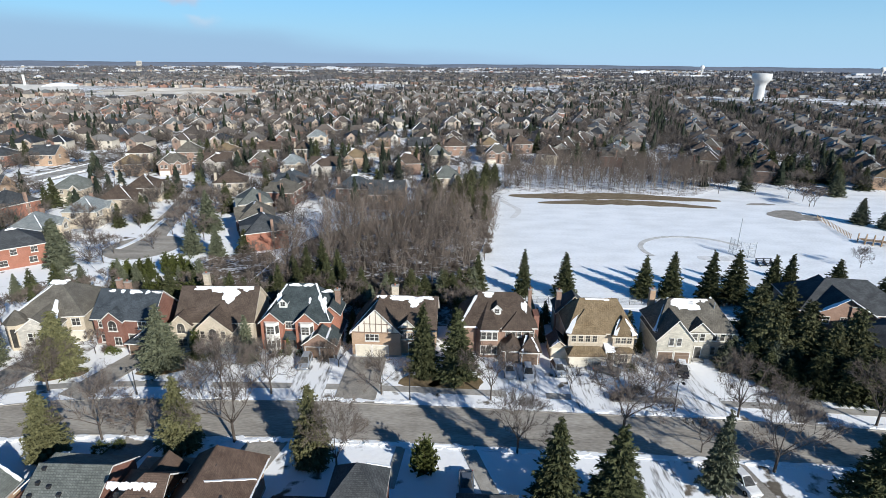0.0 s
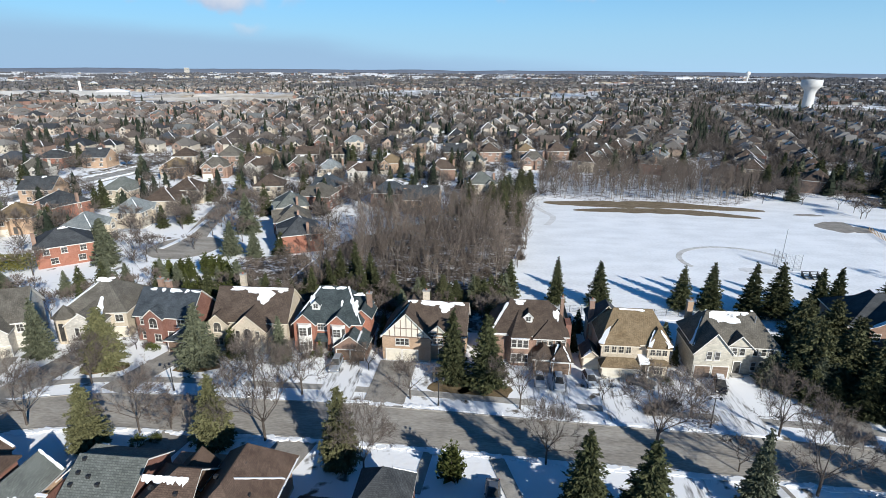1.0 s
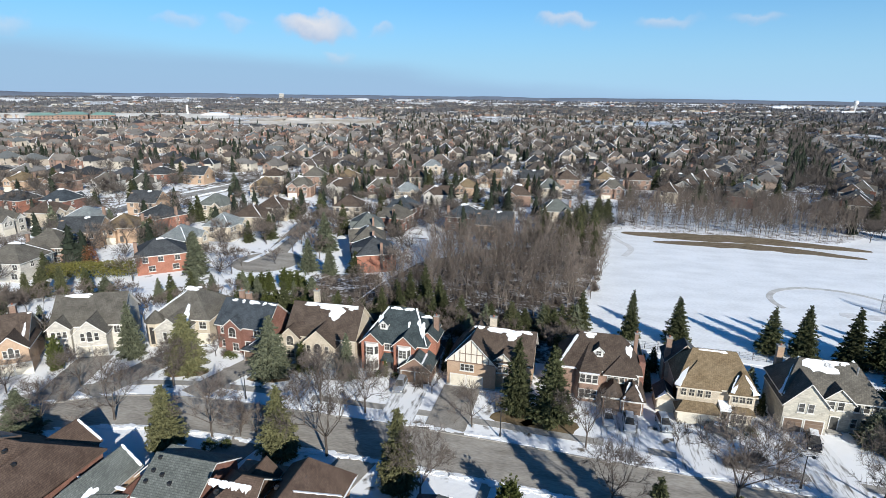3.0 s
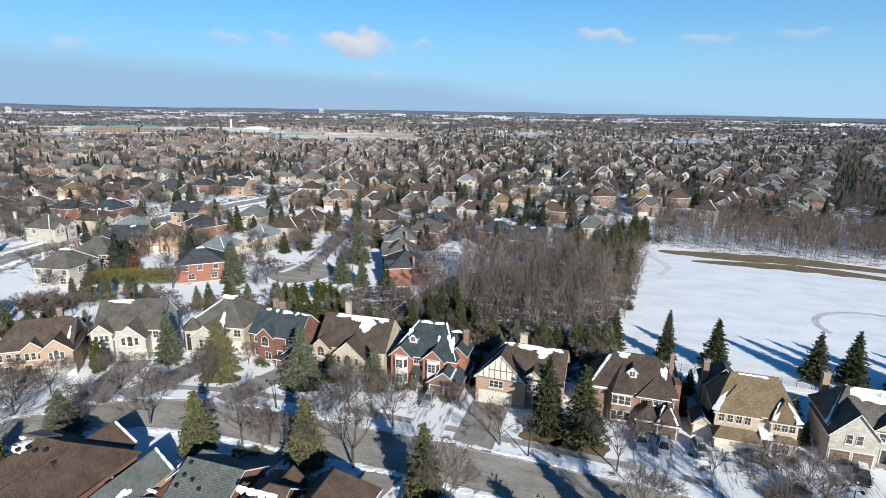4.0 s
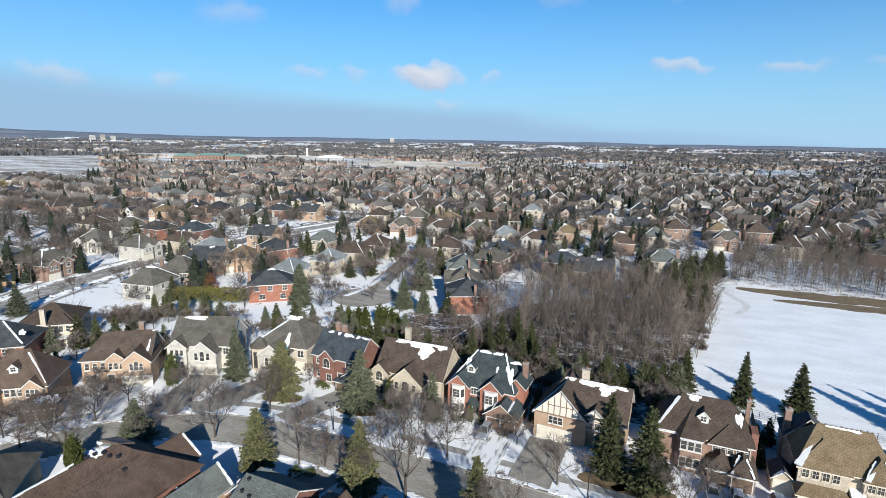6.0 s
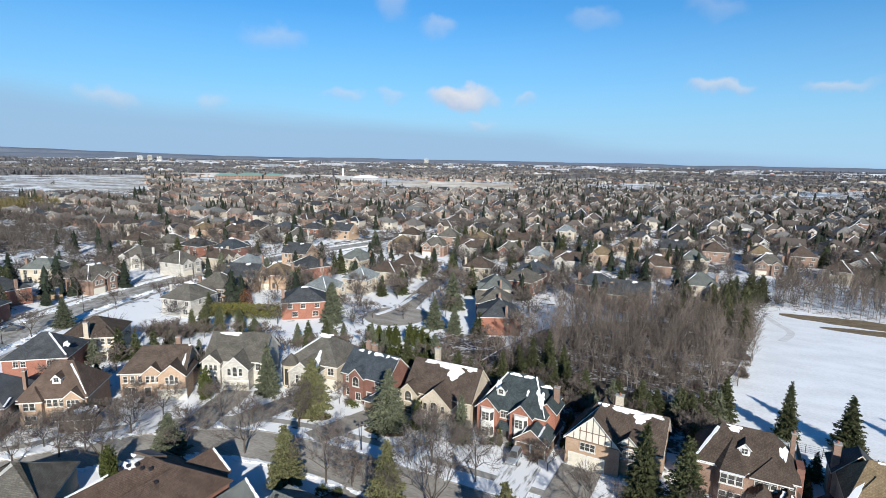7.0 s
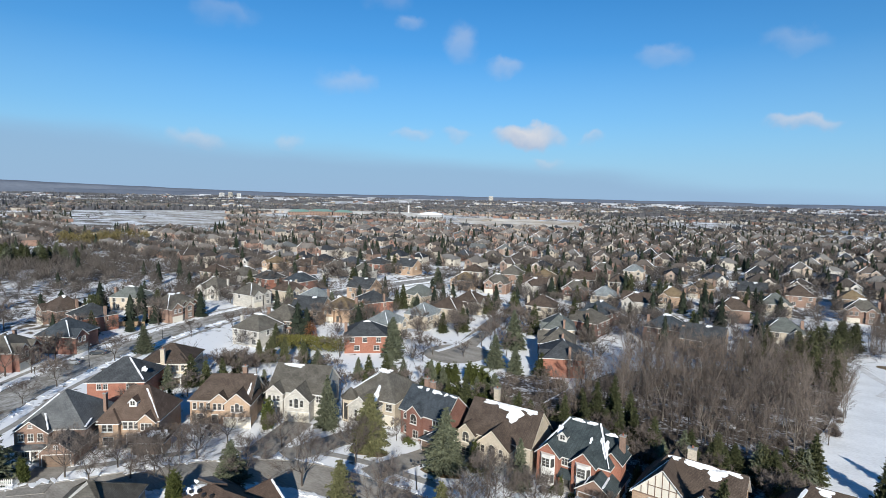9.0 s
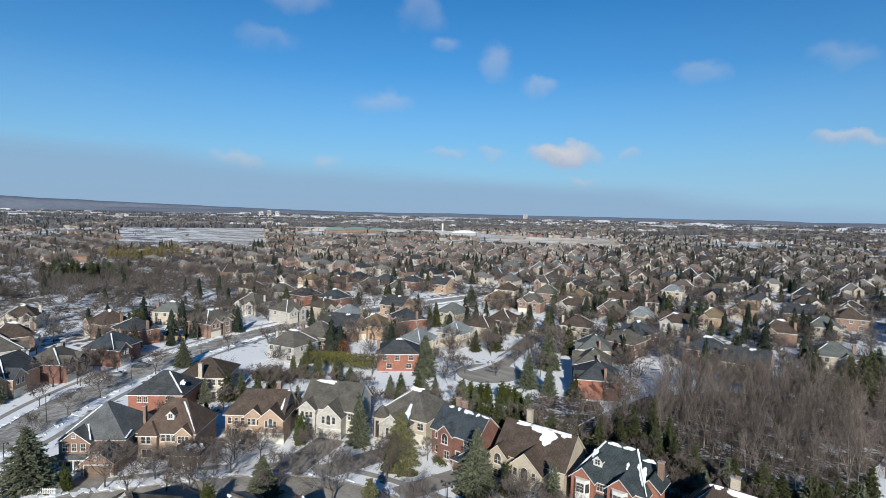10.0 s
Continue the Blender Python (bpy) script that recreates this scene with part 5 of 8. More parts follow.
# driveways: garage centre, kerb point, width, material, label
def build_driveways():
    rows = [(-16.4, 83.0, -16.6, 69.2, 6.4, DRIVE), (-24.9, 82.2, -24.5, 69.3, 5.6, DRIVESNOW), (-43.7, 82.8, -43.0, 69.2, 5.8, DRIVESNOW), (-56.3, 82.0, -60.5, 69.0, 5.0, DRIVE),
            (-72.0, 84.6, -77.0, 64.5, 5.6, DRIVE), (-87.0, 76.4, -81.6, 60.6, 6.2, DRIVE), (-95.0, 66.6, -88.8, 54.6, 5.8, DRIVESNOW), (-98.5, 50.0, -92.6, 46.0, 5.4, DRIVESNOW),
            (-107.0, 38.0, -100.0, 31.5, 5.4, DRIVE), (9.7, 81.8, 10.4, 68.4, 6.2, DRIVESNOW), (20.9, 81.2, 20.0, 68.0, 6.2, DRIVESNOW), (36.2, 83.0, 37.4, 67.6, 6.2, DRIVESNOW),
            (-28.5, 52.2, -26.5, 60.6, 5.4, DRIVE), (-46.0, 52.0, -44.0, 60.8, 5.6, DRIVE), (24, 50, 25.5, 59.5, 5.4, DRIVESNOW), (36, 49, 34, 59, 5.4, DRIVE), (4, 50, 0.5, 60.6, 2.0, CONCRETE), (-9, 52, -8.2, 60.6, 1.3, CONCRETE), (56, 80, 51, 66.6, 5, DRIVE)]
    for x0, y0, x1, y1, w, m in rows:
        g = Geo()
        ribbon(g, [(x0, y0), ((x0 * 2 + x1) / 3, (y0 * 2 + y1) / 3), ((x0 + x1 * 2) / 3, (y0 + y1 * 2) / 3), (x1, y1)], -w / 2, w / 2, -0.1, 0.09)
        label = {DRIVE: "clear grey asphalt driveway between snow lawns", DRIVESNOW: "driveway of driven snow with tyre tracks"}.get(m, "narrow concrete walk through snow")
        setting("driveway" if m is not CONCRETE else "walkway", g, m, label, "driveway" if m is not CONCRETE else "walkway")


build_driveways()


# ---------------- trees ----------------
def blades(p, d, length, width, rng):
    """Thin triangles from points p along d: arrays of vertices, three each."""
    side = np.cross(d, rng.normal(size=d.shape))
    side /= np.linalg.norm(side, axis=1, keepdims=True) + 1e-9
    w = np.asarray(width).reshape(-1, 1)
    return np.stack([p - side * w / 2, p + side * w / 2, p + d * np.asarray(length).reshape(-1, 1)], 1).reshape(-1, 3)


def tri_mesh(name, verts, material):
    n = len(verts) // 3
    me = bpy.data.meshes.new(name)
    me.vertices.add(3 * n)
    me.vertices.foreach_set("co", np.asarray(verts, np.float32).ravel())
    me.loops.add(3 * n)
    me.loops.foreach_set("vertex_index", np.arange(3 * n, dtype=np.int32))
    me.polygons.add(n)
    me.polygons.foreach_set("loop_start", np.arange(0, 3 * n, 3, dtype=np.int32))
    me.update(calc_edges=True)
    me.materials.append(material)
    return me


def bare_tree(seed, height, spread, upright, twig, depth=4, tw=0.035, dense=1.0, bark=BARK, limbs=6):
    """Trunk with limbs as tubes, fine twigs as thin blades."""
    rng = random.Random(seed)
    nrng = np.random.RandomState(seed)
    g = Geo()
    tips, twigs = [], []

    def grow(p, d, length, r, level):
        q, e = Vector(p), Vector(d)
        steps = 3 if level < 2 else 2
        for s in range(steps):
            e = (e + Vector((rng.gauss(0, 0.12), rng.gauss(0, 0.12), rng.gauss(0.05, 0.06)))).normalized()
            q2 = q + e * length / steps
            ra, rb = r * (1 - 0.4 * s / steps), r * (1 - 0.4 * (s + 1) / steps)
            if level >= 3 and limbs < 5:
                twigs.append((q.copy(), q2 - q, rb * 2.2))
            else:
                g.tube(q, q2, ra, rb, 5 if level < 2 and limbs > 5 else 3, False)
            if level >= 1:
                tips.append((q2.copy(), e.copy(), level))
            q = q2
        if level < depth:
            for _ in range(3 if level < 3 else 2):
                a = rng.uniform(0, 6.28)
                u = e.orthogonal().normalized()
                w = e.cross(u)
                tilt = rng.uniform(0.35, 0.8) * spread
                nd = (e * math.cos(tilt) + (u * math.cos(a) + w * math.sin(a)) * math.sin(tilt) + Vector((0, 0, upright))).normalized()
                grow(q, nd, length * rng.uniform(0.62, 0.8), r * 0.55, level + 1)

    top = height * rng.uniform(0.2, 0.26)
    r0 = height * 0.0125
    g.tube((0, 0, -0.2), (0.05, 0, top), r0 * 1.25, r0, 7)
    for k in range(limbs):
        a = k * 6.28 / limbs + rng.uniform(-0.3, 0.3)
        t = rng.uniform(0.3, 0.75) * spread
        grow((0.05, 0, top * rng.uniform(0.8, 1.0)), (math.cos(a) * math.sin(t), math.sin(a) * math.sin(t), math.cos(t)), height * rng.uniform(0.23, 0.3), r0 * 0.55, 1)
    verts = []
    top_z = max(p.z for p, _, _ in tips)
    for p, e, lv in tips:
        n = int((2 if lv < 3 else 4) * dense)
        if n < 1:
            continue
        d = np.array([e] * n) + nrng.normal(0, 0.55, (n, 3)) + [0, 0, 0.15]
        d /= np.linalg.norm(d, axis=1, keepdims=True)
        start = np.array([p] * n)
        ln = nrng.uniform(0.07, 0.13, n) * height
        verts.append(blades(start, d, ln, np.full(n, tw), nrng))
        mid = start + d * ln[:, None] * 0.4
        d2 = d + nrng.normal(0, 0.7, (n, 3))
        d2 /= np.linalg.norm(d2, axis=1, keepdims=True)
        verts.append(blades(mid, d2, ln * 0.7, np.full(n, tw * 0.8), nrng))
    if twigs:
        d = np.array([t[1] for t in twigs]) * 1.15
        ln = np.linalg.norm(d, axis=1)
        verts.append(blades(np.array([t[0] for t in twigs]), d / ln[:, None], ln, np.array([max(t[2], 0.05) for t in twigs]), nrng))
    v = np.concatenate(verts)
    k = height / max(top_z, v[:, 2].max())
    g.v = [(p[0] * k, p[1] * k, p[2] * k) for p in g.v]
    return g.mesh("trunk", bark), tri_mesh("crown", v * k, twig)


def conifer(seed, height, radius, material, n=2600, shape=1.0, bottom=0.06, size=0.5, layers=15, lift=0.0):
    """Whorls of feathered boughs on a straight trunk, dense towards the core."""
    rng = np.random.RandomState(seed)
    g = Geo()
    g.tube((0, 0, -0.2), (0, 0, height * 0.7), height * 0.015, 0.02, 6)
    verts = []
    z0 = height * bottom
    weight = np.array([(1 - (k + 0.5) / layers) ** 1.1 + 0.16 for k in range(layers)])
    share = (n * 0.84 * weight / weight.sum()).astype(int)
    for k in range(layers):
        f = (k + 0.5) / layers
        zc = z0 + (height - z0) * f
        rad = radius * (1 - f) ** shape * rng.uniform(0.9, 1.07) + 0.1
        m = max(16, share[k])
        arms = max(5, int(9 * (1 - f) + 5))
        arm = rng.randint(0, arms, m)
        turn = rng.uniform(0, 6.28)
        a0 = (np.arange(arms) + rng.uniform(-0.3, 0.3, arms)) * 2 * math.pi / arms + turn
        reach = rng.uniform(0.74, 1.12, arms)[arm]
        tilt = rng.uniform(-0.34, -0.08, arms)[arm] + lift * 0.3
        rise = (rng.uniform(-0.5, 0.5, arms) * (height - z0) / layers)[arm]
        t = rng.uniform(0.04, 1, m) ** 0.62
        r = rad * t * reach
        a = a0[arm] + rng.normal(0, 0.17, m) * (1.15 - 0.6 * t)
        # boughs sag and turn up at the tip
        z = zc + rise + tilt * r + 0.16 * r * t + rng.normal(0, 0.1, m) * (height - z0) / layers
        p = np.stack([r * np.cos(a), r * np.sin(a), z], 1)
        b = a + rng.choice((-1, 1), m) * rng.uniform(0.1, 1.0, m)
        d = np.stack([np.cos(b), np.sin(b), rng.normal(-0.12, 0.28, m) + lift], 1)
        d /= np.linalg.norm(d, axis=1, keepdims=True)
        s = size * rng.uniform(0.6, 1.3, m) * (0.6 + 0.5 * (1 - f))
        verts.append(blades(p, d, s * 1.3, s * 0.66, rng))
    # large inner blades, added to keep light from passing through the core
    m = int(n * 0.16)
    f = rng.uniform(0, 0.93, m) ** 1.15
    r = radius * (1 - f) ** shape * rng.uniform(0.15, 0.6, m)
    a = rng.uniform(0, 6.28, m)
    p = np.stack([r * np.cos(a), r * np.sin(a), z0 + (height - z0) * f], 1)
    d = np.stack([np.cos(a) * 0.5, np.sin(a) * 0.5, -0.4 + rng.normal(0, 0.35, m) + lift], 1) + rng.normal(0, 0.25, (m, 3))
    d /= np.linalg.norm(d, axis=1, keepdims=True)
    s = size * 2.1 * (0.35 + 0.65 * (1 - f))
    verts.append(blades(p, d, s * 1.2, s, rng))
    m = 46
    z = rng.uniform(height * 0.86, height * 0.97, m)
    p = np.stack([rng.normal(0, 0.04, m), rng.normal(0, 0.04, m), z], 1)
    d = rng.normal(0, 0.6, (m, 3)) + [0, 0, 0.6]
    d /= np.linalg.norm(d, axis=1, keepdims=True)
    verts.append(blades(p, d, 0.15 + (height - z) * 0.35, np.full(m, 0.15), rng))
    return g.mesh("trunk", BARK), tri_mesh("foliage", np.concatenate(verts), material)


def leader_tree(seed, height, stems, boughs, twigs, bark, twig, width, flare=(0.05, 0.2), reach=1.0):
    """A tall woodland tree: a few upright leaders, steep boughs and fine rising twigs."""
    rng = random.Random(seed)
    nr = np.random.RandomState(seed)
    g, verts = Geo(), []
    fork = height * rng.uniform(0.12, 0.3)
    r0 = height * 0.0074
    g.tube((0, 0, -0.2), (0, 0, fork), r0 * 1.3, r0, 5, False)
    for k in range(stems):
        a, lean = 6.28 * k / stems + rng.uniform(-0.5, 0.5), rng.uniform(*flare)
        q, d = Vector((0, 0, fork * rng.uniform(0.75, 1))), Vector((math.cos(a) * lean, math.sin(a) * lean, 1)).normalized()
        tall, line = height * rng.uniform(0.72, 1.0) - fork, []
        for j in range(4):
            d = (d + Vector((rng.gauss(0, 0.06), rng.gauss(0, 0.06), 0.06))).normalized()
            e = q + d * tall / 4
            g.tube(q, e, r0 * 0.8 * (1 - j * 0.22), r0 * 0.8 * (1 - (j + 1) * 0.22) + 0.008, 4, False)
            line.append((q.copy(), e.copy()))
            q = e
        for j in range(boughs):
            t = (j + rng.random()) / boughs
            u = 0.15 + 0.85 * t
            lo, hi = line[min(3, int(u * 4))]
            p = np.array(lo.lerp(hi, u * 4 % 1))
            az, tilt = rng.uniform(0, 6.28), rng.uniform(0.35, 0.85) * (1.15 - 0.5 * t)
            d = np.array([math.cos(az) * math.sin(tilt), math.sin(az) * math.sin(tilt), math.cos(tilt)])
            ln = reach * height * rng.uniform(0.16, 0.27) * (1.1 - 0.62 * t)
            verts.append(blades(p[None], d[None], [ln], [width * 1.5], nr))
            v = nr.uniform(0.2, 1.0, twigs)
            d2 = d + nr.normal(0, 0.42, (twigs, 3)) + [0, 0, 0.3]
            d2 /= np.linalg.norm(d2, axis=1, keepdims=True)
            p2 = p + d * ln * v[:, None]
            l2 = height * nr.uniform(0.06, 0.12, twigs)
            verts.append(blades(p2, d2, l2, np.full(twigs, width), nr))
            d3 = d2 + nr.normal(0, 0.5, (twigs, 3)) + [0, 0, 0.15]
            d3 /= np.linalg.norm(d3, axis=1, keepdims=True)
            verts.append(blades(p2 + d2 * l2[:, None] * 0.45, d3, l2 * 0.75, np.full(twigs, width * 0.8), nr))
    v = np.concatenate(verts)
    k = height / v[:, 2].max()
    g.v = [(p[0] * k, p[1] * k, p[2] * k) for p in g.v]
    return g.mesh("trunk", bark), tri_mesh("crown", v * k, twig)


def shrub(seed, rx, ry, height, material, n=900, size=0.3, twiggy=False):
    rng = np.random.RandomState(seed)
    d = rng.normal(0, 1, (n, 3))
    d[:, 2] = np.abs(d[:, 2])
    d /= np.linalg.norm(d, axis=1, keepdims=True)
    t = rng.uniform(0.55, 1, (n, 1))
    p = d * t * [rx, ry, height * 0.95] * (1 + 0.12 * np.sin(5 * np.arctan2(d[:, 1:2], d[:, 0:1]) + seed))
    dd = d + rng.normal(0, 0.6, (n, 3))
    dd /= np.linalg.norm(dd, axis=1, keepdims=True)
    if twiggy:
        p = p * 0.5
        v = blades(p, dd + [0, 0, 0.5], np.full(n, height * 0.45), np.full(n, 0.035), rng)
    else:
        v = blades(p, dd, size * rng.uniform(0.6, 1.3, n), np.full(n, size * 0.6), rng)
    g = Geo().tube((0, 0, -0.1), (0, 0, height * 0.6), 0.07, 0.04, 5)
    return g.mesh("stem", BARK), tri_mesh("foliage", v, material)


class Stand:
    """Copies of a few built trees, scaled to size."""

    def __init__(self, name, label, category, group, meshes, height, part_names=("trunk", "crown")):
        self.height, self.base = height, []
        self.args = name, label, category, group
        self.meshes, self.names, self.count = meshes, part_names, 0
        self.rng = random.Random(len(meshes) + int(height * 10))

    def put(self, x, y, h, wide=1.0, label=""):
        name, lab, cat, grp = self.args
        tr, cr = self.meshes[self.count % len(self.meshes)]
        self.count += 1
        root = tagged(new(name), label or lab, cat, grp)
        s = h / self.height
        root.matrix_basis = pose(x, y, 0, 0, 0, self.rng.uniform(0, 360)) @ Matrix.Diagonal((s * wide, s * wide, s, 1))
        part(self.names[0], tr, None, root)
        part(self.names[1], cr, None, root)
        return root


CF = ("trunk", "foliage")
spruces = Stand("spruce_tree", "dark green spruce with drooping boughs", "tree", "spruces", [conifer(k, 11, 3.0, SPRUCE, 7600, 0.8, 0.05, 0.33, 18) for k in (1, 2, 3)], 11, CF)
blues = Stand("blue_spruce", "blue-green spruce with dense layered boughs", "tree", "spruces", [conifer(k, 10, 3.1, BLUESPRUCE, 6400, 0.78, 0.05, 0.34, 17) for k in (11, 12)], 10, CF)
olives = Stand("pine_tree", "olive-green pine with full rounded boughs", "tree", "pines", [conifer(k, 11, 3.9, OLIVE, 11000, 0.64, 0.05, 0.35, 18) for k in (21, 22, 23)], 11, CF)
pines = Stand("pine_tree", "tall dark pine with broad heavy boughs", "tree", "pines", [conifer(k, 13, 5.2, PINE, 6500, 0.5, 0.12, 0.5, 14) for k in (31, 32)], 13, CF)
cedars = Stand("cedar", "narrow upright green cedar", "tree", "cedars", [conifer(k, 5, 0.9, CEDAR, 1300, 0.3, 0.02, 0.32, 10, 2.2) for k in (41, 42)], 5, CF)
small_spruces = Stand("spruce_tree", "green spruce between gardens", "tree", "garden spruces", [conifer(k, 9, 2.6, SPRUCE, 1600, 0.8, 0.05, 0.52, 12) for k in (51, 52, 53)] + [conifer(54, 9, 2.7, BLUESPRUCE, 1600, 0.78, 0.05, 0.52, 12)], 9, CF)
maples = Stand("bare_tree", "leafless street tree with rounded grey-brown crown", "tree", "street trees", [bare_tree(k, 12, 1.15, 0.10, TWIG, 4, 0.04, 1.5) for k in (61, 62, 63, 64)], 12)
small_maples = Stand("bare_tree", "small leafless garden tree with fine twigs", "tree", "garden trees", [bare_tree(k, 8, 1.1, 0.12, TWIG, 3, 0.07, 1.5, BARK, 4) for k in (71, 72, 73)], 8)
wood_trees = Stand("woodland_tree", "tall slender leafless tree in dense wood", "tree", "woodland", [leader_tree(k, 14, n, 12, 13, b, t, 0.042, (0.16, 0.5), 1.25) for k, n, b, t in ((81, 3, PALEBARK, PALETWIG), (82, 4, BARK, TWIG), (83, 3, PALEBARK, PALETWIG), (84, 4, BARK, PALETWIG), (85, 3, BARK, TWIG))], 14)
slim_trees = Stand("woodland_tree", "slender leafless tree", "tree", "woodland", [leader_tree(k, 13, 3, 8, 5, PALEBARK, PALETWIG, 0.085) for k in (86, 87, 88)], 13)
bushes = Stand("bare_shrub", "tangled leafless brown shrub in snow", "shrub", "shrubs", [shrub(k, 1.3, 1.3, 1.6, TWIG, 420, 0.3, True) for k in (91, 92)], 1.6, ("stem", "crown"))
greens = Stand("evergreen_shrub", "rounded evergreen shrub by the house", "shrub", "shrubs", [shrub(k, 0.9, 0.9, 1.2, CEDAR, 420, 0.22) for k in (95, 96)], 1.2, ("stem", "foliage"))


birches = Stand("birch_tree", "pale multi-stemmed leafless birch leaning by the kerb", "tree", "birches", [bare_tree(99, 6, 0.9, 0.05, PALETWIG, 3, 0.04, 1.2, PALEBARK, 5)], 6)


def joined(stand, name, label, category, spots):
    """Trees past counting: one mesh of all trunks, one of all crowns."""
    rng = random.Random(len(spots))
    root = tagged(new(name), label, category, "", "stuff")
    for j, pn in enumerate(("trunks", "crowns")):
        vs, fs, n = [], [], 0
        for k, (x, y, h, w) in enumerate(spots):
            me = stand.meshes[k % len(stand.meshes)][j]
            co = np.empty(3 * len(me.vertices), np.float32)
            me.vertices.foreach_get("co", co)
            a, s = k * 2.4, h / stand.height
            c = co.reshape(-1, 3) * [s * w, s * w, s]
            vs.append(np.stack([x + c[:, 0] * math.cos(a) - c[:, 1] * math.sin(a), y + c[:, 0] * math.sin(a) + c[:, 1] * math.cos(a), c[:, 2]], 1))
            fs.extend([tuple(i + n for i in q.vertices) for q in me.polygons])
            n += len(c)
        me = bpy.data.meshes.new(pn)
        me.from_pydata(np.concatenate(vs).tolist(), [], fs)
        me.materials.append(stand.meshes[0][j].materials[0])
        part(pn, me, None, root)["kind"] = "stuff"


def plant(stand, rows):
    for x, y, h, w in rows:
        stand.put(x, y, h, w)


def planting():
    plant(olives, [(-54.2, 55.9, 10.3, 0.82), (-37.6, 58.2, 11.2, 0.78), (-66.7, 76.2, 11.4, 0.98), (-19.3, 55.8, 12.3, 0.66)])
    # (59, 49) and (66, 53): unseen spruces, added to shade the street
    plant(spruces, [(-6.4, 77.6, 13.3, 0.86), (-0.8, 76.6, 12.9, 1.04), (10.6, 49.1, 13.1, 1.0), (17.4, 48.5, 12.8, 1.15),
                   (48.7, 50.5, 12.0, 1.35), (59, 49, 13.0, 1.2), (66, 53, 13.0, 1.2), (3.8, 113.2, 9.3, 0.95), (13.9, 111.5, 11, 0.75), (23.0, 111.3, 10.5, 1.05), (40.6, 111.5, 10, 1.05), (46.6, 111.4, 11.0, 1.0),
                   (54.1, 109.4, 12.1, 0.95), (59.4, 109.6, 12.2, 1.15), (67.6, 110, 11.1, 1.05), (72.2, 111.7, 10.9, 0.95), (85.3, 115.4, 8.4, 1.4), (87.2, 103.8, 9.6, 1.6), (101, 98, 10, 1.3)])
    plant(spruces, [(-57.7, 96.2, 11.3, 1.1), (-61, 98.5, 9, 1.0), (-54, 99, 9.5, 1.0), (-64.5, 100, 8, 1.0), (-58.5, 137, 6.5, 1.7), (-49, 104, 7.5, 1.0),
                    (-21, 104, 9, 1.0), (-15, 106, 7.5, 1.2), (-27, 103, 8.5, 1.0), (-36, 108, 9, 0.8), (-8, 108, 6, 1.6), (-2, 107, 7, 1.5), (-31, 106, 7, 1.2), (-43, 103, 7, 1.2)])
    plant(blues, [(-71.9, 134.7, 10.0, 1.1), (-64.8, 133.4, 8.5, 1.0), (-76.6, 155.2, 13.0, 0.8), (-50.7, 78.3, 11.7, 1.18), (-37, 80.7, 9.1, 0.75), (31.4, 53.5, 11.5, 0.66), (-110.7, 29.1, 11, 1.55), (-80.1, 77.9, 11.5, 0.8), (-71.7, 108.2, 7.5, 0.9), (-78, 112, 7, 1.0), (-84, 108, 7, 1.0), (-100.3, 123.6, 12.6, 0.98), (-161.8, 81.5, 9.1, 1.1),
                  (-57.6, 108.6, 8.5, 1.1), (-92, 112, 6.5, 1.1), (-111.8, 104.3, 4.9, 1.9), (-111.7, 136.7, 8.4, 1.4), (-62, 108, 7, 0.9), (131.2, 174.2, 9, 1.2), (136, 169, 8, 1.3), (149, 214, 10, 1.2), (117.5, 221.9, 10, 1.1), (-96, 104, 6, 1.0), (46.5, 82.6, 6, 1.4), (-77.2, 53.2, 7.6, 1.4)])
    plant(pines, [(52.3, 82.6, 12.5, 0.9), (58.1, 82.6, 11, 0.95), (55, 92, 12, 0.9), (62, 88, 10.5, 0.95), (63.5, 97, 10, 0.85), (-124.6, 98.4, 8.2, 0.62), (-121.4, 100.6, 8, 0.6), (-127.6, 96.6, 7, 0.6), (-8, 181, 12, 0.9), (2, 186, 13, 0.8), (8, 190, 12, 0.8), (10, 213, 12, 0.8), (4, 205, 11, 0.8), (14, 219, 11, 0.7), (-1, 198, 10, 0.8)])
    plant(cedars, [(-45.8, 80.6, 6, 1.0), (-30.6, 83.0, 3.4, 0.8), (-79.4, 44.6, 5.2, 1.4), (-78.3, 44.2, 4.8, 1.4), (-89.3, 70, 6.7, 1.2), (-107.4, 33.4, 3.4, 1), (-105.8, 33.2, 3.6, 1.1), (-104.5, 33, 3.8, 1.2), (-69, 119, 5.5, 1.5), (-66.5, 118, 5.6, 1.4), (-71.3, 119.9, 5.5, 1.5), (-73.5, 116.4, 5.5, 1.5), (-76, 117, 5, 1.5),
                   (-64, 116.5, 5.2, 1.4), (-61.5, 116, 5, 1.4), (-78.5, 116, 5, 1.4), (-81, 115, 5, 1.3), (-4.8, 55, 5.0, 1.9)])
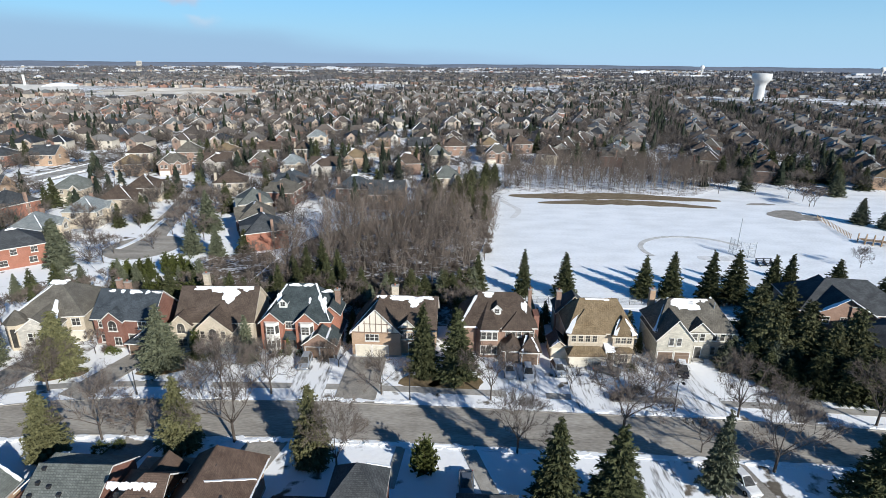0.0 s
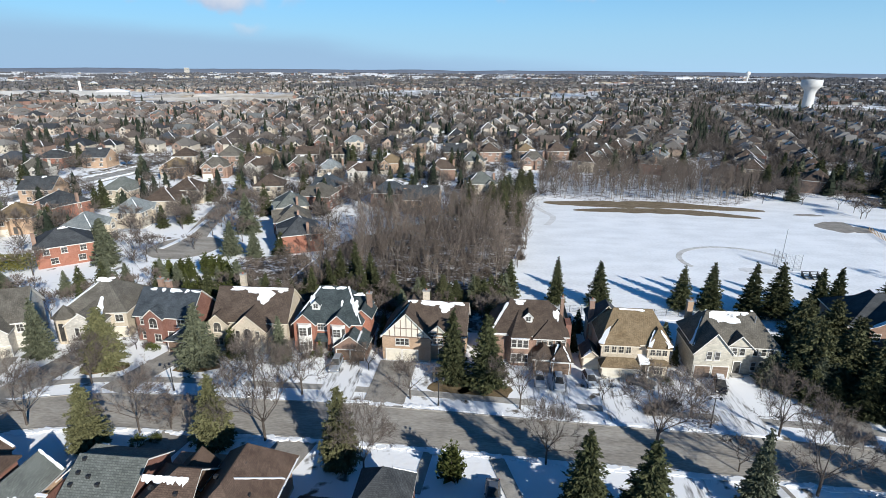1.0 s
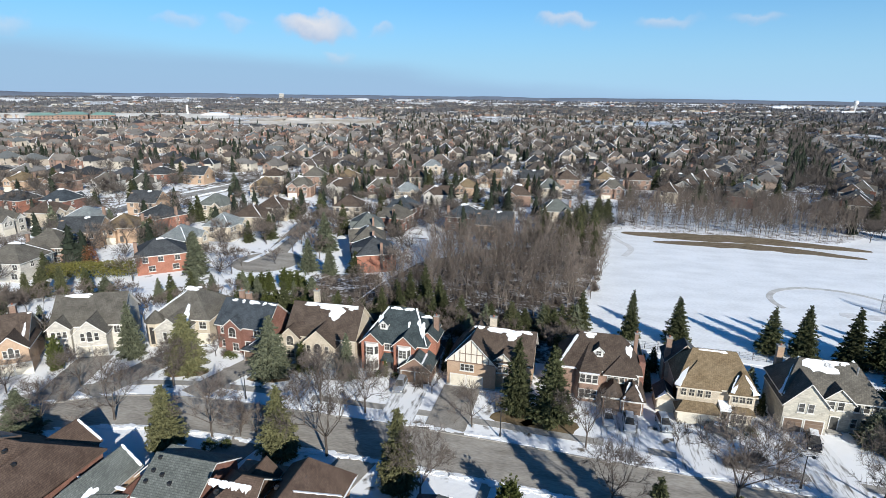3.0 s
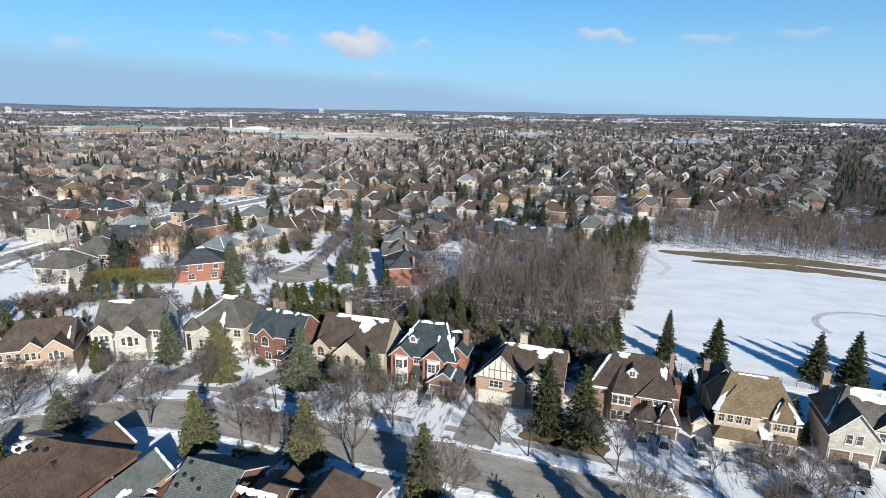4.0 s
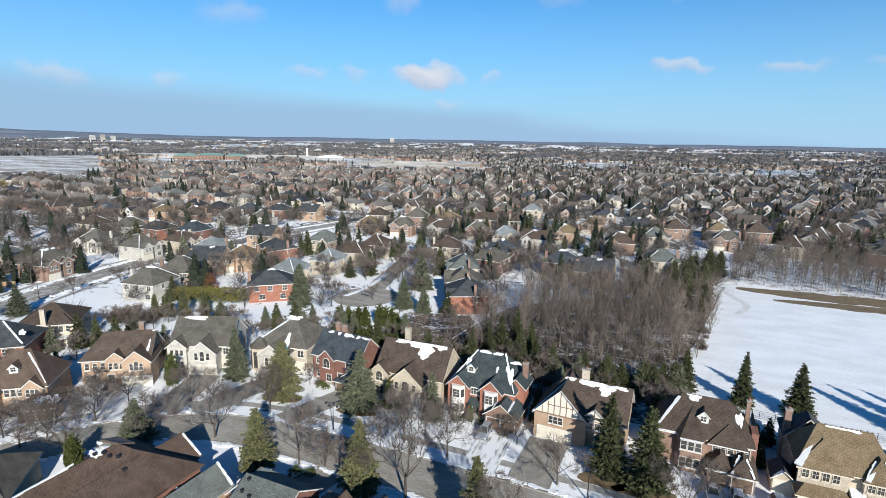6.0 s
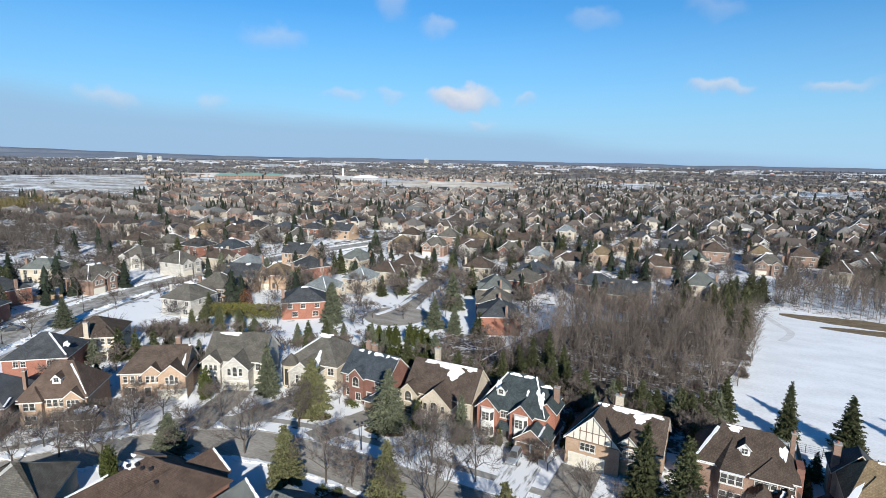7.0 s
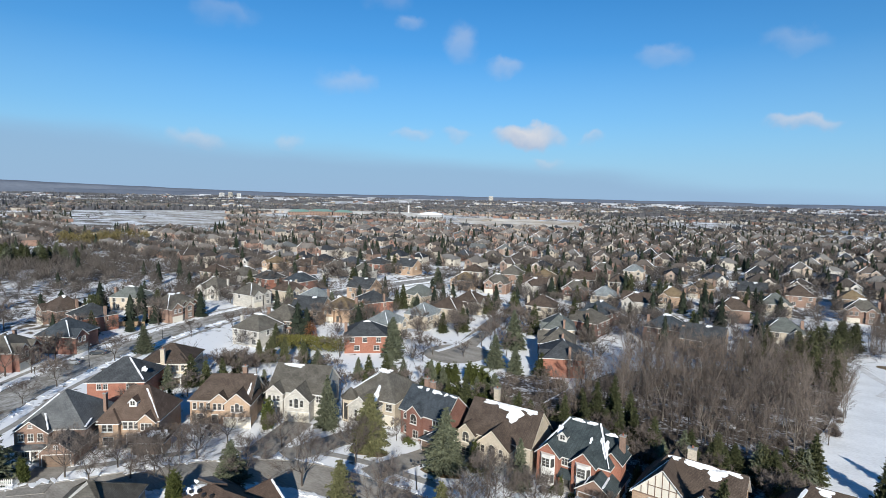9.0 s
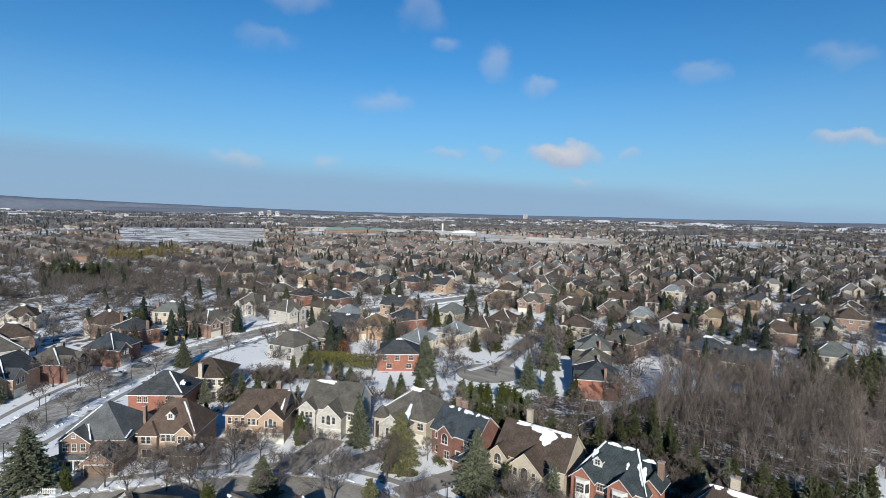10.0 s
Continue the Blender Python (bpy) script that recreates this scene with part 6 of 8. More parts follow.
    plant(maples, [(-49.6, 59.6, 11.4, 0.95), (-31.2, 59.8, 14.2, 0.95), (-15.9, 54.3, 11.5, 0.8), (4.5, 71.0, 10.6, 0.8), (-12.6, 71.8, 8.4, 1.1), (7.4, 58.9, 10.3, 0.95), (22.7, 63.4, 13.0, 1.1), (41, 68.1, 10.5, 1.0),
                   (40.2, 56.7, 13.6, 1.0), (60.1, 66.6, 11, 1.1), (-65.2, 70.7, 9, 1.1), (-29.9, 71.3, 10.5, 0.95), (-38, 72, 11.5, 0.95), (-100.8, 37.5, 9.5, 1.1), (-95, 38.8, 8.8, 1.0), (-92, 44, 8.2, 1.2), (-66.9, 59.6, 11.2, 1.15),
                   (-89.3, 54.4, 7.4, 1.35), (-82.8, 45.4, 10.2, 1.2), (-76.2, 55.6, 7.8, 1.3), (-94, 58, 6.4, 1.2), (30, 71.5, 8, 1.2)])
    plant(maples, [(127.8, 209, 8, 1.0), (130.3, 196.9, 8, 1.0), (103, 132.6, 7, 0.9), (-95.5, 50.0, 6.6, 1.2), (-97.5, 44.5, 6.2, 1.2), (-90.5, 61.5, 6.8, 1.2), (-80.5, 66.5, 8.5, 1.2), (-154.7, 42.8, 6.4, 1.1), (-150, 54.4, 7.4, 1.1), (-164.4, 54.7, 6.8, 1.0), (-133.6, 36, 6.4, 1.0), (-143.6, 45.3, 6, 1.2), (-160.5, 72.6, 8, 1.2), (-170.2, 66.1, 6.5, 1.0), (-157.8, 56.8, 6.2, 1.2),
                   (-99, 157.1, 8.5, 1.1), (-91.5, 126.6, 8.7, 1.0), (-162.5, 112, 8.2, 1.2), (-168, 100, 7, 1.1), (104, 216, 9, 1), (118, 215, 9, 1), (128, 196, 8, 1), (112, 226, 10, 1.1), (138, 222, 10, 1.1), (131, 205, 8, 0.9), ])
    plant(small_maples, [(32.3, 60.1, 5.6, 1), (-46.2, 61.9, 5.2, 1.3), (-45.6, 60.8, 4.6, 1.3), (-65, 82.2, 5, 1), (-23, 80.5, 5, 1.0), (-21, 79.6, 5.4, 1), (17.5, 74.5, 4.5, 1.0), (-41, 79, 6, 1.1), (-33, 78, 5.5, 1.0), (-98, 60.5, 6, 1.2), (-70.5, 79, 6, 1), (-90, 47, 6.5, 1.1), (-97.5, 55.5, 4.8, 1.2),
                         (-124, 60, 6, 1.1), (-121, 57.5, 5.5, 1.1), (-118, 84, 7, 1.0), (-125, 88, 7.5, 1.0), (-84, 98, 7, 1.0), (-88, 96, 6, 1.0), (-71, 100, 6.5, 1.0)])
    plant(bushes, [(26, 72.8, 2.2, 1.3), (28, 74, 2.0, 1.3), (24, 71.8, 1.8, 1.2), (25, 80, 1.6, 1), (-63.5, 83.0, 1.6, 1), (2, 80.5, 1.6, 1.2), (0, 79.5, 1.5, 1.2), (-33, 82, 1.6, 1), (-47, 81.5, 1.8, 1), (-3, 78, 1.4, 1.3), (-24, 81.3, 2, 1), (-107, 55, 2, 1.2), (-103, 58, 2, 1.2)])
    plant(greens, [(-48.3, 57.2, 1.5, 1), (-46.4, 58.2, 1.2, 1), (-62.5, 82.6, 1.3, 1), (-61.3, 82.4, 1.1, 1), (-70.3, 77.2, 1.3, 1.3), (-67.8, 78.0, 1.2, 1), (-31.9, 83.0, 1.1, 1), (-28.8, 83.2, 1.0, 1), (29, 80.5, 1.3, 1.1), (1.5, 82.4, 1.3, 1), (-1, 82.2, 1.2, 1), (-44, 81.0, 1.4, 1.2), (-98, 62.5, 1.3, 1)])
    plant(small_spruces, [(-124.8, 74.4, 8.5, 1.0), (-122.5, 77, 7, 1.0), (-120, 106.3, 6, 1.1), (-127.5, 70, 6.5, 1.0), (-118.5, 79, 7.5, 0.9), (-112, 62, 6.5, 0.9), (-108.5, 68, 7, 0.9), (-103.5, 80, 7.5, 0.9), (-82.5, 92, 8, 0.9), (-67.5, 94, 9, 0.9), (-65, 90, 6, 0.9)])
    plant(small_maples, [(-131, 74, 7, 1.1), (-127, 80.5, 7, 1.1), (-119, 70, 6.5, 1.2), (-115, 64, 6, 1.2), (-113, 58, 6, 1.2), (-109, 75, 7, 1.0), (-100, 88, 7, 1.1), (-90, 92, 7.5, 1.0), (-128, 86, 7, 1.1), (-120, 90, 6.5, 1.1)])
    plant(cedars, [(-66 + 1.9 * k, 96.8 + (k * 7 % 4) * 0.9, 5.8 + (k * 5 % 4) * 0.6, 1.35) for k in range(9)])
    for x, y, rx, ry in ((-6.2, 76.0, 3.4, 2.4), (-0.6, 74.8, 3.8, 2.6), (-50.7, 77.6, 3.6, 2.0), (-66.7, 75.6, 3.8, 2.2)):
        bed = Geo()
        blob(bed, x, y, rx, ry, 0.0, 18, 0.3, 0.05, int(-x * 3))
        setting("needle_bed", bed, GRASS, "brown bed of fallen needles under a spruce", "ground")
    plant(small_maples, [(-58, 117, 6, 1.1), (-53.5, 129, 6, 1.1), (-62, 122, 5, 1.1), (-51.5, 120, 7, 1.1)])
    plant(pines, [(-3.5, 107.2, 7.5, 0.75), (1.8, 109.5, 7.5, 0.75), (-11, 109, 7, 0.7), (3, 176, 10, 0.85), (-3, 173, 9, 0.9), (8, 172, 9, 0.8), (-9, 170, 8.5, 0.9)])
    plant(spruces, [(-34.5, 111.5, 11, 0.85), (-31.5, 113.5, 12, 0.8), (-27.5, 111, 10.5, 0.85), (-37.5, 110.5, 9, 0.9)])
    plant(spruces, [(-29.5, 109.5, 9.5, 0.9), (-25.5, 107.5, 8.5, 0.9), (-39, 105, 9, 0.9)])
    plant(olives, [(-33.5, 103.5, 5.5, 1.3)])
    plant(birches, [(-42.6, 60.7, 5.6, 1.3)])
    # dark evergreen screen beside the house darkened for shade
    rng = random.Random(8)
    for k in range(24):
        small_spruces.put(54 + k * 1.05 + rng.uniform(-0.6, 0.6), 77 - k * 0.32 + rng.uniform(-2.2, 2.2), rng.uniform(6, 9), 1.3, "dense dark evergreen in a garden screen")
    for x, y, hh in ((45.5, 82.0, 5.5), (48.2, 80.2, 6.5), (50.0, 77.6, 6), (52.2, 75.9, 5.5), (51.8, 79.4, 7), (54.8, 78.6, 7)):
        small_spruces.put(x, y, hh, 1.35, "dense dark evergreen in a garden screen")
    plant(pines, [(66, 82, 12, 0.8), (61.5, 80.5, 10, 0.8), (78, 78, 12, 0.9)])
    for x, y, hh in ((115.5, 239.6, 9), (138.6, 246, 13), (133, 249, 12), (142, 250, 13), (146, 243, 12), (150, 236, 11), (156, 248, 12), (160, 232, 10), (126, 246, 9), (165, 240, 12), (176, 262, 12), (121, 252, 10), (155, 222, 9), (168, 226, 10)):
        small_spruces.put(x, y, hh, 1.15, "dark spruce beyond the snowy park")
    # trees round the cul-de-sac and the streets behind it
    for x, y, hh in ((-90.0, 167.3, 9), (-91.5, 175.2, 8), (-87.8, 160.4, 7), (-89.9, 180.5, 9), (-96.5, 186.9, 9), (-99.8, 133.8, 7), (-107.4, 147.0, 7), (-101.1, 159.8, 9), (-93.2, 133.9, 6), (-84.7, 138.1, 5), (-90.5, 212.1, 8), (-94.3, 204.2, 8), (-90.8, 224.6, 8), (-91.2, 245.9, 7), (-105.6, 192.8, 9), (-117.3, 162.3, 7), (-143.4, 163.3, 7)):
        small_maples.put(x, y, hh, 1.25, "leafless tree beside the cul-de-sac")
    for x, y, hh in ((-76.2, 155.1, 12), (-79.8, 176.6, 9), (-86.4, 192.0, 8), (-101.4, 163.7, 9), (-134.3, 143.3, 9), (-139.2, 151.4, 8), (-108.3, 194.3, 9), (-100.2, 201.2, 10), (-84.8, 105.6, 6), (-92.2, 110.8, 6), (-95.1, 107.1, 6), (-144.1, 288.8, 9), (-140.7, 290.6, 9), (-135.1, 287.9, 10), (-132.5, 291.6, 9), (-127.5, 289.9, 9), (-123.0, 289.0, 10), (-120.7, 293.6, 9), (-115.1, 287.8, 9), (-139.4, 254.5, 9), (-166.1, 240.1, 10), (-60.5, 278.5, 10), (-58.3, 284.1, 9)):
        small_spruces.put(x, y, hh, 1.1, "dense green spruce between gardens")
    # tangle of garden trees behind the houses
    rng = random.Random(40)
    for k in range(60):
        x, y = rng.uniform(-62, 4), rng.uniform(96.5, 110)
        if rng.random() < 0.42:
            small_spruces.put(x, y, rng.uniform(4, 8), rng.uniform(0.9, 1.3), "green spruce in a back garden")
        else:
            small_maples.put(x, y, rng.uniform(5, 8.5), rng.uniform(0.9, 1.2), "leafless tree in a back garden")
    for k in range(34):
        x, y = rng.uniform(-130, -62), rng.uniform(92, 112)
        if x < -85 and y > 100 or math.hypot(x + 98, y - 72) < 17:
            continue
        small_maples.put(x, y, rng.uniform(4.5, 7.5), rng.uniform(0.9, 1.2), "leafless tree in a back garden")
    for x, y in ((-84, 158), (-82, 166), (-86, 151), (-80, 173), (-78, 181), (-83, 176), (-76, 160), (-79, 152), (-74, 146), (-108, 148), (-107, 166), (-90, 178), (-88, 186)):
        small_maples.put(x + rng.uniform(-1, 1), y + rng.uniform(-1, 1), rng.uniform(6, 9), 1.1, "leafless tree beside the cul-de-sac")
    for k in range(26):
        x, y = rng.uniform(-132, -72), rng.uniform(86, 106)
        if near_line(x, y, [(-150, 96), (-125, 104), (-100, 116)]) < 4 or math.hypot(x + 94, y - 78) < 13 or math.hypot(x + 76, y - 89) < 10:
            continue
        if k % 2:
            small_spruces.put(x, y, rng.uniform(4, 7.5), 1.0, "green spruce in a back garden")
        else:
            small_maples.put(x, y, rng.uniform(5, 8), 1.1, "leafless tree in a back garden")
    for k in range(46):
        t = rng.random()
        bushes.put(-48 + 50 * t + rng.uniform(-1, 1), 110 + rng.uniform(-2, 4), rng.uniform(2.2, 4), rng.uniform(0.8, 1.1), "tangled brush at the wood's edge")
    brush = []
    while len(brush) < 150:
        x, y = rng.uniform(-62, 9), rng.uniform(96, 178)
        if inside(x, y, WOOD) or y < 110 and x < 3:
            brush.append((x, y, rng.uniform(1.2, 2.6), rng.uniform(0.8, 1.2)))
    joined(bushes, "undergrowth", "tangled leafless undergrowth in wood and gardens", "brush", brush)
    # wood beside the park
    rng = random.Random(14)
    made = []
    while len(made) < 205:
        x, y = rng.uniform(-52, 14), rng.uniform(106, 192)
        if inside(x, y, WOOD) and all((x - a) ** 2 + (y - b) ** 2 > 6 for a, b in made):
            made.append((x, y))
            low = 0.68 if x < -37 and y < 150 else 0.78 if y < 116 or x > 3 else 1.12 if y > 124 and x < -5 else 1
            wood_trees.put(x, y, rng.uniform(9.5, 15.5) * low, rng.uniform(0.8, 1.15))
    made, spots = [], []
    while len(made) < 340:
        x, y = rng.uniform(14, 116), rng.uniform(200, 270)
        if inside(x, y, WOOD2) and all((x - a) ** 2 + (y - b) ** 2 > 2.6 for a, b in made):
            made.append((x, y))
            spots.append((x, y, rng.uniform(9, 13), rng.uniform(0.65, 0.95)))
    joined(slim_trees, "far_wood", "band of slender leafless trees above the snowy field", "wood", spots)
    plant(small_spruces, [(15, 90, 4, 0.9), (14.6, 94.5, 5, 1), (-20.8, 92, 5, 0.9), (31.6, 92, 6, 1), (-20.6, 88, 4, 0.8), (-36, 91, 5, 0.9), (-53, 90, 6, 0.9), (0.4, 90, 6, 1), (-0.6, 94, 7, 1), (32.2, 87, 4, 0.8), (16.8, 98, 5, 1)])
    # clipped hedge by the red house
    root = tagged(new("hedge"), "long clipped yellow-green cedar hedge", "hedge")
    vs = []
    nr = np.random.RandomState(3)
    n = 5200
    t = nr.uniform(0, 1, n)
    p = np.stack([-133 + 18 * t + nr.uniform(-1.1, 1.1, n), 108.6 + 8.2 * t + nr.uniform(-1.7, 1.7, n), np.abs(nr.uniform(0.05, 1.0, n)) ** 0.6 * 4.9], 1)
    d = nr.normal(0, 1, (n, 3)) + [0, -0.3, 0.5]
    d /= np.linalg.norm(d, axis=1, keepdims=True)
    part("foliage", tri_mesh("foliage", blades(p, d, np.full(n, 0.5), np.full(n, 0.32), nr), HEDGE), None, root)
    a, b = shrub(5, 2.2, 2.2, 6.0, RUST, 1100, 0.35)
    for x, y, k in ((-136.1, 123.6, 1.0), (-115.5, 61.5, 0.85), (-117.5, 59.0, 0.5), (-122.0, 55.0, 0.4)):
        t = tagged(new("oak_tree"), "small oak holding rusty brown leaves", "tree", "small oaks")
        t.matrix_basis = pose(x, y, 0, 0, 0, x * 7) @ Matrix.Diagonal((k, k, k, 1))
        part("trunk", a, None, t); part("foliage", b, None, t)
    rng = random.Random(77)
    for k in range(10):
        bushes.put(-135 + k * 1.05 + rng.uniform(-0.4, 0.4), 89.3 + k * 0.5, rng.uniform(3.6, 4.6), 0.75, "tall brown deciduous hedge plant")


planting()


# ---------------- vehicles and street things ----------------
def build_car(x, y, rot, colour, label, suv=False, snowy=False):
    root = tagged(new("car"), label, "car", "parked cars")
    root.matrix_basis = pose(x, y, 0.09, 0, 0, rot)
    L, W, hb, ht = 4.6, 1.84, 0.96, 1.66 if suv else 1.44
    m = paint("car_paint", colour)
    # body lofted from nose to tail: y, half width, top, bottom
    body = [(-2.3, 0.62, 0.6, 0.36), (-2.22, 0.78, 0.74, 0.26), (-1.95, 0.88, 0.84, 0.22), (-1.05, 0.92, hb, 0.22), (0.9, 0.92, hb + 0.02, 0.22), (1.95, 0.89, hb + 0.02, 0.24), (2.24, 0.82, 0.9, 0.3), (2.3, 0.7, 0.62, 0.4)]
    g = Geo()
    for y0, w, top, low in body:
        g.v.extend([(-w * 0.94, y0, low), (-w, y0, low + 0.2), (-w, y0, top - 0.16), (-w * 0.86, y0, top), (w * 0.86, y0, top), (w, y0, top - 0.16), (w, y0, low + 0.2), (w * 0.94, y0, low)])
    n = len(body)
    g.f = [(8 * i + k, 8 * i + (k + 1) % 8, 8 * i + 8 + (k + 1) % 8, 8 * i + 8 + k) for i in range(n - 1) for k in range(8)] + [tuple(range(7, -1, -1)), tuple(range(8 * n - 8, 8 * n))]
    part("body", g, m, root)
    f, b = (-0.35, 2.0) if suv else (-0.3, 1.35)
    lo = [(-0.82, f - 0.75, hb - 0.02), (0.82, f - 0.75, hb - 0.02), (0.82, b + (0.2 if suv else 0.6), hb - 0.02), (-0.82, b + (0.2 if suv else 0.6), hb - 0.02)]
    hi = [(-0.58, f + 0.3, ht), (0.58, f + 0.3, ht), (0.58, b - 0.25, ht), (-0.58, b - 0.25, ht)]
    part("cabin", Geo().add(lo + hi, [(4, 5, 6, 7), (0, 1, 5, 4), (1, 2, 6, 5), (2, 3, 7, 6), (3, 0, 4, 7)]), m, root)
    c = [Vector(p) for p in lo + hi]
    for q, nm in (((0, 1, 5, 4), "windscreen"), ((1, 2, 6, 5), "side_window"), ((2, 3, 7, 6), "rear_window"), ((3, 0, 4, 7), "side_window")):
        p = [c[i] for i in q]
        mid = sum(p, Vector()) / 4
        nrm = (p[1] - p[0]).cross(p[3] - p[0]).normalized()
        part(nm, Geo().add([tuple(mid + (v - mid) * 0.9 + nrm * 0.012) for v in p], [(0, 1, 2, 3)]), GLASS, root)
    part("roof_panel", Geo().extrude([(-0.55, f + 0.36, ht + 0.004), (0.55, f + 0.36, ht + 0.004), (0.55, b - 0.3, ht + 0.004), (-0.55, b - 0.3, ht + 0.004)], (0, 0, 0.08 if snowy else 0.03)), ROOFSNOW if snowy else m, root, "snow-covered roof" if snowy else "")
    for sx in (-1, 1):
        part("mirror", Geo().box(sx * 0.98 - 0.1, sx * 0.98 + 0.1, f - 0.45, f - 0.33, hb, hb + 0.14), m, root)
        for u in (-1.4, 1.4):
            w = part("wheel", Geo().tube((sx * (W / 2 - 0.2), u, 0.33), (sx * (W / 2 + 0.02), u, 0.33), 0.33, 0.33, 14), RUBBER, root)
            part("rim", Geo().tube((sx * (W / 2), u, 0.33), (sx * (W / 2 + 0.035), u, 0.33), 0.2, 0.19, 10), GALV, w)
        part("headlight", Geo().box(sx * 0.72 - 0.16, sx * 0.72 + 0.16, -L / 2 + 0.02, -L / 2 + 0.22, 0.56, 0.7), LAMPGLASS, root)
        part("tail_light", Geo().box(sx * 0.74 - 0.13, sx * 0.74 + 0.13, L / 2 - 0.2, L / 2 - 0.03, 0.66, 0.84), TAIL, root)


TAIL = mat("red_lamp_lens", (0.3, 0.02, 0.015), (0.4, 0.03, 0.02), 4, 9, 0.2, 0)
for row in ((-26.8, 79.9, 3, (0.28, 0.31, 0.35), "silver-blue van parked on snowy driveway", True, False), (8.0, 78.7, 2, (0.5, 0.5, 0.5), "snow-dusted silver sedan parked by garage", False, True), (11.1, 78.0, -2, (0.5, 0.52, 0.55), "silver SUV parked by the garage", True, False),
            (16.4, 79.3, 8, (0.42, 0.46, 0.5), "silver SUV parked beside the tan house", True, False), (37.3, 79.9, -14, (0.012, 0.012, 0.014), "black SUV with snow on its roof", True, True), (34.9, 53.9, 12, (0.75, 0.75, 0.75), "white SUV parked on snowy driveway", True, False),
            (24.6, 79.6, 70, (0.1, 0.1, 0.1), "dark hatchback half hidden by shrubs", False, True), (-97.3, 62.2, 20, (0.7, 0.7, 0.7), "white car parked before a garage", False, False), (-166.5, 64.0, -38, (0.3, 0.32, 0.34), "grey car parked at the avenue's kerb", False, True),
            (-170.5, 72.5, -38, (0.05, 0.06, 0.07), "dark car parked at the avenue's kerb", False, False), (-52.2, 52.5, 10, (0.04, 0.04, 0.05), "dark car in shade beside a house", False, False), (0.5, 52.3, 0, (0.1, 0.12, 0.15), "dark car on shaded driveway", False, False)):
    build_car(*row)


def street_lamp(x, y, rot, h, twin):
    root = tagged(new("street_lamp"), "black post lamp with twin heads" if twin else "slim grey street lamp with one arm", "street lamp", "street lamps")
    root.matrix_basis = pose(x, y, 0, 0, 0, rot)
    part("pole", Geo().tube((0, 0, 0), (0, 0, h), 0.1, 0.06, 8), METAL, root)
    part("base", Geo().tube((0, 0, 0), (0, 0, 0.6), 0.17, 0.14, 8), METAL, root)
    for s in ((-1, 1) if twin else (1,)):
        arm = part("arm", Geo().tube((0, 0, h - 0.1), (s * 0.75, 0, h + 0.1), 0.045, 0.04, 6), METAL, root)
        part("lamp_head", Geo().tube((s * 0.75, 0, h + 0.12), (s * 0.75, 0, h - 0.2), 0.12, 0.24, 10), METAL, arm)
        part("lens", Geo().tube((s * 0.75, 0, h - 0.2), (s * 0.75, 0, h - 0.3), 0.2, 0.14, 10), LAMPGLASS, arm)


for row in ((-50.6, 70.0, 15, 4.6, True), (-8.0, 70.3, 0, 5.0, True), (32, 69.2, 0, 5.0, True), (-141.5, 40.5, 40, 6.5, False), (-160.5, 66, 30, 6.5, False), (-173, 93, 30, 6.5, False), (-117.8, 27.5, 40, 6.5, False)):
    street_lamp(*row)


def picket_fence():
    root = tagged(new("picket_fence"), "white picket fence round the corner garden", "fence")
    pts = [(-113.5, 24.0), (-108, 28.2), (-104.5, 31.5)]
    for (x0, y0), (x1, y1) in zip(pts, pts[1:]):
        n = int(math.hypot(x1 - x0, y1 - y0) / 0.28)
        a = math.degrees(math.atan2(y1 - y0, x1 - x0))
        for k in range(n):
            t = k / n
            part("picket", PICKET, None, root, "", pose(x0 + (x1 - x0) * t, y0 + (y1 - y0) * t, 0, 0, 0, a))
        for z in (0.35, 0.95):
            part("rail", Geo().tube((x0, y0, z), (x1, y1, z), 0.05, 0.05, 4), WHITE, root)


PICKET = Geo().extrude([(-0.07, 0, 0), (0.07, 0, 0), (0.07, 0, 1.15), (0, 0, 1.3), (-0.07, 0, 1.15)], (0, 0.03, 0)).mesh("picket", WHITE)
picket_fence()


def board_fence(pts, label, h=1.8):
    root = tagged(new("board_fence"), label, "fence")
    for (x0, y0), (x1, y1) in zip(pts, pts[1:]):
        a = math.degrees(math.atan2(y1 - y0, x1 - x0))
        n = max(1, round(math.hypot(x1 - x0, y1 - y0) / 2.4))
        for k in range(n):
            t = k / n
            w = math.hypot(x1 - x0, y1 - y0) / n
            face = [(w * (j + s) / 14, -0.03 if q else -0.005) for j in range(14) for s, q in ((0.0, 0), (0.06, 1), (0.94, 1))]
            g = Geo().extrude([(u, v, h) for u, v in face + [(w, -0.005), (w, 0.02), (0, 0.02)]], (0, 0, 0.06 - h))
            part("panel", g, WOODFENCE, root, "", pose(x0 + (x1 - x0) * t, y0 + (y1 - y0) * t, 0, 0, 0, a))
            part("post", Geo().box(-0.06, 0.06, -0.06, 0.06, 0, h + 0.1), WOODFENCE, root, "", pose(x0 + (x1 - x0) * t, y0 + (y1 - y0) * t, 0, 0, 0, a))


board_fence([(-205, 88), (-193, 97.5)], "weathered brown board fence beside the avenue")
board_fence([(15.2, 95), (15.2, 107)], "weathered board fence between back gardens")
board_fence([(-20.4, 95), (-20.4, 107)], "weathered board fence between back gardens")
board_fence([(-37, 96), (-37, 107)], "weathered board fence between back gardens")
board_fence([(32.4, 95), (32.4, 107)], "weathered board fence between back gardens")


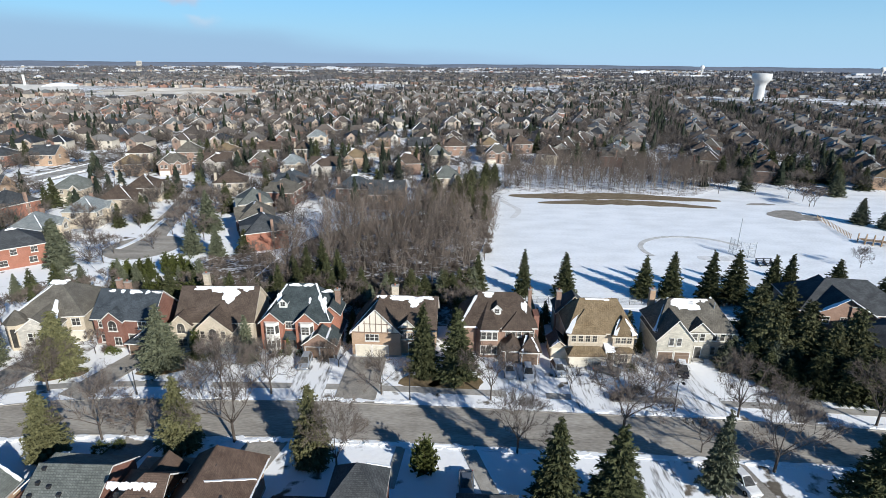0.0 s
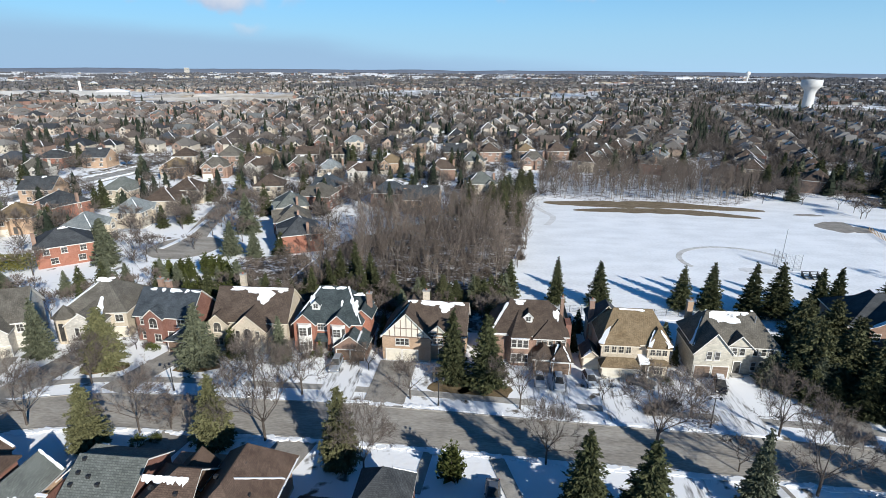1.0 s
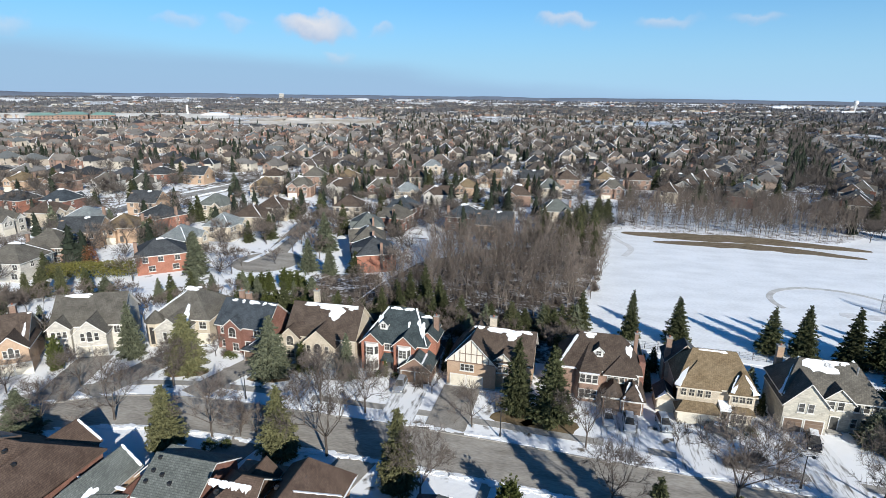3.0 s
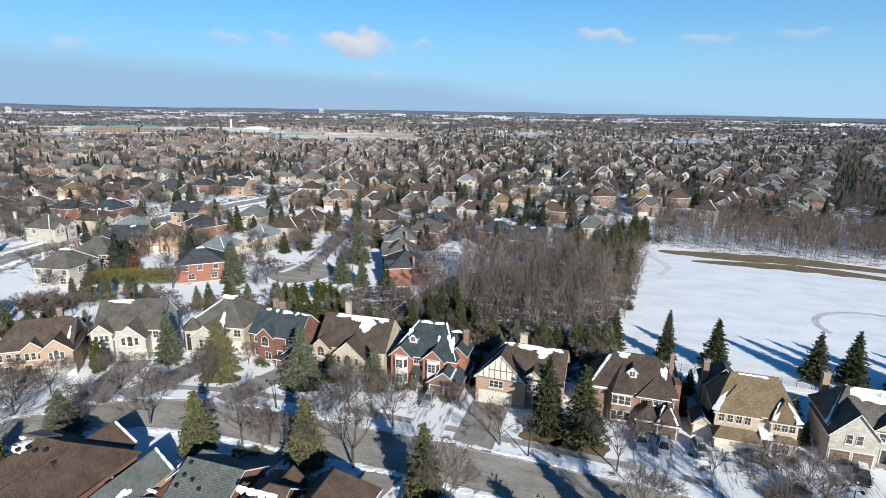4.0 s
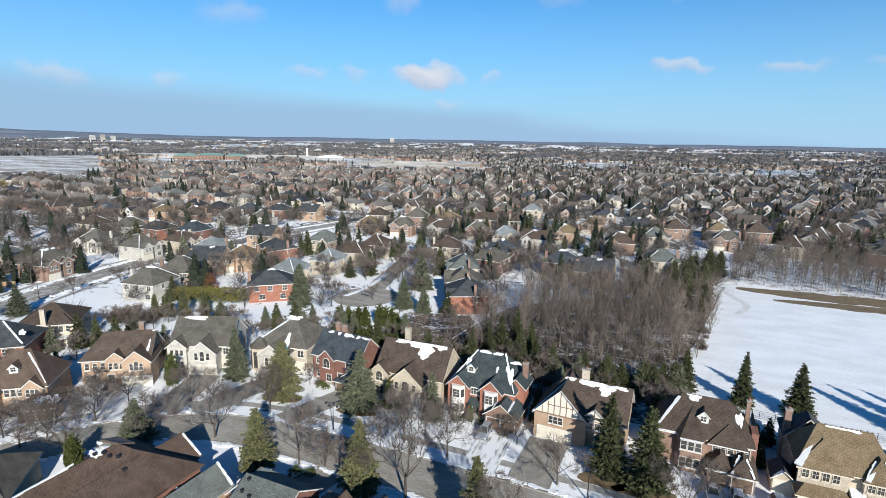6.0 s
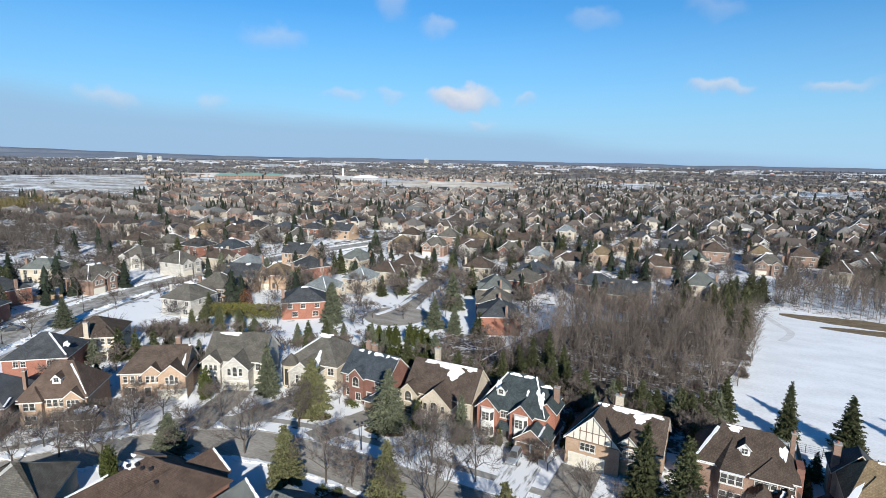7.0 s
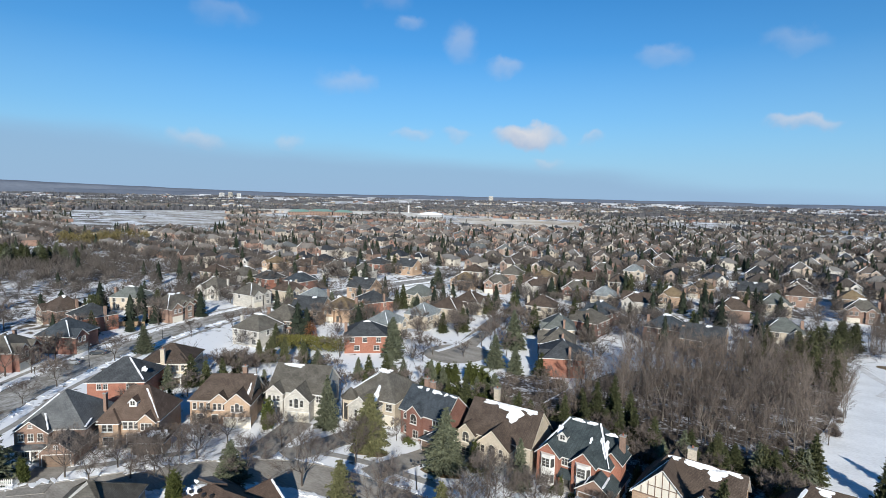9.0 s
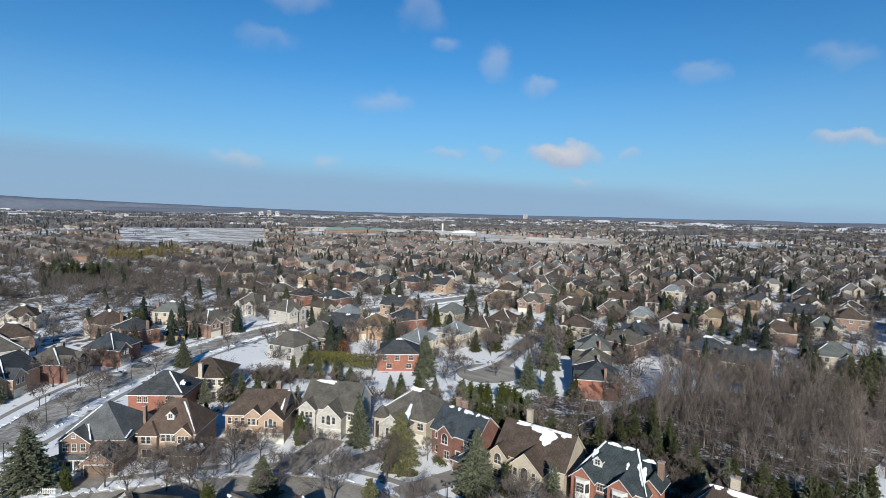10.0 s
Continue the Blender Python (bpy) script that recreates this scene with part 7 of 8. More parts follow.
# ---------------- neighbourhood beyond ----------------
def plain_house(seed, wall, roof, label, front, trim=WHITE):
    """A middle-distance house; front 0 to 3 sets the arrangement of gables."""
    rng = random.Random(seed)
    h = House(0, 0, 0, wall, roof, label, trim, group="houses of the neighbourhood", fine=False)
    w, d = rng.uniform(10.8, 12.8), rng.uniform(9.6, 11.2)
    p = rng.uniform(0.62, 0.82)
    h.mass(-w / 2, w / 2, -d / 2, d / 2, 5.6)
    r = h.pitched(-w / 2, w / 2, -d / 2, d / 2, 5.6, p, "x", "gg" if front == 3 else "hh")
    if front in (0, 2, 3):
        h.front_gable(-w * 0.24, w * 0.4, -d / 2 - 1.4, -d / 2 + 2, 5.2, 0.85)
        h.row((-w * 0.24 - 0.9, -w * 0.24 + 0.9), -d / 2 - 1.4, 3.4, 1.0, 1.4)
        h.garage_door(-w * 0.24, -d / 2 - 1.4, 4.4)
    if front in (1, 2):
        h.front_gable(w * 0.26, w * 0.32, -d / 2 - 0.8, -d / 2 + 2, 5.2, 0.85)
        h.row((w * 0.26,), -d / 2 - 0.8, 3.4, 1.6, 1.5, cols=3)
        h.row((w * 0.26,), -d / 2 - 0.8, 0.8, 1.6, 1.5, cols=3)
    if front == 1:
        h.row((-4.2, -2.2), -d / 2, 3.5, 1.1, 1.4)
        h.garage_door(-3.2, -d / 2, 4.4)
    h.door(0.8, -d / 2)
    h.row((-4.0, 0.2, 4.0), d / 2, 3.5, 1.3, 1.4, "b")
    h.row((-3.4, 2.6), d / 2, 0.9, 1.6, 1.5, "b")
    for s, x in (("l", -w / 2), ("r", w / 2)):
        h.window(x, 1.6, 3.5, 1.1, 1.4, s)
    h.chimney(w / 2 - 0.2, 1.4, 8.6, 0.9, 0.7, rng.choice((BRICK_BROWN, wall)))
    h.snow(r, rng.uniform(0.4, 0.6), 0.92, rng.uniform(1.5, 3.2), 1.0, rng.randint(0, 1), seed)
    h.strip((-w / 2 - 0.2, -d / 2 - 0.2, 5.5), (-w / 2 + d / 2 - 0.8, -0.8, 5.6 + d / 2 * p - 0.5), 0.2, 0.34)
    return h.root


KINDS = [plain_house(1, STONE_WHITE, R_GREY, "pale stone house with grey hip roof", 2), plain_house(2, BRICK_ORANGE, R_DARK, "orange-red brick house with charcoal roof", 1),
         plain_house(3, BRICK_BUFF, R_BROWN, "buff brick house with brown roof", 2), plain_house(4, BRICK_BUFF, R_LIGHT, "buff house with pale blue-grey roof", 1),
         plain_house(5, BRICK_BROWN, R_BROWN, "brown brick house with brown hip roof", 0), plain_house(6, BRICK_TAN, R_DARK, "tan brick house with charcoal roof", 3),
         plain_house(7, BRICK_RED, R_GREY, "red brick house with grey shingle roof", 2), plain_house(8, BRICK_TAN, R_TAN, "tan brick house with tan roof", 0),
         plain_house(9, STONE_WHITE, R_BROWN, "white-fronted house with brown gable roof", 3), plain_house(10, BRICK_BUFF, R_GREEN, "buff house with grey-green shingle roof", 1),
         plain_house(11, BRICK_BROWN, R_GREY, "brown brick house with grey roof", 2), plain_house(12, BRICK_RED, R_BLUE, "red brick house with slate-blue roof", 0)]

# x, y, turn, kind
PLACED_A = [(-178, 53, 130, 6), (-174, 40, 130, 5), (-184, 70, 120, 11), (-259, 66, 60, 2), (-221, 53, 80, 4), (-228, 110, -150, 9), (-198, 110, 100, 10), (-146, 110, 190, 0), (-149.5, 124, 200, 10),
            (-155, 141, 200, 5), (-114, 126.5, 221, 1), (-119, 142, 95, 3), (-117, 161, 95, 3), (-147, 167, -20, 1), (-148, 150, 20, 7), (-141, 191, 0, 9), (-116, 177, 100, 2), (-117, 194, 100, 2)]
PLACED_B = [(-69.2, 174.5, -65, 9), (-62, 157, -70, 6), (-55.8, 144.5, -62, 1), (-66, 207, -100, 11), (-64, 190.5, -95, 6), (-76, 244, 10, 3), (-39.5, 198, 175, 11), (-26, 189, 180, 5), (-60.5, 240, 5, 8),
            (-44.5, 299, 0, 7), (-25, 250, 10, 4), (-6, 219, 10, 9), (19, 283, 0, 10), (-200, 113, 110, 6), (-222, 144, 20, 0), (-197, 145, 95, 0), (-192, 161, 95, 2)]
TAKEN = [(r[0], r[1]) for r in PLACED_A + PLACED_B]


def open_land(x, y):
    """Bare earth, school grounds and the snowy flats, where no house stands."""
    az, r = math.degrees(math.atan2(-x, y)), math.hypot(x, y)
    return (20 < az < 33.5 and 790 < r < 1120) or (42 < az < 52 and 1040 < r < 1220) or (33.4 < az < 38.5 and 960 < r < 1130) or (56 < az < 69 and 720 < r < 1330)


def free(x, y):
    """Whether a house of the outer streets may stand here."""
    if math.hypot(x, y - 20) < 200 and x < 60 and y < 175:
        return False
    if inside(x, y, FIELD) or inside(x, y, WOOD) or inside(x, y, WOOD2):
        return False
    if -30 < x < 260 and y < 226 or (x > -130 and y < 110):
        return False
    if near_line(x, y, AVENUE) < 15 or near_line(x, y, COURT) < 16:
        return False
    if open_land(x, y) or y < 170 and -520 < x < -240 or math.hypot(x + 528, y - 228) < 55:
        return False
    if 300 < x < 560 and 690 < y < 880:
        return False
    if (x > -30 and x < 190 and 1010 < y < 1160) or y < 30:
        return False
    if (x - 30) ** 2 / 110 ** 2 + (y - 232) ** 2 / 35 ** 2 < 1:
        return False
    return all((x - a) ** 2 + (y - b) ** 2 > 330 for a, b in TAKEN)


def lots():
    """House places along rows of streets: x, y, turn."""
    rng = random.Random(21)
    out = []
    for row in range(-14, 90):
        y = 150 + row * 37 + (4 if row % 2 else -4)
        x = -2600 + rng.uniform(0, 15)
        while x < 800:
            x += rng.uniform(17.5, 23)
            yy = y + 30 * math.sin(x / 170 + row * 0.12) + 0.22 * x * math.sin(row * 0.35 + 0.6) * 0.35 + rng.uniform(-1.5, 1.5)
            slope = math.degrees(math.atan(30 / 170 * math.cos(x / 170 + row * 0.12)))
            if x < 25 + 0.37 * (yy - 230):
                out.append((x, yy, slope + (0 if row % 2 else 180) + rng.uniform(-4, 4)))
    ca, sa = math.cos(radians(-22)), math.sin(radians(-22))
    for row in range(-16, 46):
        u = row * 35 + (4 if row % 2 else -4)
        v = 150 + rng.uniform(0, 15)
        while v < 2300:
            v += rng.uniform(15.5, 19)
            uu = u + 16 * math.sin(v / 170 + row * 0.11) + rng.uniform(-4, 4)
            x, yy = 45 + uu * ca - v * sa, 40 + uu * sa + v * ca
            if yy > 215 and x >= 25 + 0.37 * (yy - 230):
                out.append((x, yy, -22 + (90 if row % 2 else -90) + rng.uniform(-3, 3)))
    return [p for p in out if free(p[0], p[1])]


LOTS = lots()
NEAR = sorted(LOTS, key=lambda p: math.hypot(p[0], p[1]))[:58]


def far_streets():
    """Ploughed streets between the outer rows of houses."""
    g = Geo()
    ca, sa = math.cos(radians(-22)), math.sin(radians(-22))
    for row in range(-15, 45, 2):
        line = []
        for k in range(70):
            v = 180 + k * 26
            u = row * 35 + 17.5 + 16 * math.sin(v / 170 + row * 0.11)
            x, y = 45 + u * ca - v * sa, 40 + u * sa + v * ca
            line.append((x, y, y > 262 and x >= 25 + 0.37 * (y - 230) and math.hypot(x, y) < 1700))
        for a, b in zip(line, line[1:]):
            if a[2] and b[2]:
                ribbon(g, [a[:2], b[:2]], -4.2, 4.2, -0.1, 0.05)
    for row in range(0, 34, 2):
        line = []
        for k in range(110):
            x = -1500 + k * 26
            y = 150 + row * 37 + 18.5 + 30 * math.sin(x / 170 + row * 0.12) + 0.22 * x * math.sin(row * 0.35 + 0.6) * 0.35
            line.append((x, y, y > 255 and x < 10 + 0.37 * (y - 230) and abs(math.atan2(x, y)) < 1.3 and not open_land(x, y)))
        for a, b in zip(line, line[1:]):
            if a[2] and b[2]:
                ribbon(g, [a[:2], b[:2]], -4.2, 4.2, -0.1, 0.05)
    setting("far_streets", g, SALTED, "salted grey streets between distant houses", "road", "stuff")


far_streets()
FAR = sorted(LOTS, key=lambda p: math.hypot(p[0], p[1]))[58:]
FAR = [p for p in FAR if -80 < math.degrees(math.atan2(p[0], p[1])) < 44 and math.hypot(p[0], p[1]) < 2100
       and (math.hypot(p[0], p[1]) < 800 or noise.noise((p[0] / 260, p[1] / 190, 7)) > -0.08)]


def neighbourhood():
    rng = random.Random(4)
    for x, y, rot, k in PLACED_A + PLACED_B:
        copy_thing(KINDS[k], pose(x, y, 0, 0, 0, rot))
    spots = [NEAR[i] for i in range(len(NEAR))]
    for k, root in enumerate(KINDS):
        x, y, rot = spots.pop(0)
        root.matrix_basis = pose(x, y, 0, 0, 0, rot)
    for x, y, rot in spots:
        k = rng.choice((0, 2, 2, 4, 4, 5, 6, 7, 8, 9, 10, 10, 1, 3, 11)) if x > 20 else rng.choice((0, 2, 2, 4, 7, 7, 8, 9, 10, 3, 6, 1, 5))
        copy_thing(KINDS[k], pose(x, y, 0, 0, 0, rot))
    # garden trees between them
    made = 0
    for x, y, rot in NEAR + [(a, b, 0) for a, b in TAKEN]:
        for _ in range(2):
            a, r = rng.uniform(0, 6.28), rng.uniform(9, 15)
            tx, ty = x + r * math.cos(a), y + r * math.sin(a)
            if inside(tx, ty, FIELD) or near_line(tx, ty, AVENUE) < 8 or near_line(tx, ty, COURT) < 7 or math.hypot(tx + 89, ty - 141) < 15 or ty < 100 and tx > -150:
                continue
            if any((tx - p) ** 2 + (ty - q) ** 2 < 70 for p, q in TAKEN):
                continue
            if rng.random() < 0.36:
                small_spruces.put(tx, ty, rng.uniform(6, 12), rng.uniform(0.85, 1.2))
            else:
                small_maples.put(tx, ty, rng.uniform(7.5, 11.5), rng.uniform(0.95, 1.3))


neighbourhood()

WALL_PIECES = pieces("far_walls", [(0.42, 0.37, 0.305), (0.36, 0.28, 0.22), (0.28, 0.165, 0.13), (0.52, 0.475, 0.4), (0.38, 0.3, 0.24), (0.25, 0.18, 0.145), (0.4, 0.34, 0.27), (0.58, 0.55, 0.5)])
ROOF_PIECES = pieces("far_roofs", [(0.108, 0.09, 0.079), (0.148, 0.135, 0.124), (0.076, 0.064, 0.057), (0.185, 0.176, 0.166), (0.036, 0.04, 0.047), (0.13, 0.11, 0.096), (0.21, 0.2, 0.186), (0.066, 0.073, 0.085)])
WARM_WALLS = pieces("far_warm_walls", [(0.39, 0.315, 0.255), (0.31, 0.2, 0.155), (0.46, 0.395, 0.325), (0.27, 0.16, 0.125), (0.5, 0.45, 0.385), (0.36, 0.265, 0.215), (0.22, 0.16, 0.135)])
WARM_ROOFS = pieces("far_warm_roofs", [(0.165, 0.138, 0.12), (0.21, 0.185, 0.163), (0.12, 0.1, 0.088), (0.24, 0.22, 0.2), (0.052, 0.055, 0.061), (0.185, 0.17, 0.156), (0.145, 0.152, 0.15)])


TRIM_FAR = pieces("far_painted_trim", [(0.6, 0.58, 0.53), (0.48, 0.44, 0.37), (0.66, 0.65, 0.62)])


def far_houses():
    rng = random.Random(33)
    cool, warm, snow, panes, bargeboards = (Geo(), Geo()), (Geo(), Geo()), Geo(), Geo(), Geo()
    for x, y, rot in FAR:
        dist = math.hypot(x, y)
        walls, roofs = warm if dist > 420 and math.degrees(math.atan2(-x, y)) > 17 + rng.gauss(0, 5) else cool
        c, s = math.cos(radians(rot)), math.sin(radians(rot))
        w, d, e = rng.uniform(10.5, 14) / 2, rng.uniform(9.5, 12.5) / 2, rng.uniform(4.4, 5.3)
        T = lambda u, v, z: (x + c * u - s * v, y + s * u + c * v, z)
        q = [(-w, -d), (w, -d), (w, d), (-w, d)]
        walls.add([T(u, v, 0) for u, v in q] + [T(u, v, e) for u, v in q], [(0, 1, 5, 4), (1, 2, 6, 5), (2, 3, 7, 6), (3, 0, 4, 7)])
        o, rise = 0.45, d * rng.uniform(0.5, 0.74)
        W, D = w + o, d + o
        hip = max(0.4, W - D) if rng.random() < 0.86 else W
        roofs.add([T(-W, -D, e - 0.2), T(W, -D, e - 0.2), T(W, D, e - 0.2), T(-W, D, e - 0.2), T(-hip, 0, e + rise), T(hip, 0, e + rise)],
                  [(0, 1, 5, 4), (2, 3, 4, 5), (1, 2, 5), (3, 0, 4)])
        if dist < 1300:
            for side in (-1, 1) if rng.random() < 0.4 else (-1,):
                gx, gw = w * 0.45 * rng.choice((-1, 1)), w * rng.uniform(0.3, 0.42)
                gr = e + gw * 0.85
                yf = side * (d + 1.1)
                walls.add([T(gx - gw, yf, 0), T(gx + gw, yf, 0), T(gx + gw, yf, e), T(gx, yf, gr), T(gx - gw, yf, e), T(gx - gw, 0, 0), T(gx + gw, 0, 0), T(gx + gw, 0, e), T(gx - gw, 0, e)],
                          [(0, 1, 2, 3, 4), (1, 6, 7, 2), (5, 0, 4, 8)])
                f2 = side * (d + 1.45)
                roofs.add([T(gx - gw - 0.3, f2, e - 0.2), T(gx, f2, gr + 0.15), T(gx, side * d * 0.2, gr + 0.15), T(gx - gw - 0.3, side * d * 0.2, e - 0.2), T(gx + gw + 0.3, f2, e - 0.2), T(gx + gw + 0.3, side * d * 0.2, e - 0.2)],
                          [(0, 1, 2, 3), (1, 4, 5, 2)])
                if rng.random() < 0.6:                  # pale barge boards on the gable
                    for k in (-1, 1):
                        bargeboards.add([T(gx + k * (gw + 0.3), f2 + side * 0.05, e - 0.25), T(gx, f2 + side * 0.05, gr + 0.2), T(gx, f2 + side * 0.05, gr - 0.35), T(gx + k * (gw - 0.25), f2 + side * 0.05, e - 0.25)], [(0, 1, 2, 3)])
                if dist < 900:
                    for u in (-w * 0.75, gx, w * 0.75):
                        yy = side * (d + (1.13 if u == gx else 0.03))
                        for z in (0.9, 3.5):
                            panes.add([T(u - 0.65, yy, z), T(u + 0.65, yy, z), T(u + 0.65, yy, z + 1.4), T(u - 0.65, yy, z + 1.4)], [(0, 1, 2, 3)])
        # snow lying on parts of the roof
        share = 0.85 if x > 25 + 0.37 * (y - 230) else 0.42
        if rng.random() < share:
            f = -1 if -s * sun_dir.x + c * sun_dir.y > 0 else 1          # lies longest on the shaded slope
            a0, a1 = sorted((rng.uniform(-1, 0.3), rng.uniform(-0.3, 1)))
            s0 = rng.uniform(0.1, 0.7)
            hx = hip * 0.98

            def R(t, k):
                half = W + (hx - W) * k
                return T(t * half, f * D * (1 - k), e - 0.2 + (rise + 0.2) * k + 0.08)
            snow.add([R(a0, s0), R(a1, min(0.9, s0 + rng.uniform(-0.1, 0.2))), R(a1, 0.99), R(a0, 0.99)], [(0, 1, 2, 3)])
        # snow left along hips and eaves
        if dist < 1400:
            for k, m in ((-1, -1), (1, -1), (1, 1), (-1, 1)):
                if rng.random() < 0.3:
                    wide = rng.uniform(0.35, 0.75)
                    snow.add([T(k * W, m * D, e - 0.12), T(k * (W - wide), m * D, e - 0.12), T(k * (hip - wide * 0.6), 0, e + rise + 0.06), T(k * hip, 0, e + rise + 0.06)], [(0, 1, 2, 3)])
            if rng.random() < 0.3:
                m, wide = rng.choice((-1, 1)), rng.uniform(0.05, 0.12)
                t0 = rng.uniform(-0.9, 0.2)
                snow.add([T(t0 * W, m * D, e - 0.1), T((t0 + 0.6) * W, m * D, e - 0.1), T((t0 + 0.6) * W, m * D * (1 - wide), e - 0.1 + (rise + 0.2) * wide), T(t0 * W, m * D * (1 - wide), e - 0.1 + (rise + 0.2) * wide)], [(0, 1, 2, 3)])
        if dist < 800 and rng.random() < 0.6:
            k = rng.choice((-1, 1))
            cx = w * 0.6 * k
            walls.add([T(cx - 0.5, 1, e), T(cx + 0.5, 1, e), T(cx + 0.5, 1.9, e), T(cx - 0.5, 1.9, e), T(cx - 0.5, 1, e + rise + 0.3), T(cx + 0.5, 1, e + rise + 0.3), T(cx + 0.5, 1.9, e + rise + 0.3), T(cx - 0.5, 1.9, e + rise + 0.3)],
                      [(0, 1, 5, 4), (1, 2, 6, 5), (2, 3, 7, 6), (3, 0, 4, 7), (4, 5, 6, 7)])
    root = tagged(new("distant_houses"), "rows of brick suburban houses receding to the horizon", "houses", "", "stuff")
    for nm, g, m in (("walls", cool[0], WALL_PIECES), ("roofs", cool[1], ROOF_PIECES), ("warm_brick_walls", warm[0], WARM_WALLS), ("warm_brown_roofs", warm[1], WARM_ROOFS),
                     ("roof_snow", snow, ROOFSNOW), ("windows", panes, GLASS), ("barge_boards", bargeboards, TRIM_FAR)):
        ob = part(nm, g, m, root)
        ob["kind"] = "stuff"


far_houses()


def far_trees():
    """Leafless trees and spruces between the outer houses, thinner with distance."""
    rng = np.random.RandomState(9)
    pts = []
    for x, y, rot in FAR:
        dist = math.hypot(x, y)
        dense_rows = dist > 560 and 22 < math.degrees(math.atan2(-x, y)) < 54
        for _ in range(3 if dense_rows else 12 if dist < 700 else 8 if dist < 1200 else 4):
            c, q = math.cos(radians(rot)), math.sin(radians(rot))
            u, v = rng.uniform(-11, 11), rng.uniform(7.5, 19) if rng.uniform() < 0.76 else rng.uniform(-13, -8)
            pts.append((x + c * u - q * v, y + q * u + c * v))
    for x, y in [(p[0], p[1]) for p in NEAR] + TAKEN:
        for _ in range(6):
            a, r = rng.uniform(0, 6.28), rng.uniform(8.5, 16)
            tx, ty = x + r * math.cos(a), y + r * math.sin(a)
            if near_line(tx, ty, COURT) > 7 and math.hypot(tx + 89, ty - 141) > 16 and ty > 105 + 0.25 * (tx + 60) and not inside(tx, ty, WOOD) and not (-76 < tx < -46 and ty < 152) and not (-130 < tx < -100 and 104 < ty < 130):
                pts.append((tx, ty))
    # woods and hedgerows beyond and beside
    for _ in range(2600):
        a, r = rng.uniform(-1.45, 0.85), rng.uniform(450, 1500)
        pts.append((math.sin(a) * r, math.cos(a) * r))
    for _ in range(420):
        pts.append((rng.normal(-330, 75), rng.normal(150, 45)))
    for _ in range(620):
        a, r = rng.uniform(1.12, 1.44), 330 * math.exp(rng.uniform(0, 1.3))
        pts.append((-math.sin(a) * r, math.cos(a) * r))
    for _ in range(170):
        pts.append((rng.normal(150, 45), rng.normal(255, 22)))
    for _ in range(170):
        pts.append((rng.uniform(-120, 30), rng.uniform(195, 330)))
    for _ in range(60):
        pts.append((rng.uniform(95, 220), rng.uniform(225, 260)))
    bare, dark = [], []
    for x, y in pts:
        dist = math.hypot(x, y)
        if y < 30 or inside(x, y, FIELD) or near_line(x, y, AVENUE) < 7 or open_land(x, y) and rng.uniform() < 0.94:
            continue
        if any((x - a) ** 2 + (y - b) ** 2 < 60 for a, b in TAKEN) and dist < 350:
            continue
        grove = noise.noise((x / 60, y / 60, 11)) > 0.12
        if rng.uniform() < (0.04 if x < -250 and y < 280 else 0.36 if grove else 0.08):
            h = rng.uniform(6, 12.5)
            tiers, sides, n = (7, 9, 70) if dist < 300 else (6, 8, 34) if dist < 450 else (5, 6, 8) if dist < 900 else (3, 5, 0)
            wide, turn = h * rng.uniform(0.2, 0.28), rng.uniform(0, 6.28)
            for k in range(tiers):
                f0, f1 = 0.06 + 0.86 * k / tiers, min(1.0, 0.06 + 0.86 * (k + 1.7) / tiers)
                a = turn + k * 0.7 + np.arange(sides) * 6.2832 / sides
                ring = wide * (1 - f0) ** 0.85 * rng.uniform(0.78, 1.2, sides)
                rim = np.stack([x + ring * np.cos(a), y + ring * np.sin(a), h * (f0 + rng.uniform(-0.035, 0.02, sides))], 1)
                tip = np.broadcast_to([x, y, h * f1], rim.shape)
                dark.append(np.stack([rim, np.roll(rim, -1, 0), tip], 1).reshape(-1, 3))
            if n:
                f = rng.uniform(0, 0.9, n)
                a = rng.uniform(0, 6.28, n)
                r = wide * (1 - f) ** 0.85 * rng.uniform(0.6, 1, n)
                p = np.stack([x + r * np.cos(a), y + r * np.sin(a), h * (0.07 + 0.93 * f)], 1)
                d = np.stack([np.cos(a), np.sin(a), rng.normal(-0.5, 0.3, n)], 1)
                d /= np.linalg.norm(d, axis=1, keepdims=True)
                dark.append(blades(p, d, np.full(n, h * 0.07), np.full(n, h * 0.06), rng))
        else:
            h = rng.uniform(7, 11.5)
            n = 150 if dist < 300 else 76 if dist < 450 else 30 if dist < 900 else 11
            d = rng.normal(0, 0.55, (n, 3)) + [0, 0, 0.85]
            d /= np.linalg.norm(d, axis=1, keepdims=True)
            p = np.stack([np.full(n, x), np.full(n, y), np.full(n, h * 0.22)], 1) + d * (rng.uniform(0, 0.55, n) * h * 0.6)[:, None]
            d2 = d + rng.normal(0, 0.45, (n, 3))
            d2 /= np.linalg.norm(d2, axis=1, keepdims=True)
            w = 0.12 if n > 100 else 0.24 if n > 50 else 0.55 if n > 20 else 1.3
            bare.append(blades(p, d2, rng.uniform(0.3, 0.5, n) * h, np.full(n, w), rng))
    for nm, lab, arr, m in (("distant_bare_trees", "leafless grey-brown trees between distant houses", bare, TWIG_FAR), ("distant_spruces", "dark green spruces between distant houses", dark, SPRUCE_FAR)):
        tagged(new(nm, tri_mesh(nm, np.concatenate(arr), m)), lab, "trees", "", "stuff")


TWIG_FAR = mat("far_twigs", (0.07, 0.06, 0.053), (0.155, 0.134, 0.12), 0.05, 0.6, 0.95, 0.0, 0.2, island=True)
SPRUCE_FAR = mat("far_needles", (0.01, 0.015, 0.01), (0.036, 0.044, 0.03), 0.1, 2, 0.9, 0.0, 0.25, island=True)
far_trees()


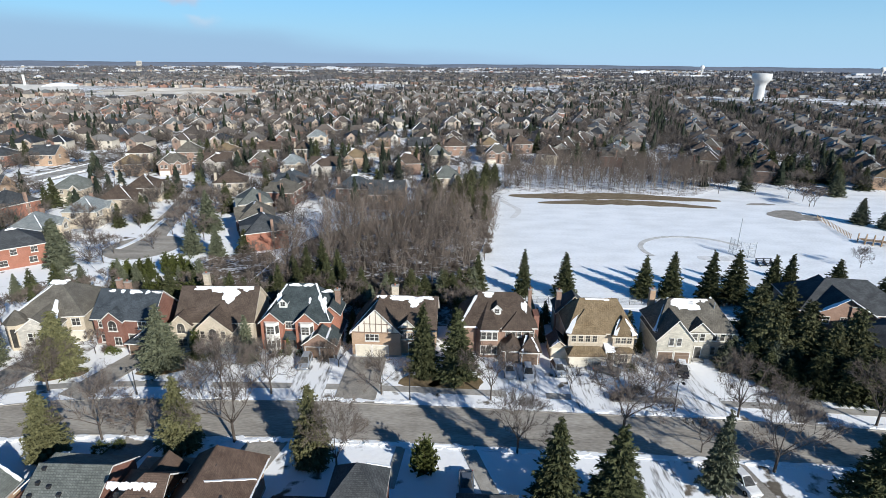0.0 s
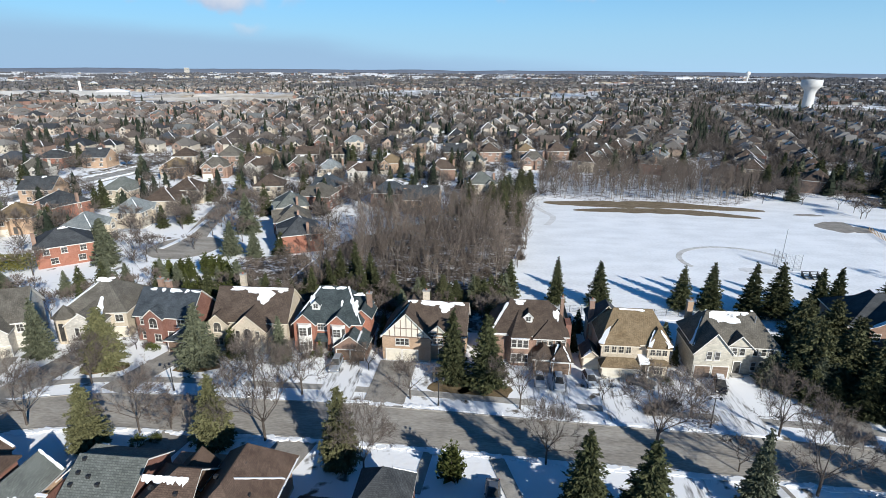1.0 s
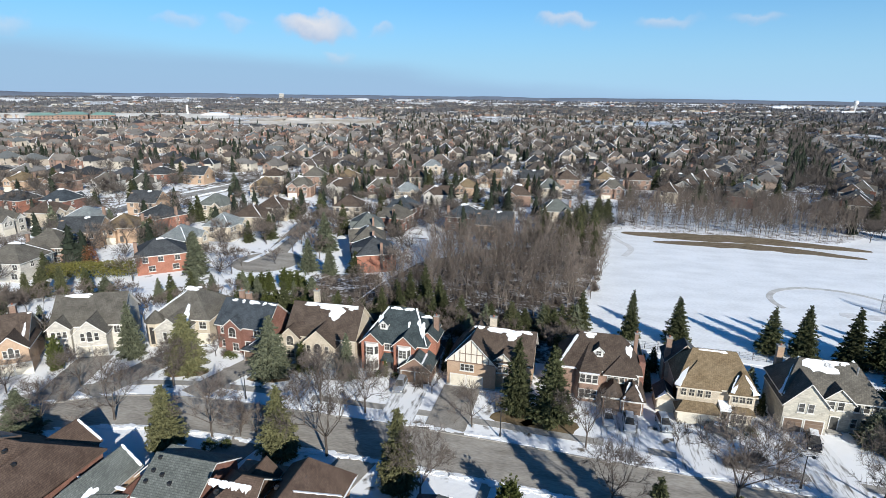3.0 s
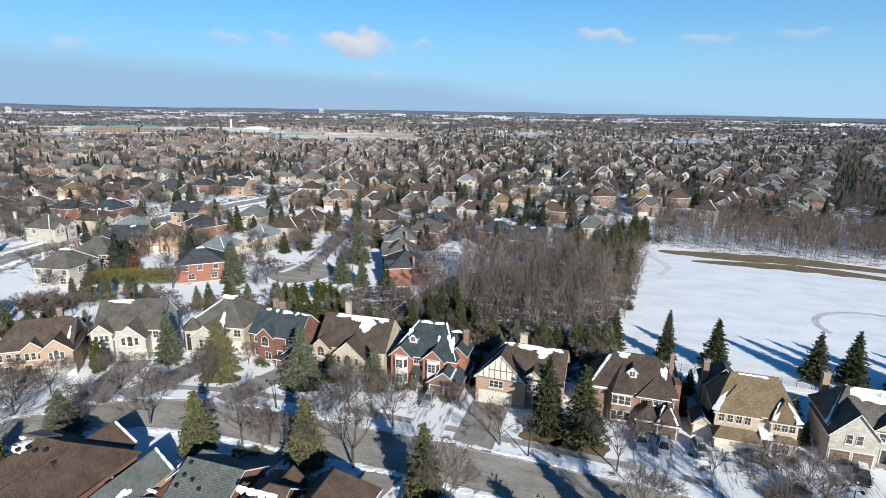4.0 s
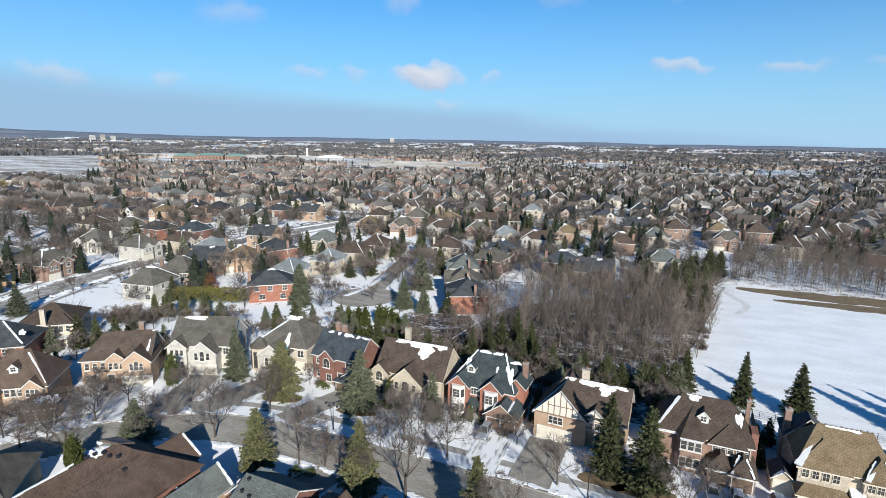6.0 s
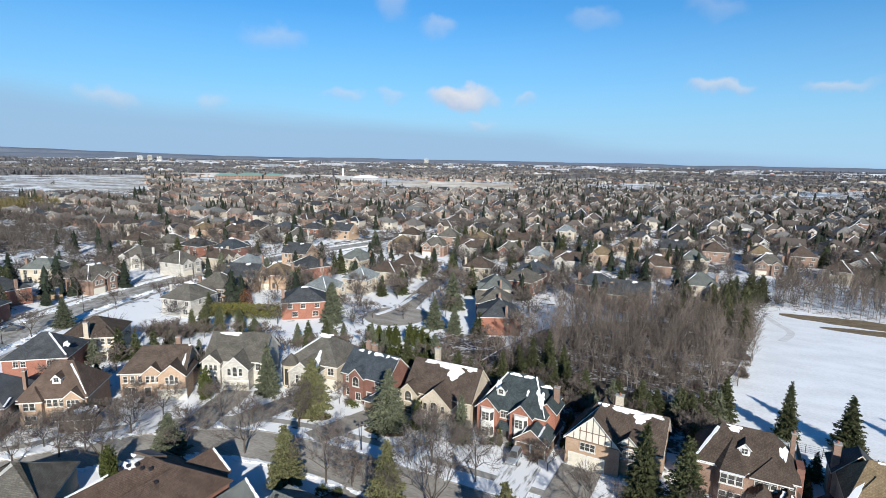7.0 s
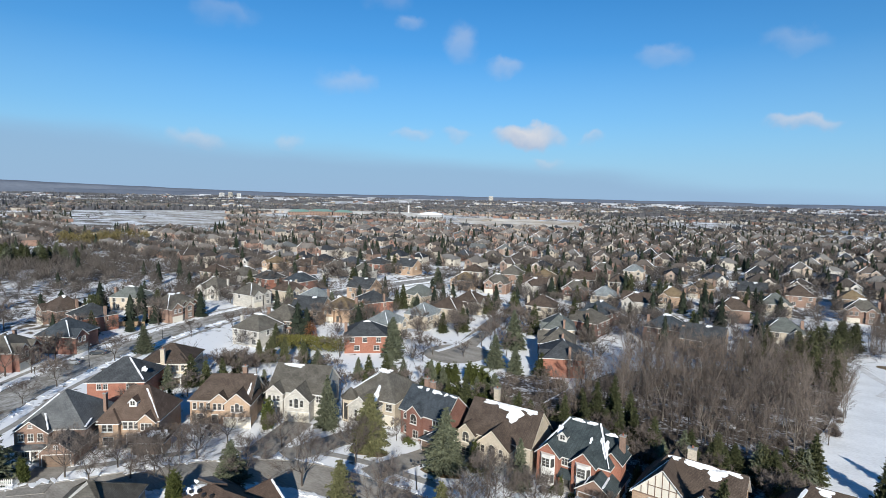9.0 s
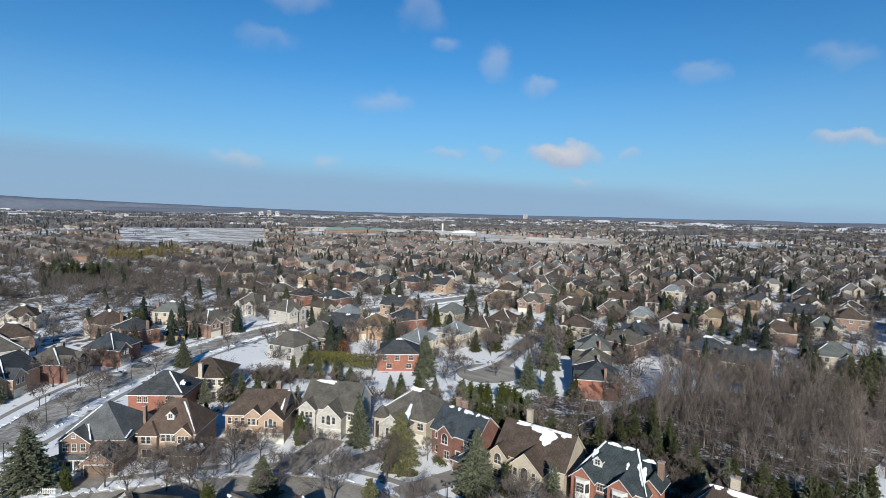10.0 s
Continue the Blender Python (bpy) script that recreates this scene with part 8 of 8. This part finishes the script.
def far_plain():
    """Woods, open snow and low buildings out to the horizon."""
    rng = np.random.RandomState(17)
    v = []
    for _ in range(9500):
        a = rng.uniform(-1.5, 0.95)
        r = 1300 * math.exp(rng.uniform(0, 1.26))
        x, y = math.sin(a) * r, math.cos(a) * r
        if noise.noise((a * 7, math.log(r) * 8, 3)) < -0.04 or open_land(x, y):
            continue
        n = 11
        wid = rng.uniform(25, 90)
        t = rng.uniform(-0.5, 0.5, n)
        b = -a + rng.normal(0, 0.25)
        p = np.stack([x + t * wid * math.cos(b) + rng.normal(0, 5, n), y + t * wid * math.sin(b) + rng.normal(0, 5, n), np.zeros(n)], 1)
        d = np.stack([rng.normal(0, 0.15, n), rng.normal(0, 0.15, n), np.ones(n)], 1)
        v.append(blades(p, d, rng.uniform(6, 11, n), rng.uniform(5, 11, n), rng))
    tagged(new("distant_woods", tri_mesh("distant_woods", np.concatenate(v), WOODS_FAR)), "leafless woods on the distant plain in haze-tinted grey", "woods", "", "stuff")
    walls, roofs, white = Geo(), Geo(), Geo()
    r2 = random.Random(2)
    for _ in range(1000):
        a = r2.uniform(-1.5, 0.95)
        r = 1500 * math.exp(r2.uniform(0, 1.1))
        x, y = math.sin(a) * r, math.cos(a) * r
        if noise.noise((a * 7, math.log(r) * 8, 3)) > 0.02 and r2.random() < 0.85 or open_land(x, y):
            continue
        w, d, e = r2.uniform(5, 9), r2.uniform(5, 7), r2.uniform(4.5, 6.5)
        walls.box(x - w, x + w, y - d, y + d, 0, e)
        (white if r2.random() < 0.34 else roofs).add([(x - w - .5, y - d - .5, e), (x + w + .5, y - d - .5, e), (x + w + .5, y + d + .5, e), (x - w - .5, y + d + .5, e), (x - w * .4, y, e + 4), (x + w * .4, y, e + 4)], [(0, 1, 5, 4), (2, 3, 4, 5), (1, 2, 5), (3, 0, 4)])
    for _ in range(55):
        a = r2.uniform(-1.4, 0.95)
        r = r2.uniform(2300, 4400)
        x, y = math.sin(a) * r, math.cos(a) * r
        w, d, e = r2.uniform(15, 60), r2.uniform(12, 30), r2.uniform(6, 11)
        white.box(x - w, x + w, y - d, y + d, 0, e)
    root = tagged(new("distant_buildings"), "low houses and pale sheds on the distant plain", "buildings", "", "stuff")
    for nm, g, m in (("walls", walls, WALL_PIECES), ("roofs", roofs, ROOF_PIECES), ("pale_roofs", white, PALE_FAR)):
        part(nm, g, m, root)["kind"] = "stuff"
    fields = Geo()
    for cx, cy, rx, ry, sd in ((-700, 1000, 120, 40, 2), (-800, 480, 150, 110, 3), (-980, 620, 190, 90, 4), (-1150, 2300, 330, 160, 5), (200, 1750, 200, 80, 6), (-700, 1600, 160, 70, 7), (-2200, 1500, 380, 150, 8), (900, 2500, 350, 160, 9), (430, 790, 60, 45, 11)):
        blob(fields, cx, cy, rx, ry, 0.0, 26, 0.3, 0.08, sd)
    setting("open_snow_fields", fields, DIRTY_SNOW, "open snow-covered fields among the houses", "field", "stuff")
    earth = Geo()
    for cx, cy, rx, ry, top in ((-400, 815, 130, 60, 5), (-450, 880, 120, 55, 7), (-355, 900, 95, 55, 6), (-300, 835, 60, 35, 3)):
        n, rings, first = 30, 7, len(earth.v)
        for k in range(rings + 1):
            q = k / rings
            for m in range(n):
                a = 2 * math.pi * m / n
                wob = 1 + 0.16 * math.sin(2 * a + cx) + 0.1 * math.sin(5 * a + cy)
                x, y = cx + rx * wob * q * math.cos(a), cy + ry * wob * q * math.sin(a)
                earth.v.append((x, y, top * (1 - q * q) * (0.75 + 0.5 * noise.noise((x / 30, y / 30, 4))) + 0.02))
        for k in range(rings):
            earth.f.extend([(first + k * n + m, first + (k + 1) * n + m, first + (k + 1) * n + (m + 1) % n, first + k * n + (m + 1) % n) for m in range(n)])
    setting("bare_earth", earth, EARTH, "pale heaped earth of a cleared building site", "ground")
    ice = Geo()
    blob(ice, 80, 1085, 75, 55, 0.0, 26, 0.15, 0.1, 4)
    setting("frozen_pond", ice, mat("pond_ice", (0.22, 0.24, 0.27), (0.32, 0.34, 0.37), 0.02, 0.2, 0.3, 0), "grey frozen pond on the plain", "pond")
    # wooded skyline and long escarpment to the west, coloured with painted haze
    for nm, lab, r, a0, a1, base, amp, m in (("skyline_woods", "low wooded skyline on the horizon", 4500, -62, 70, 26, 9, HAZE_HILL), ("escarpment", "long wooded escarpment on the horizon", 4750, 42, 100, 45, 55, HAZE_HILL)):
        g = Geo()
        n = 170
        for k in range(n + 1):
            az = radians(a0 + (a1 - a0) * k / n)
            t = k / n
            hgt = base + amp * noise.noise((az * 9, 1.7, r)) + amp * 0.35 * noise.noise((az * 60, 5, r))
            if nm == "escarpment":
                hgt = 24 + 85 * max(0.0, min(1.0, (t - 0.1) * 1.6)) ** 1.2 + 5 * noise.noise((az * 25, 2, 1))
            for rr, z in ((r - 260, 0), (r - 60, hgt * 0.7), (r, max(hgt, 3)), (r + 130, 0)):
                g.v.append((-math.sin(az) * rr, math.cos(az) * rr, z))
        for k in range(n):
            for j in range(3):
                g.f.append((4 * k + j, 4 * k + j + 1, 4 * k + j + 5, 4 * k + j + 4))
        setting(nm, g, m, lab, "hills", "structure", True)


# twig grey cooled a little, so some haze is painted in
WOODS_FAR = mat("haze_cooled_woods", (0.066, 0.067, 0.072), (0.13, 0.128, 0.135), 0.004, 0.05, 0.95, 0.0, 0.2, island=True)
PALE_FAR = mat("pale_far_roofs", (0.36, 0.37, 0.39), (0.62, 0.63, 0.66), 0.02, 0.3, 0.8, 0.0, 0.2, island=True)
# hill lightened towards blue: distance haze painted into the base colour
HAZE_HILL = mat("haze_blue_hill", (0.145, 0.17, 0.215), (0.205, 0.23, 0.275), 0.004, 0.03, 0.95, 0.0)
EARTH = mat("pale_bare_earth", (0.4, 0.33, 0.25), (0.72, 0.67, 0.6), 0.02, 0.12, 0.95, 0.2, stretch=(0.5, 1.4, 1), lo=0.4, hi=0.6)
DIRTY_SNOW = mat("patchy_snow", (0.3, 0.26, 0.21), (0.78, 0.78, 0.78), 0.02, 0.15, 0.85, 0.1, stretch=(0.6, 1.6, 1), lo=0.42, hi=0.58)
far_plain()


# ---------------- landmarks ----------------
def lathe(profile, n=24):
    g = Geo()
    for r, z in profile:
        g.v.extend([(r * math.cos(2 * math.pi * k / n), r * math.sin(2 * math.pi * k / n), z) for k in range(n)])
    for i in range(len(profile) - 1):
        g.f.extend([(i * n + k, i * n + (k + 1) % n, (i + 1) * n + (k + 1) % n, (i + 1) * n + k) for k in range(n)])
    return g


TOWERWHITE = mat("weathered_white_concrete", (0.44, 0.44, 0.43), (0.58, 0.58, 0.57), 0.1, 1, 0.7, 0.02)
PALE_CLADDING = mat("pale_cladding", (0.26, 0.26, 0.26), (0.36, 0.36, 0.36), 0.1, 1, 0.7, 0.02)


def landmarks():
    root = tagged(new("water_tower"), "white concrete water tower with broad bowl tank", "water tower")
    root.matrix_basis = pose(408, 780, 0) @ Matrix.Diagonal((0.7, 0.7, 0.98, 1))
    part("stem", lathe([(9.8, 0), (9.4, 10), (9.4, 21), (11.2, 25), (14.5, 27.5)]), TOWERWHITE, root, smooth=True)
    part("tank", lathe([(14.5, 27.5), (17.4, 29.5), (17.8, 36.5), (16.9, 37.6), (0.01, 38.4)]), TOWERWHITE, root, smooth=True)
    for x, y, s in ((985, 2350, 1.0), (1545, 2130, 1.0)):
        t = tagged(new("water_tower"), "far white water tower on the horizon", "water tower")
        t.matrix_basis = pose(x, y, 0) @ Matrix.Diagonal((s * 0.6, s * 0.6, s * 0.85, 1))
        part("stem", lathe([(6, 0), (4, 10), (4, 24), (9, 30)]), WHITE, t, smooth=True)
        part("tank", lathe([(9, 30), (14, 34), (14, 42), (9, 47), (0.01, 48)]), WHITE, t, smooth=True)
    hall = tagged(new("sports_hall"), "white sports hall with shallow curved roof", "building")
    hall.matrix_basis = pose(-606, 842, 0, 0, 0, 32) @ Matrix.Diagonal((0.62, 0.8, 1.0, 1))
    part("wall", Geo().box(-36, 36, -20, 20, 0, 9), PALE_CLADDING, hall)
    bow = [(-37 + 74 * k / 14, -21, 9 + 4.2 * math.sin(math.pi * k / 14) ** 0.8) for k in range(15)]
    part("roof", Geo().extrude(bow, (0, 42, 0)), ROOFSNOW, hall, "white snow-covered curved roof")
    for k in range(9):
        part("window", Geo().box(-32 + k * 7.6, -28 + k * 7.6, -20.2, -19.9, 1, 4.2), GLASS, hall)
    depot = mat("weathered_flat_roof", (0.34, 0.33, 0.32), (0.5, 0.5, 0.49), 0.1, 1, 0.8, 0.02)
    for x, y, w, d, rot in ((-762, 880, 62, 12, 38), (-668, 905, 40, 11, 34), (-960, 770, 44, 12, 48)):
        t = tagged(new("warehouse"), "long low pale warehouse with flat roof", "building", "warehouses")
        t.matrix_basis = pose(x, y, 0, 0, 0, rot)
        part("wall", Geo().box(-w, w, -d, d, 0, 7), PALE_CLADDING, t)
        part("roof", Geo().box(-w - 0.5, w + 0.5, -d - 0.5, d + 0.5, 7, 7.7), depot, t)
    school = tagged(new("school"), "long red brick school with green metal roofs", "school")
    school.matrix_basis = pose(-828, 770, 0, 0, 0, 40) @ Matrix.Diagonal((0.62, 0.62, 0.85, 1))
    g = mat("green_metal_roof", (0.16, 0.27, 0.23), (0.22, 0.35, 0.3), 0.1, 1, 0.5, 0.02)
    for x, w, d, hh in ((-70, 34, 18, 8), (0, 36, 22, 9.5), (70, 30, 18, 8)):
        part("wing", Geo().box(x - w, x + w, -d, d, 0, hh), BRICK_BROWN, school)
        part("roof", Geo().add([(x - w - 1, -d - 1, hh), (x + w + 1, -d - 1, hh), (x + w + 1, d + 1, hh), (x - w - 1, d + 1, hh), (x - w * .6, 0, hh + 5), (x + w * .6, 0, hh + 5)], [(0, 1, 5, 4), (2, 3, 4, 5), (1, 2, 5), (3, 0, 4), (3, 2, 1, 0)]), g, school, "green metal roof")
        for k in range(7):
            for z in (1.2, 4.8):
                part("window", Geo().box(x - w + 3 + k * w * 0.27, x - w + 6.5 + k * w * 0.27, -d - 0.15, -d + 0.1, z, z + 2), GLASS, school)
    for x, y, w, hh, col in ((-1910, 3370, 15, 34, STONE_WHITE), (-2788, 1838, 13, 26, WHITE), (-2768, 1880, 11, 30, STONE_GREY), (-2740, 1915, 11, 25, WHITE), (-690, 880, 1.6, 23, WHITE), (-704, 868, 1.6, 24, METAL)):
        b = tagged(new("tower_block"), "pale high-rise block on the skyline" if w > 10 else "tall narrow pale tower on the plain", "tower")
        b.matrix_basis = pose(x, y, 0, 0, 0, 30)
        part("wall", Geo().box(-w, w, -w * 0.4, w * 0.4, 0, hh), col, b)
        part("roof_slab", Geo().box(-w - 0.4, w + 0.4, -w * 0.4 - 0.4, w * 0.4 + 0.4, hh, hh + 0.8), GREYTRIM, b)
        if w > 10:
            for k in range(6):
                part("window_band", Geo().box(-w + 1, w - 1, -w * 0.4 - 0.2, -w * 0.4 + 0.1, 4 + k * hh / 7, 6 + k * hh / 7), GLASS, b)
    # dark plantation and willows to the west
    rng = random.Random(6)
    for k in range(34):
        small_spruces.put(-400 + rng.uniform(-28, 26), 132 + rng.uniform(-16, 20), rng.uniform(9, 13), 1.2, "dark spruce in a dense plantation")
    a, b = shrub(9, 6, 6, 9, WILLOW, 900, 1.2)
    for k in range(14):
        t = tagged(new("willow_tree"), "bare willow with yellow-brown twigs", "tree", "willows")
        t.matrix_basis = pose(-528 + rng.uniform(-36, 36), 228 + rng.uniform(-30, 34), 0, 0, 0, rng.uniform(0, 360))
        part("trunk", a, None, t)
        part("crown", b, None, t)


landmarks()
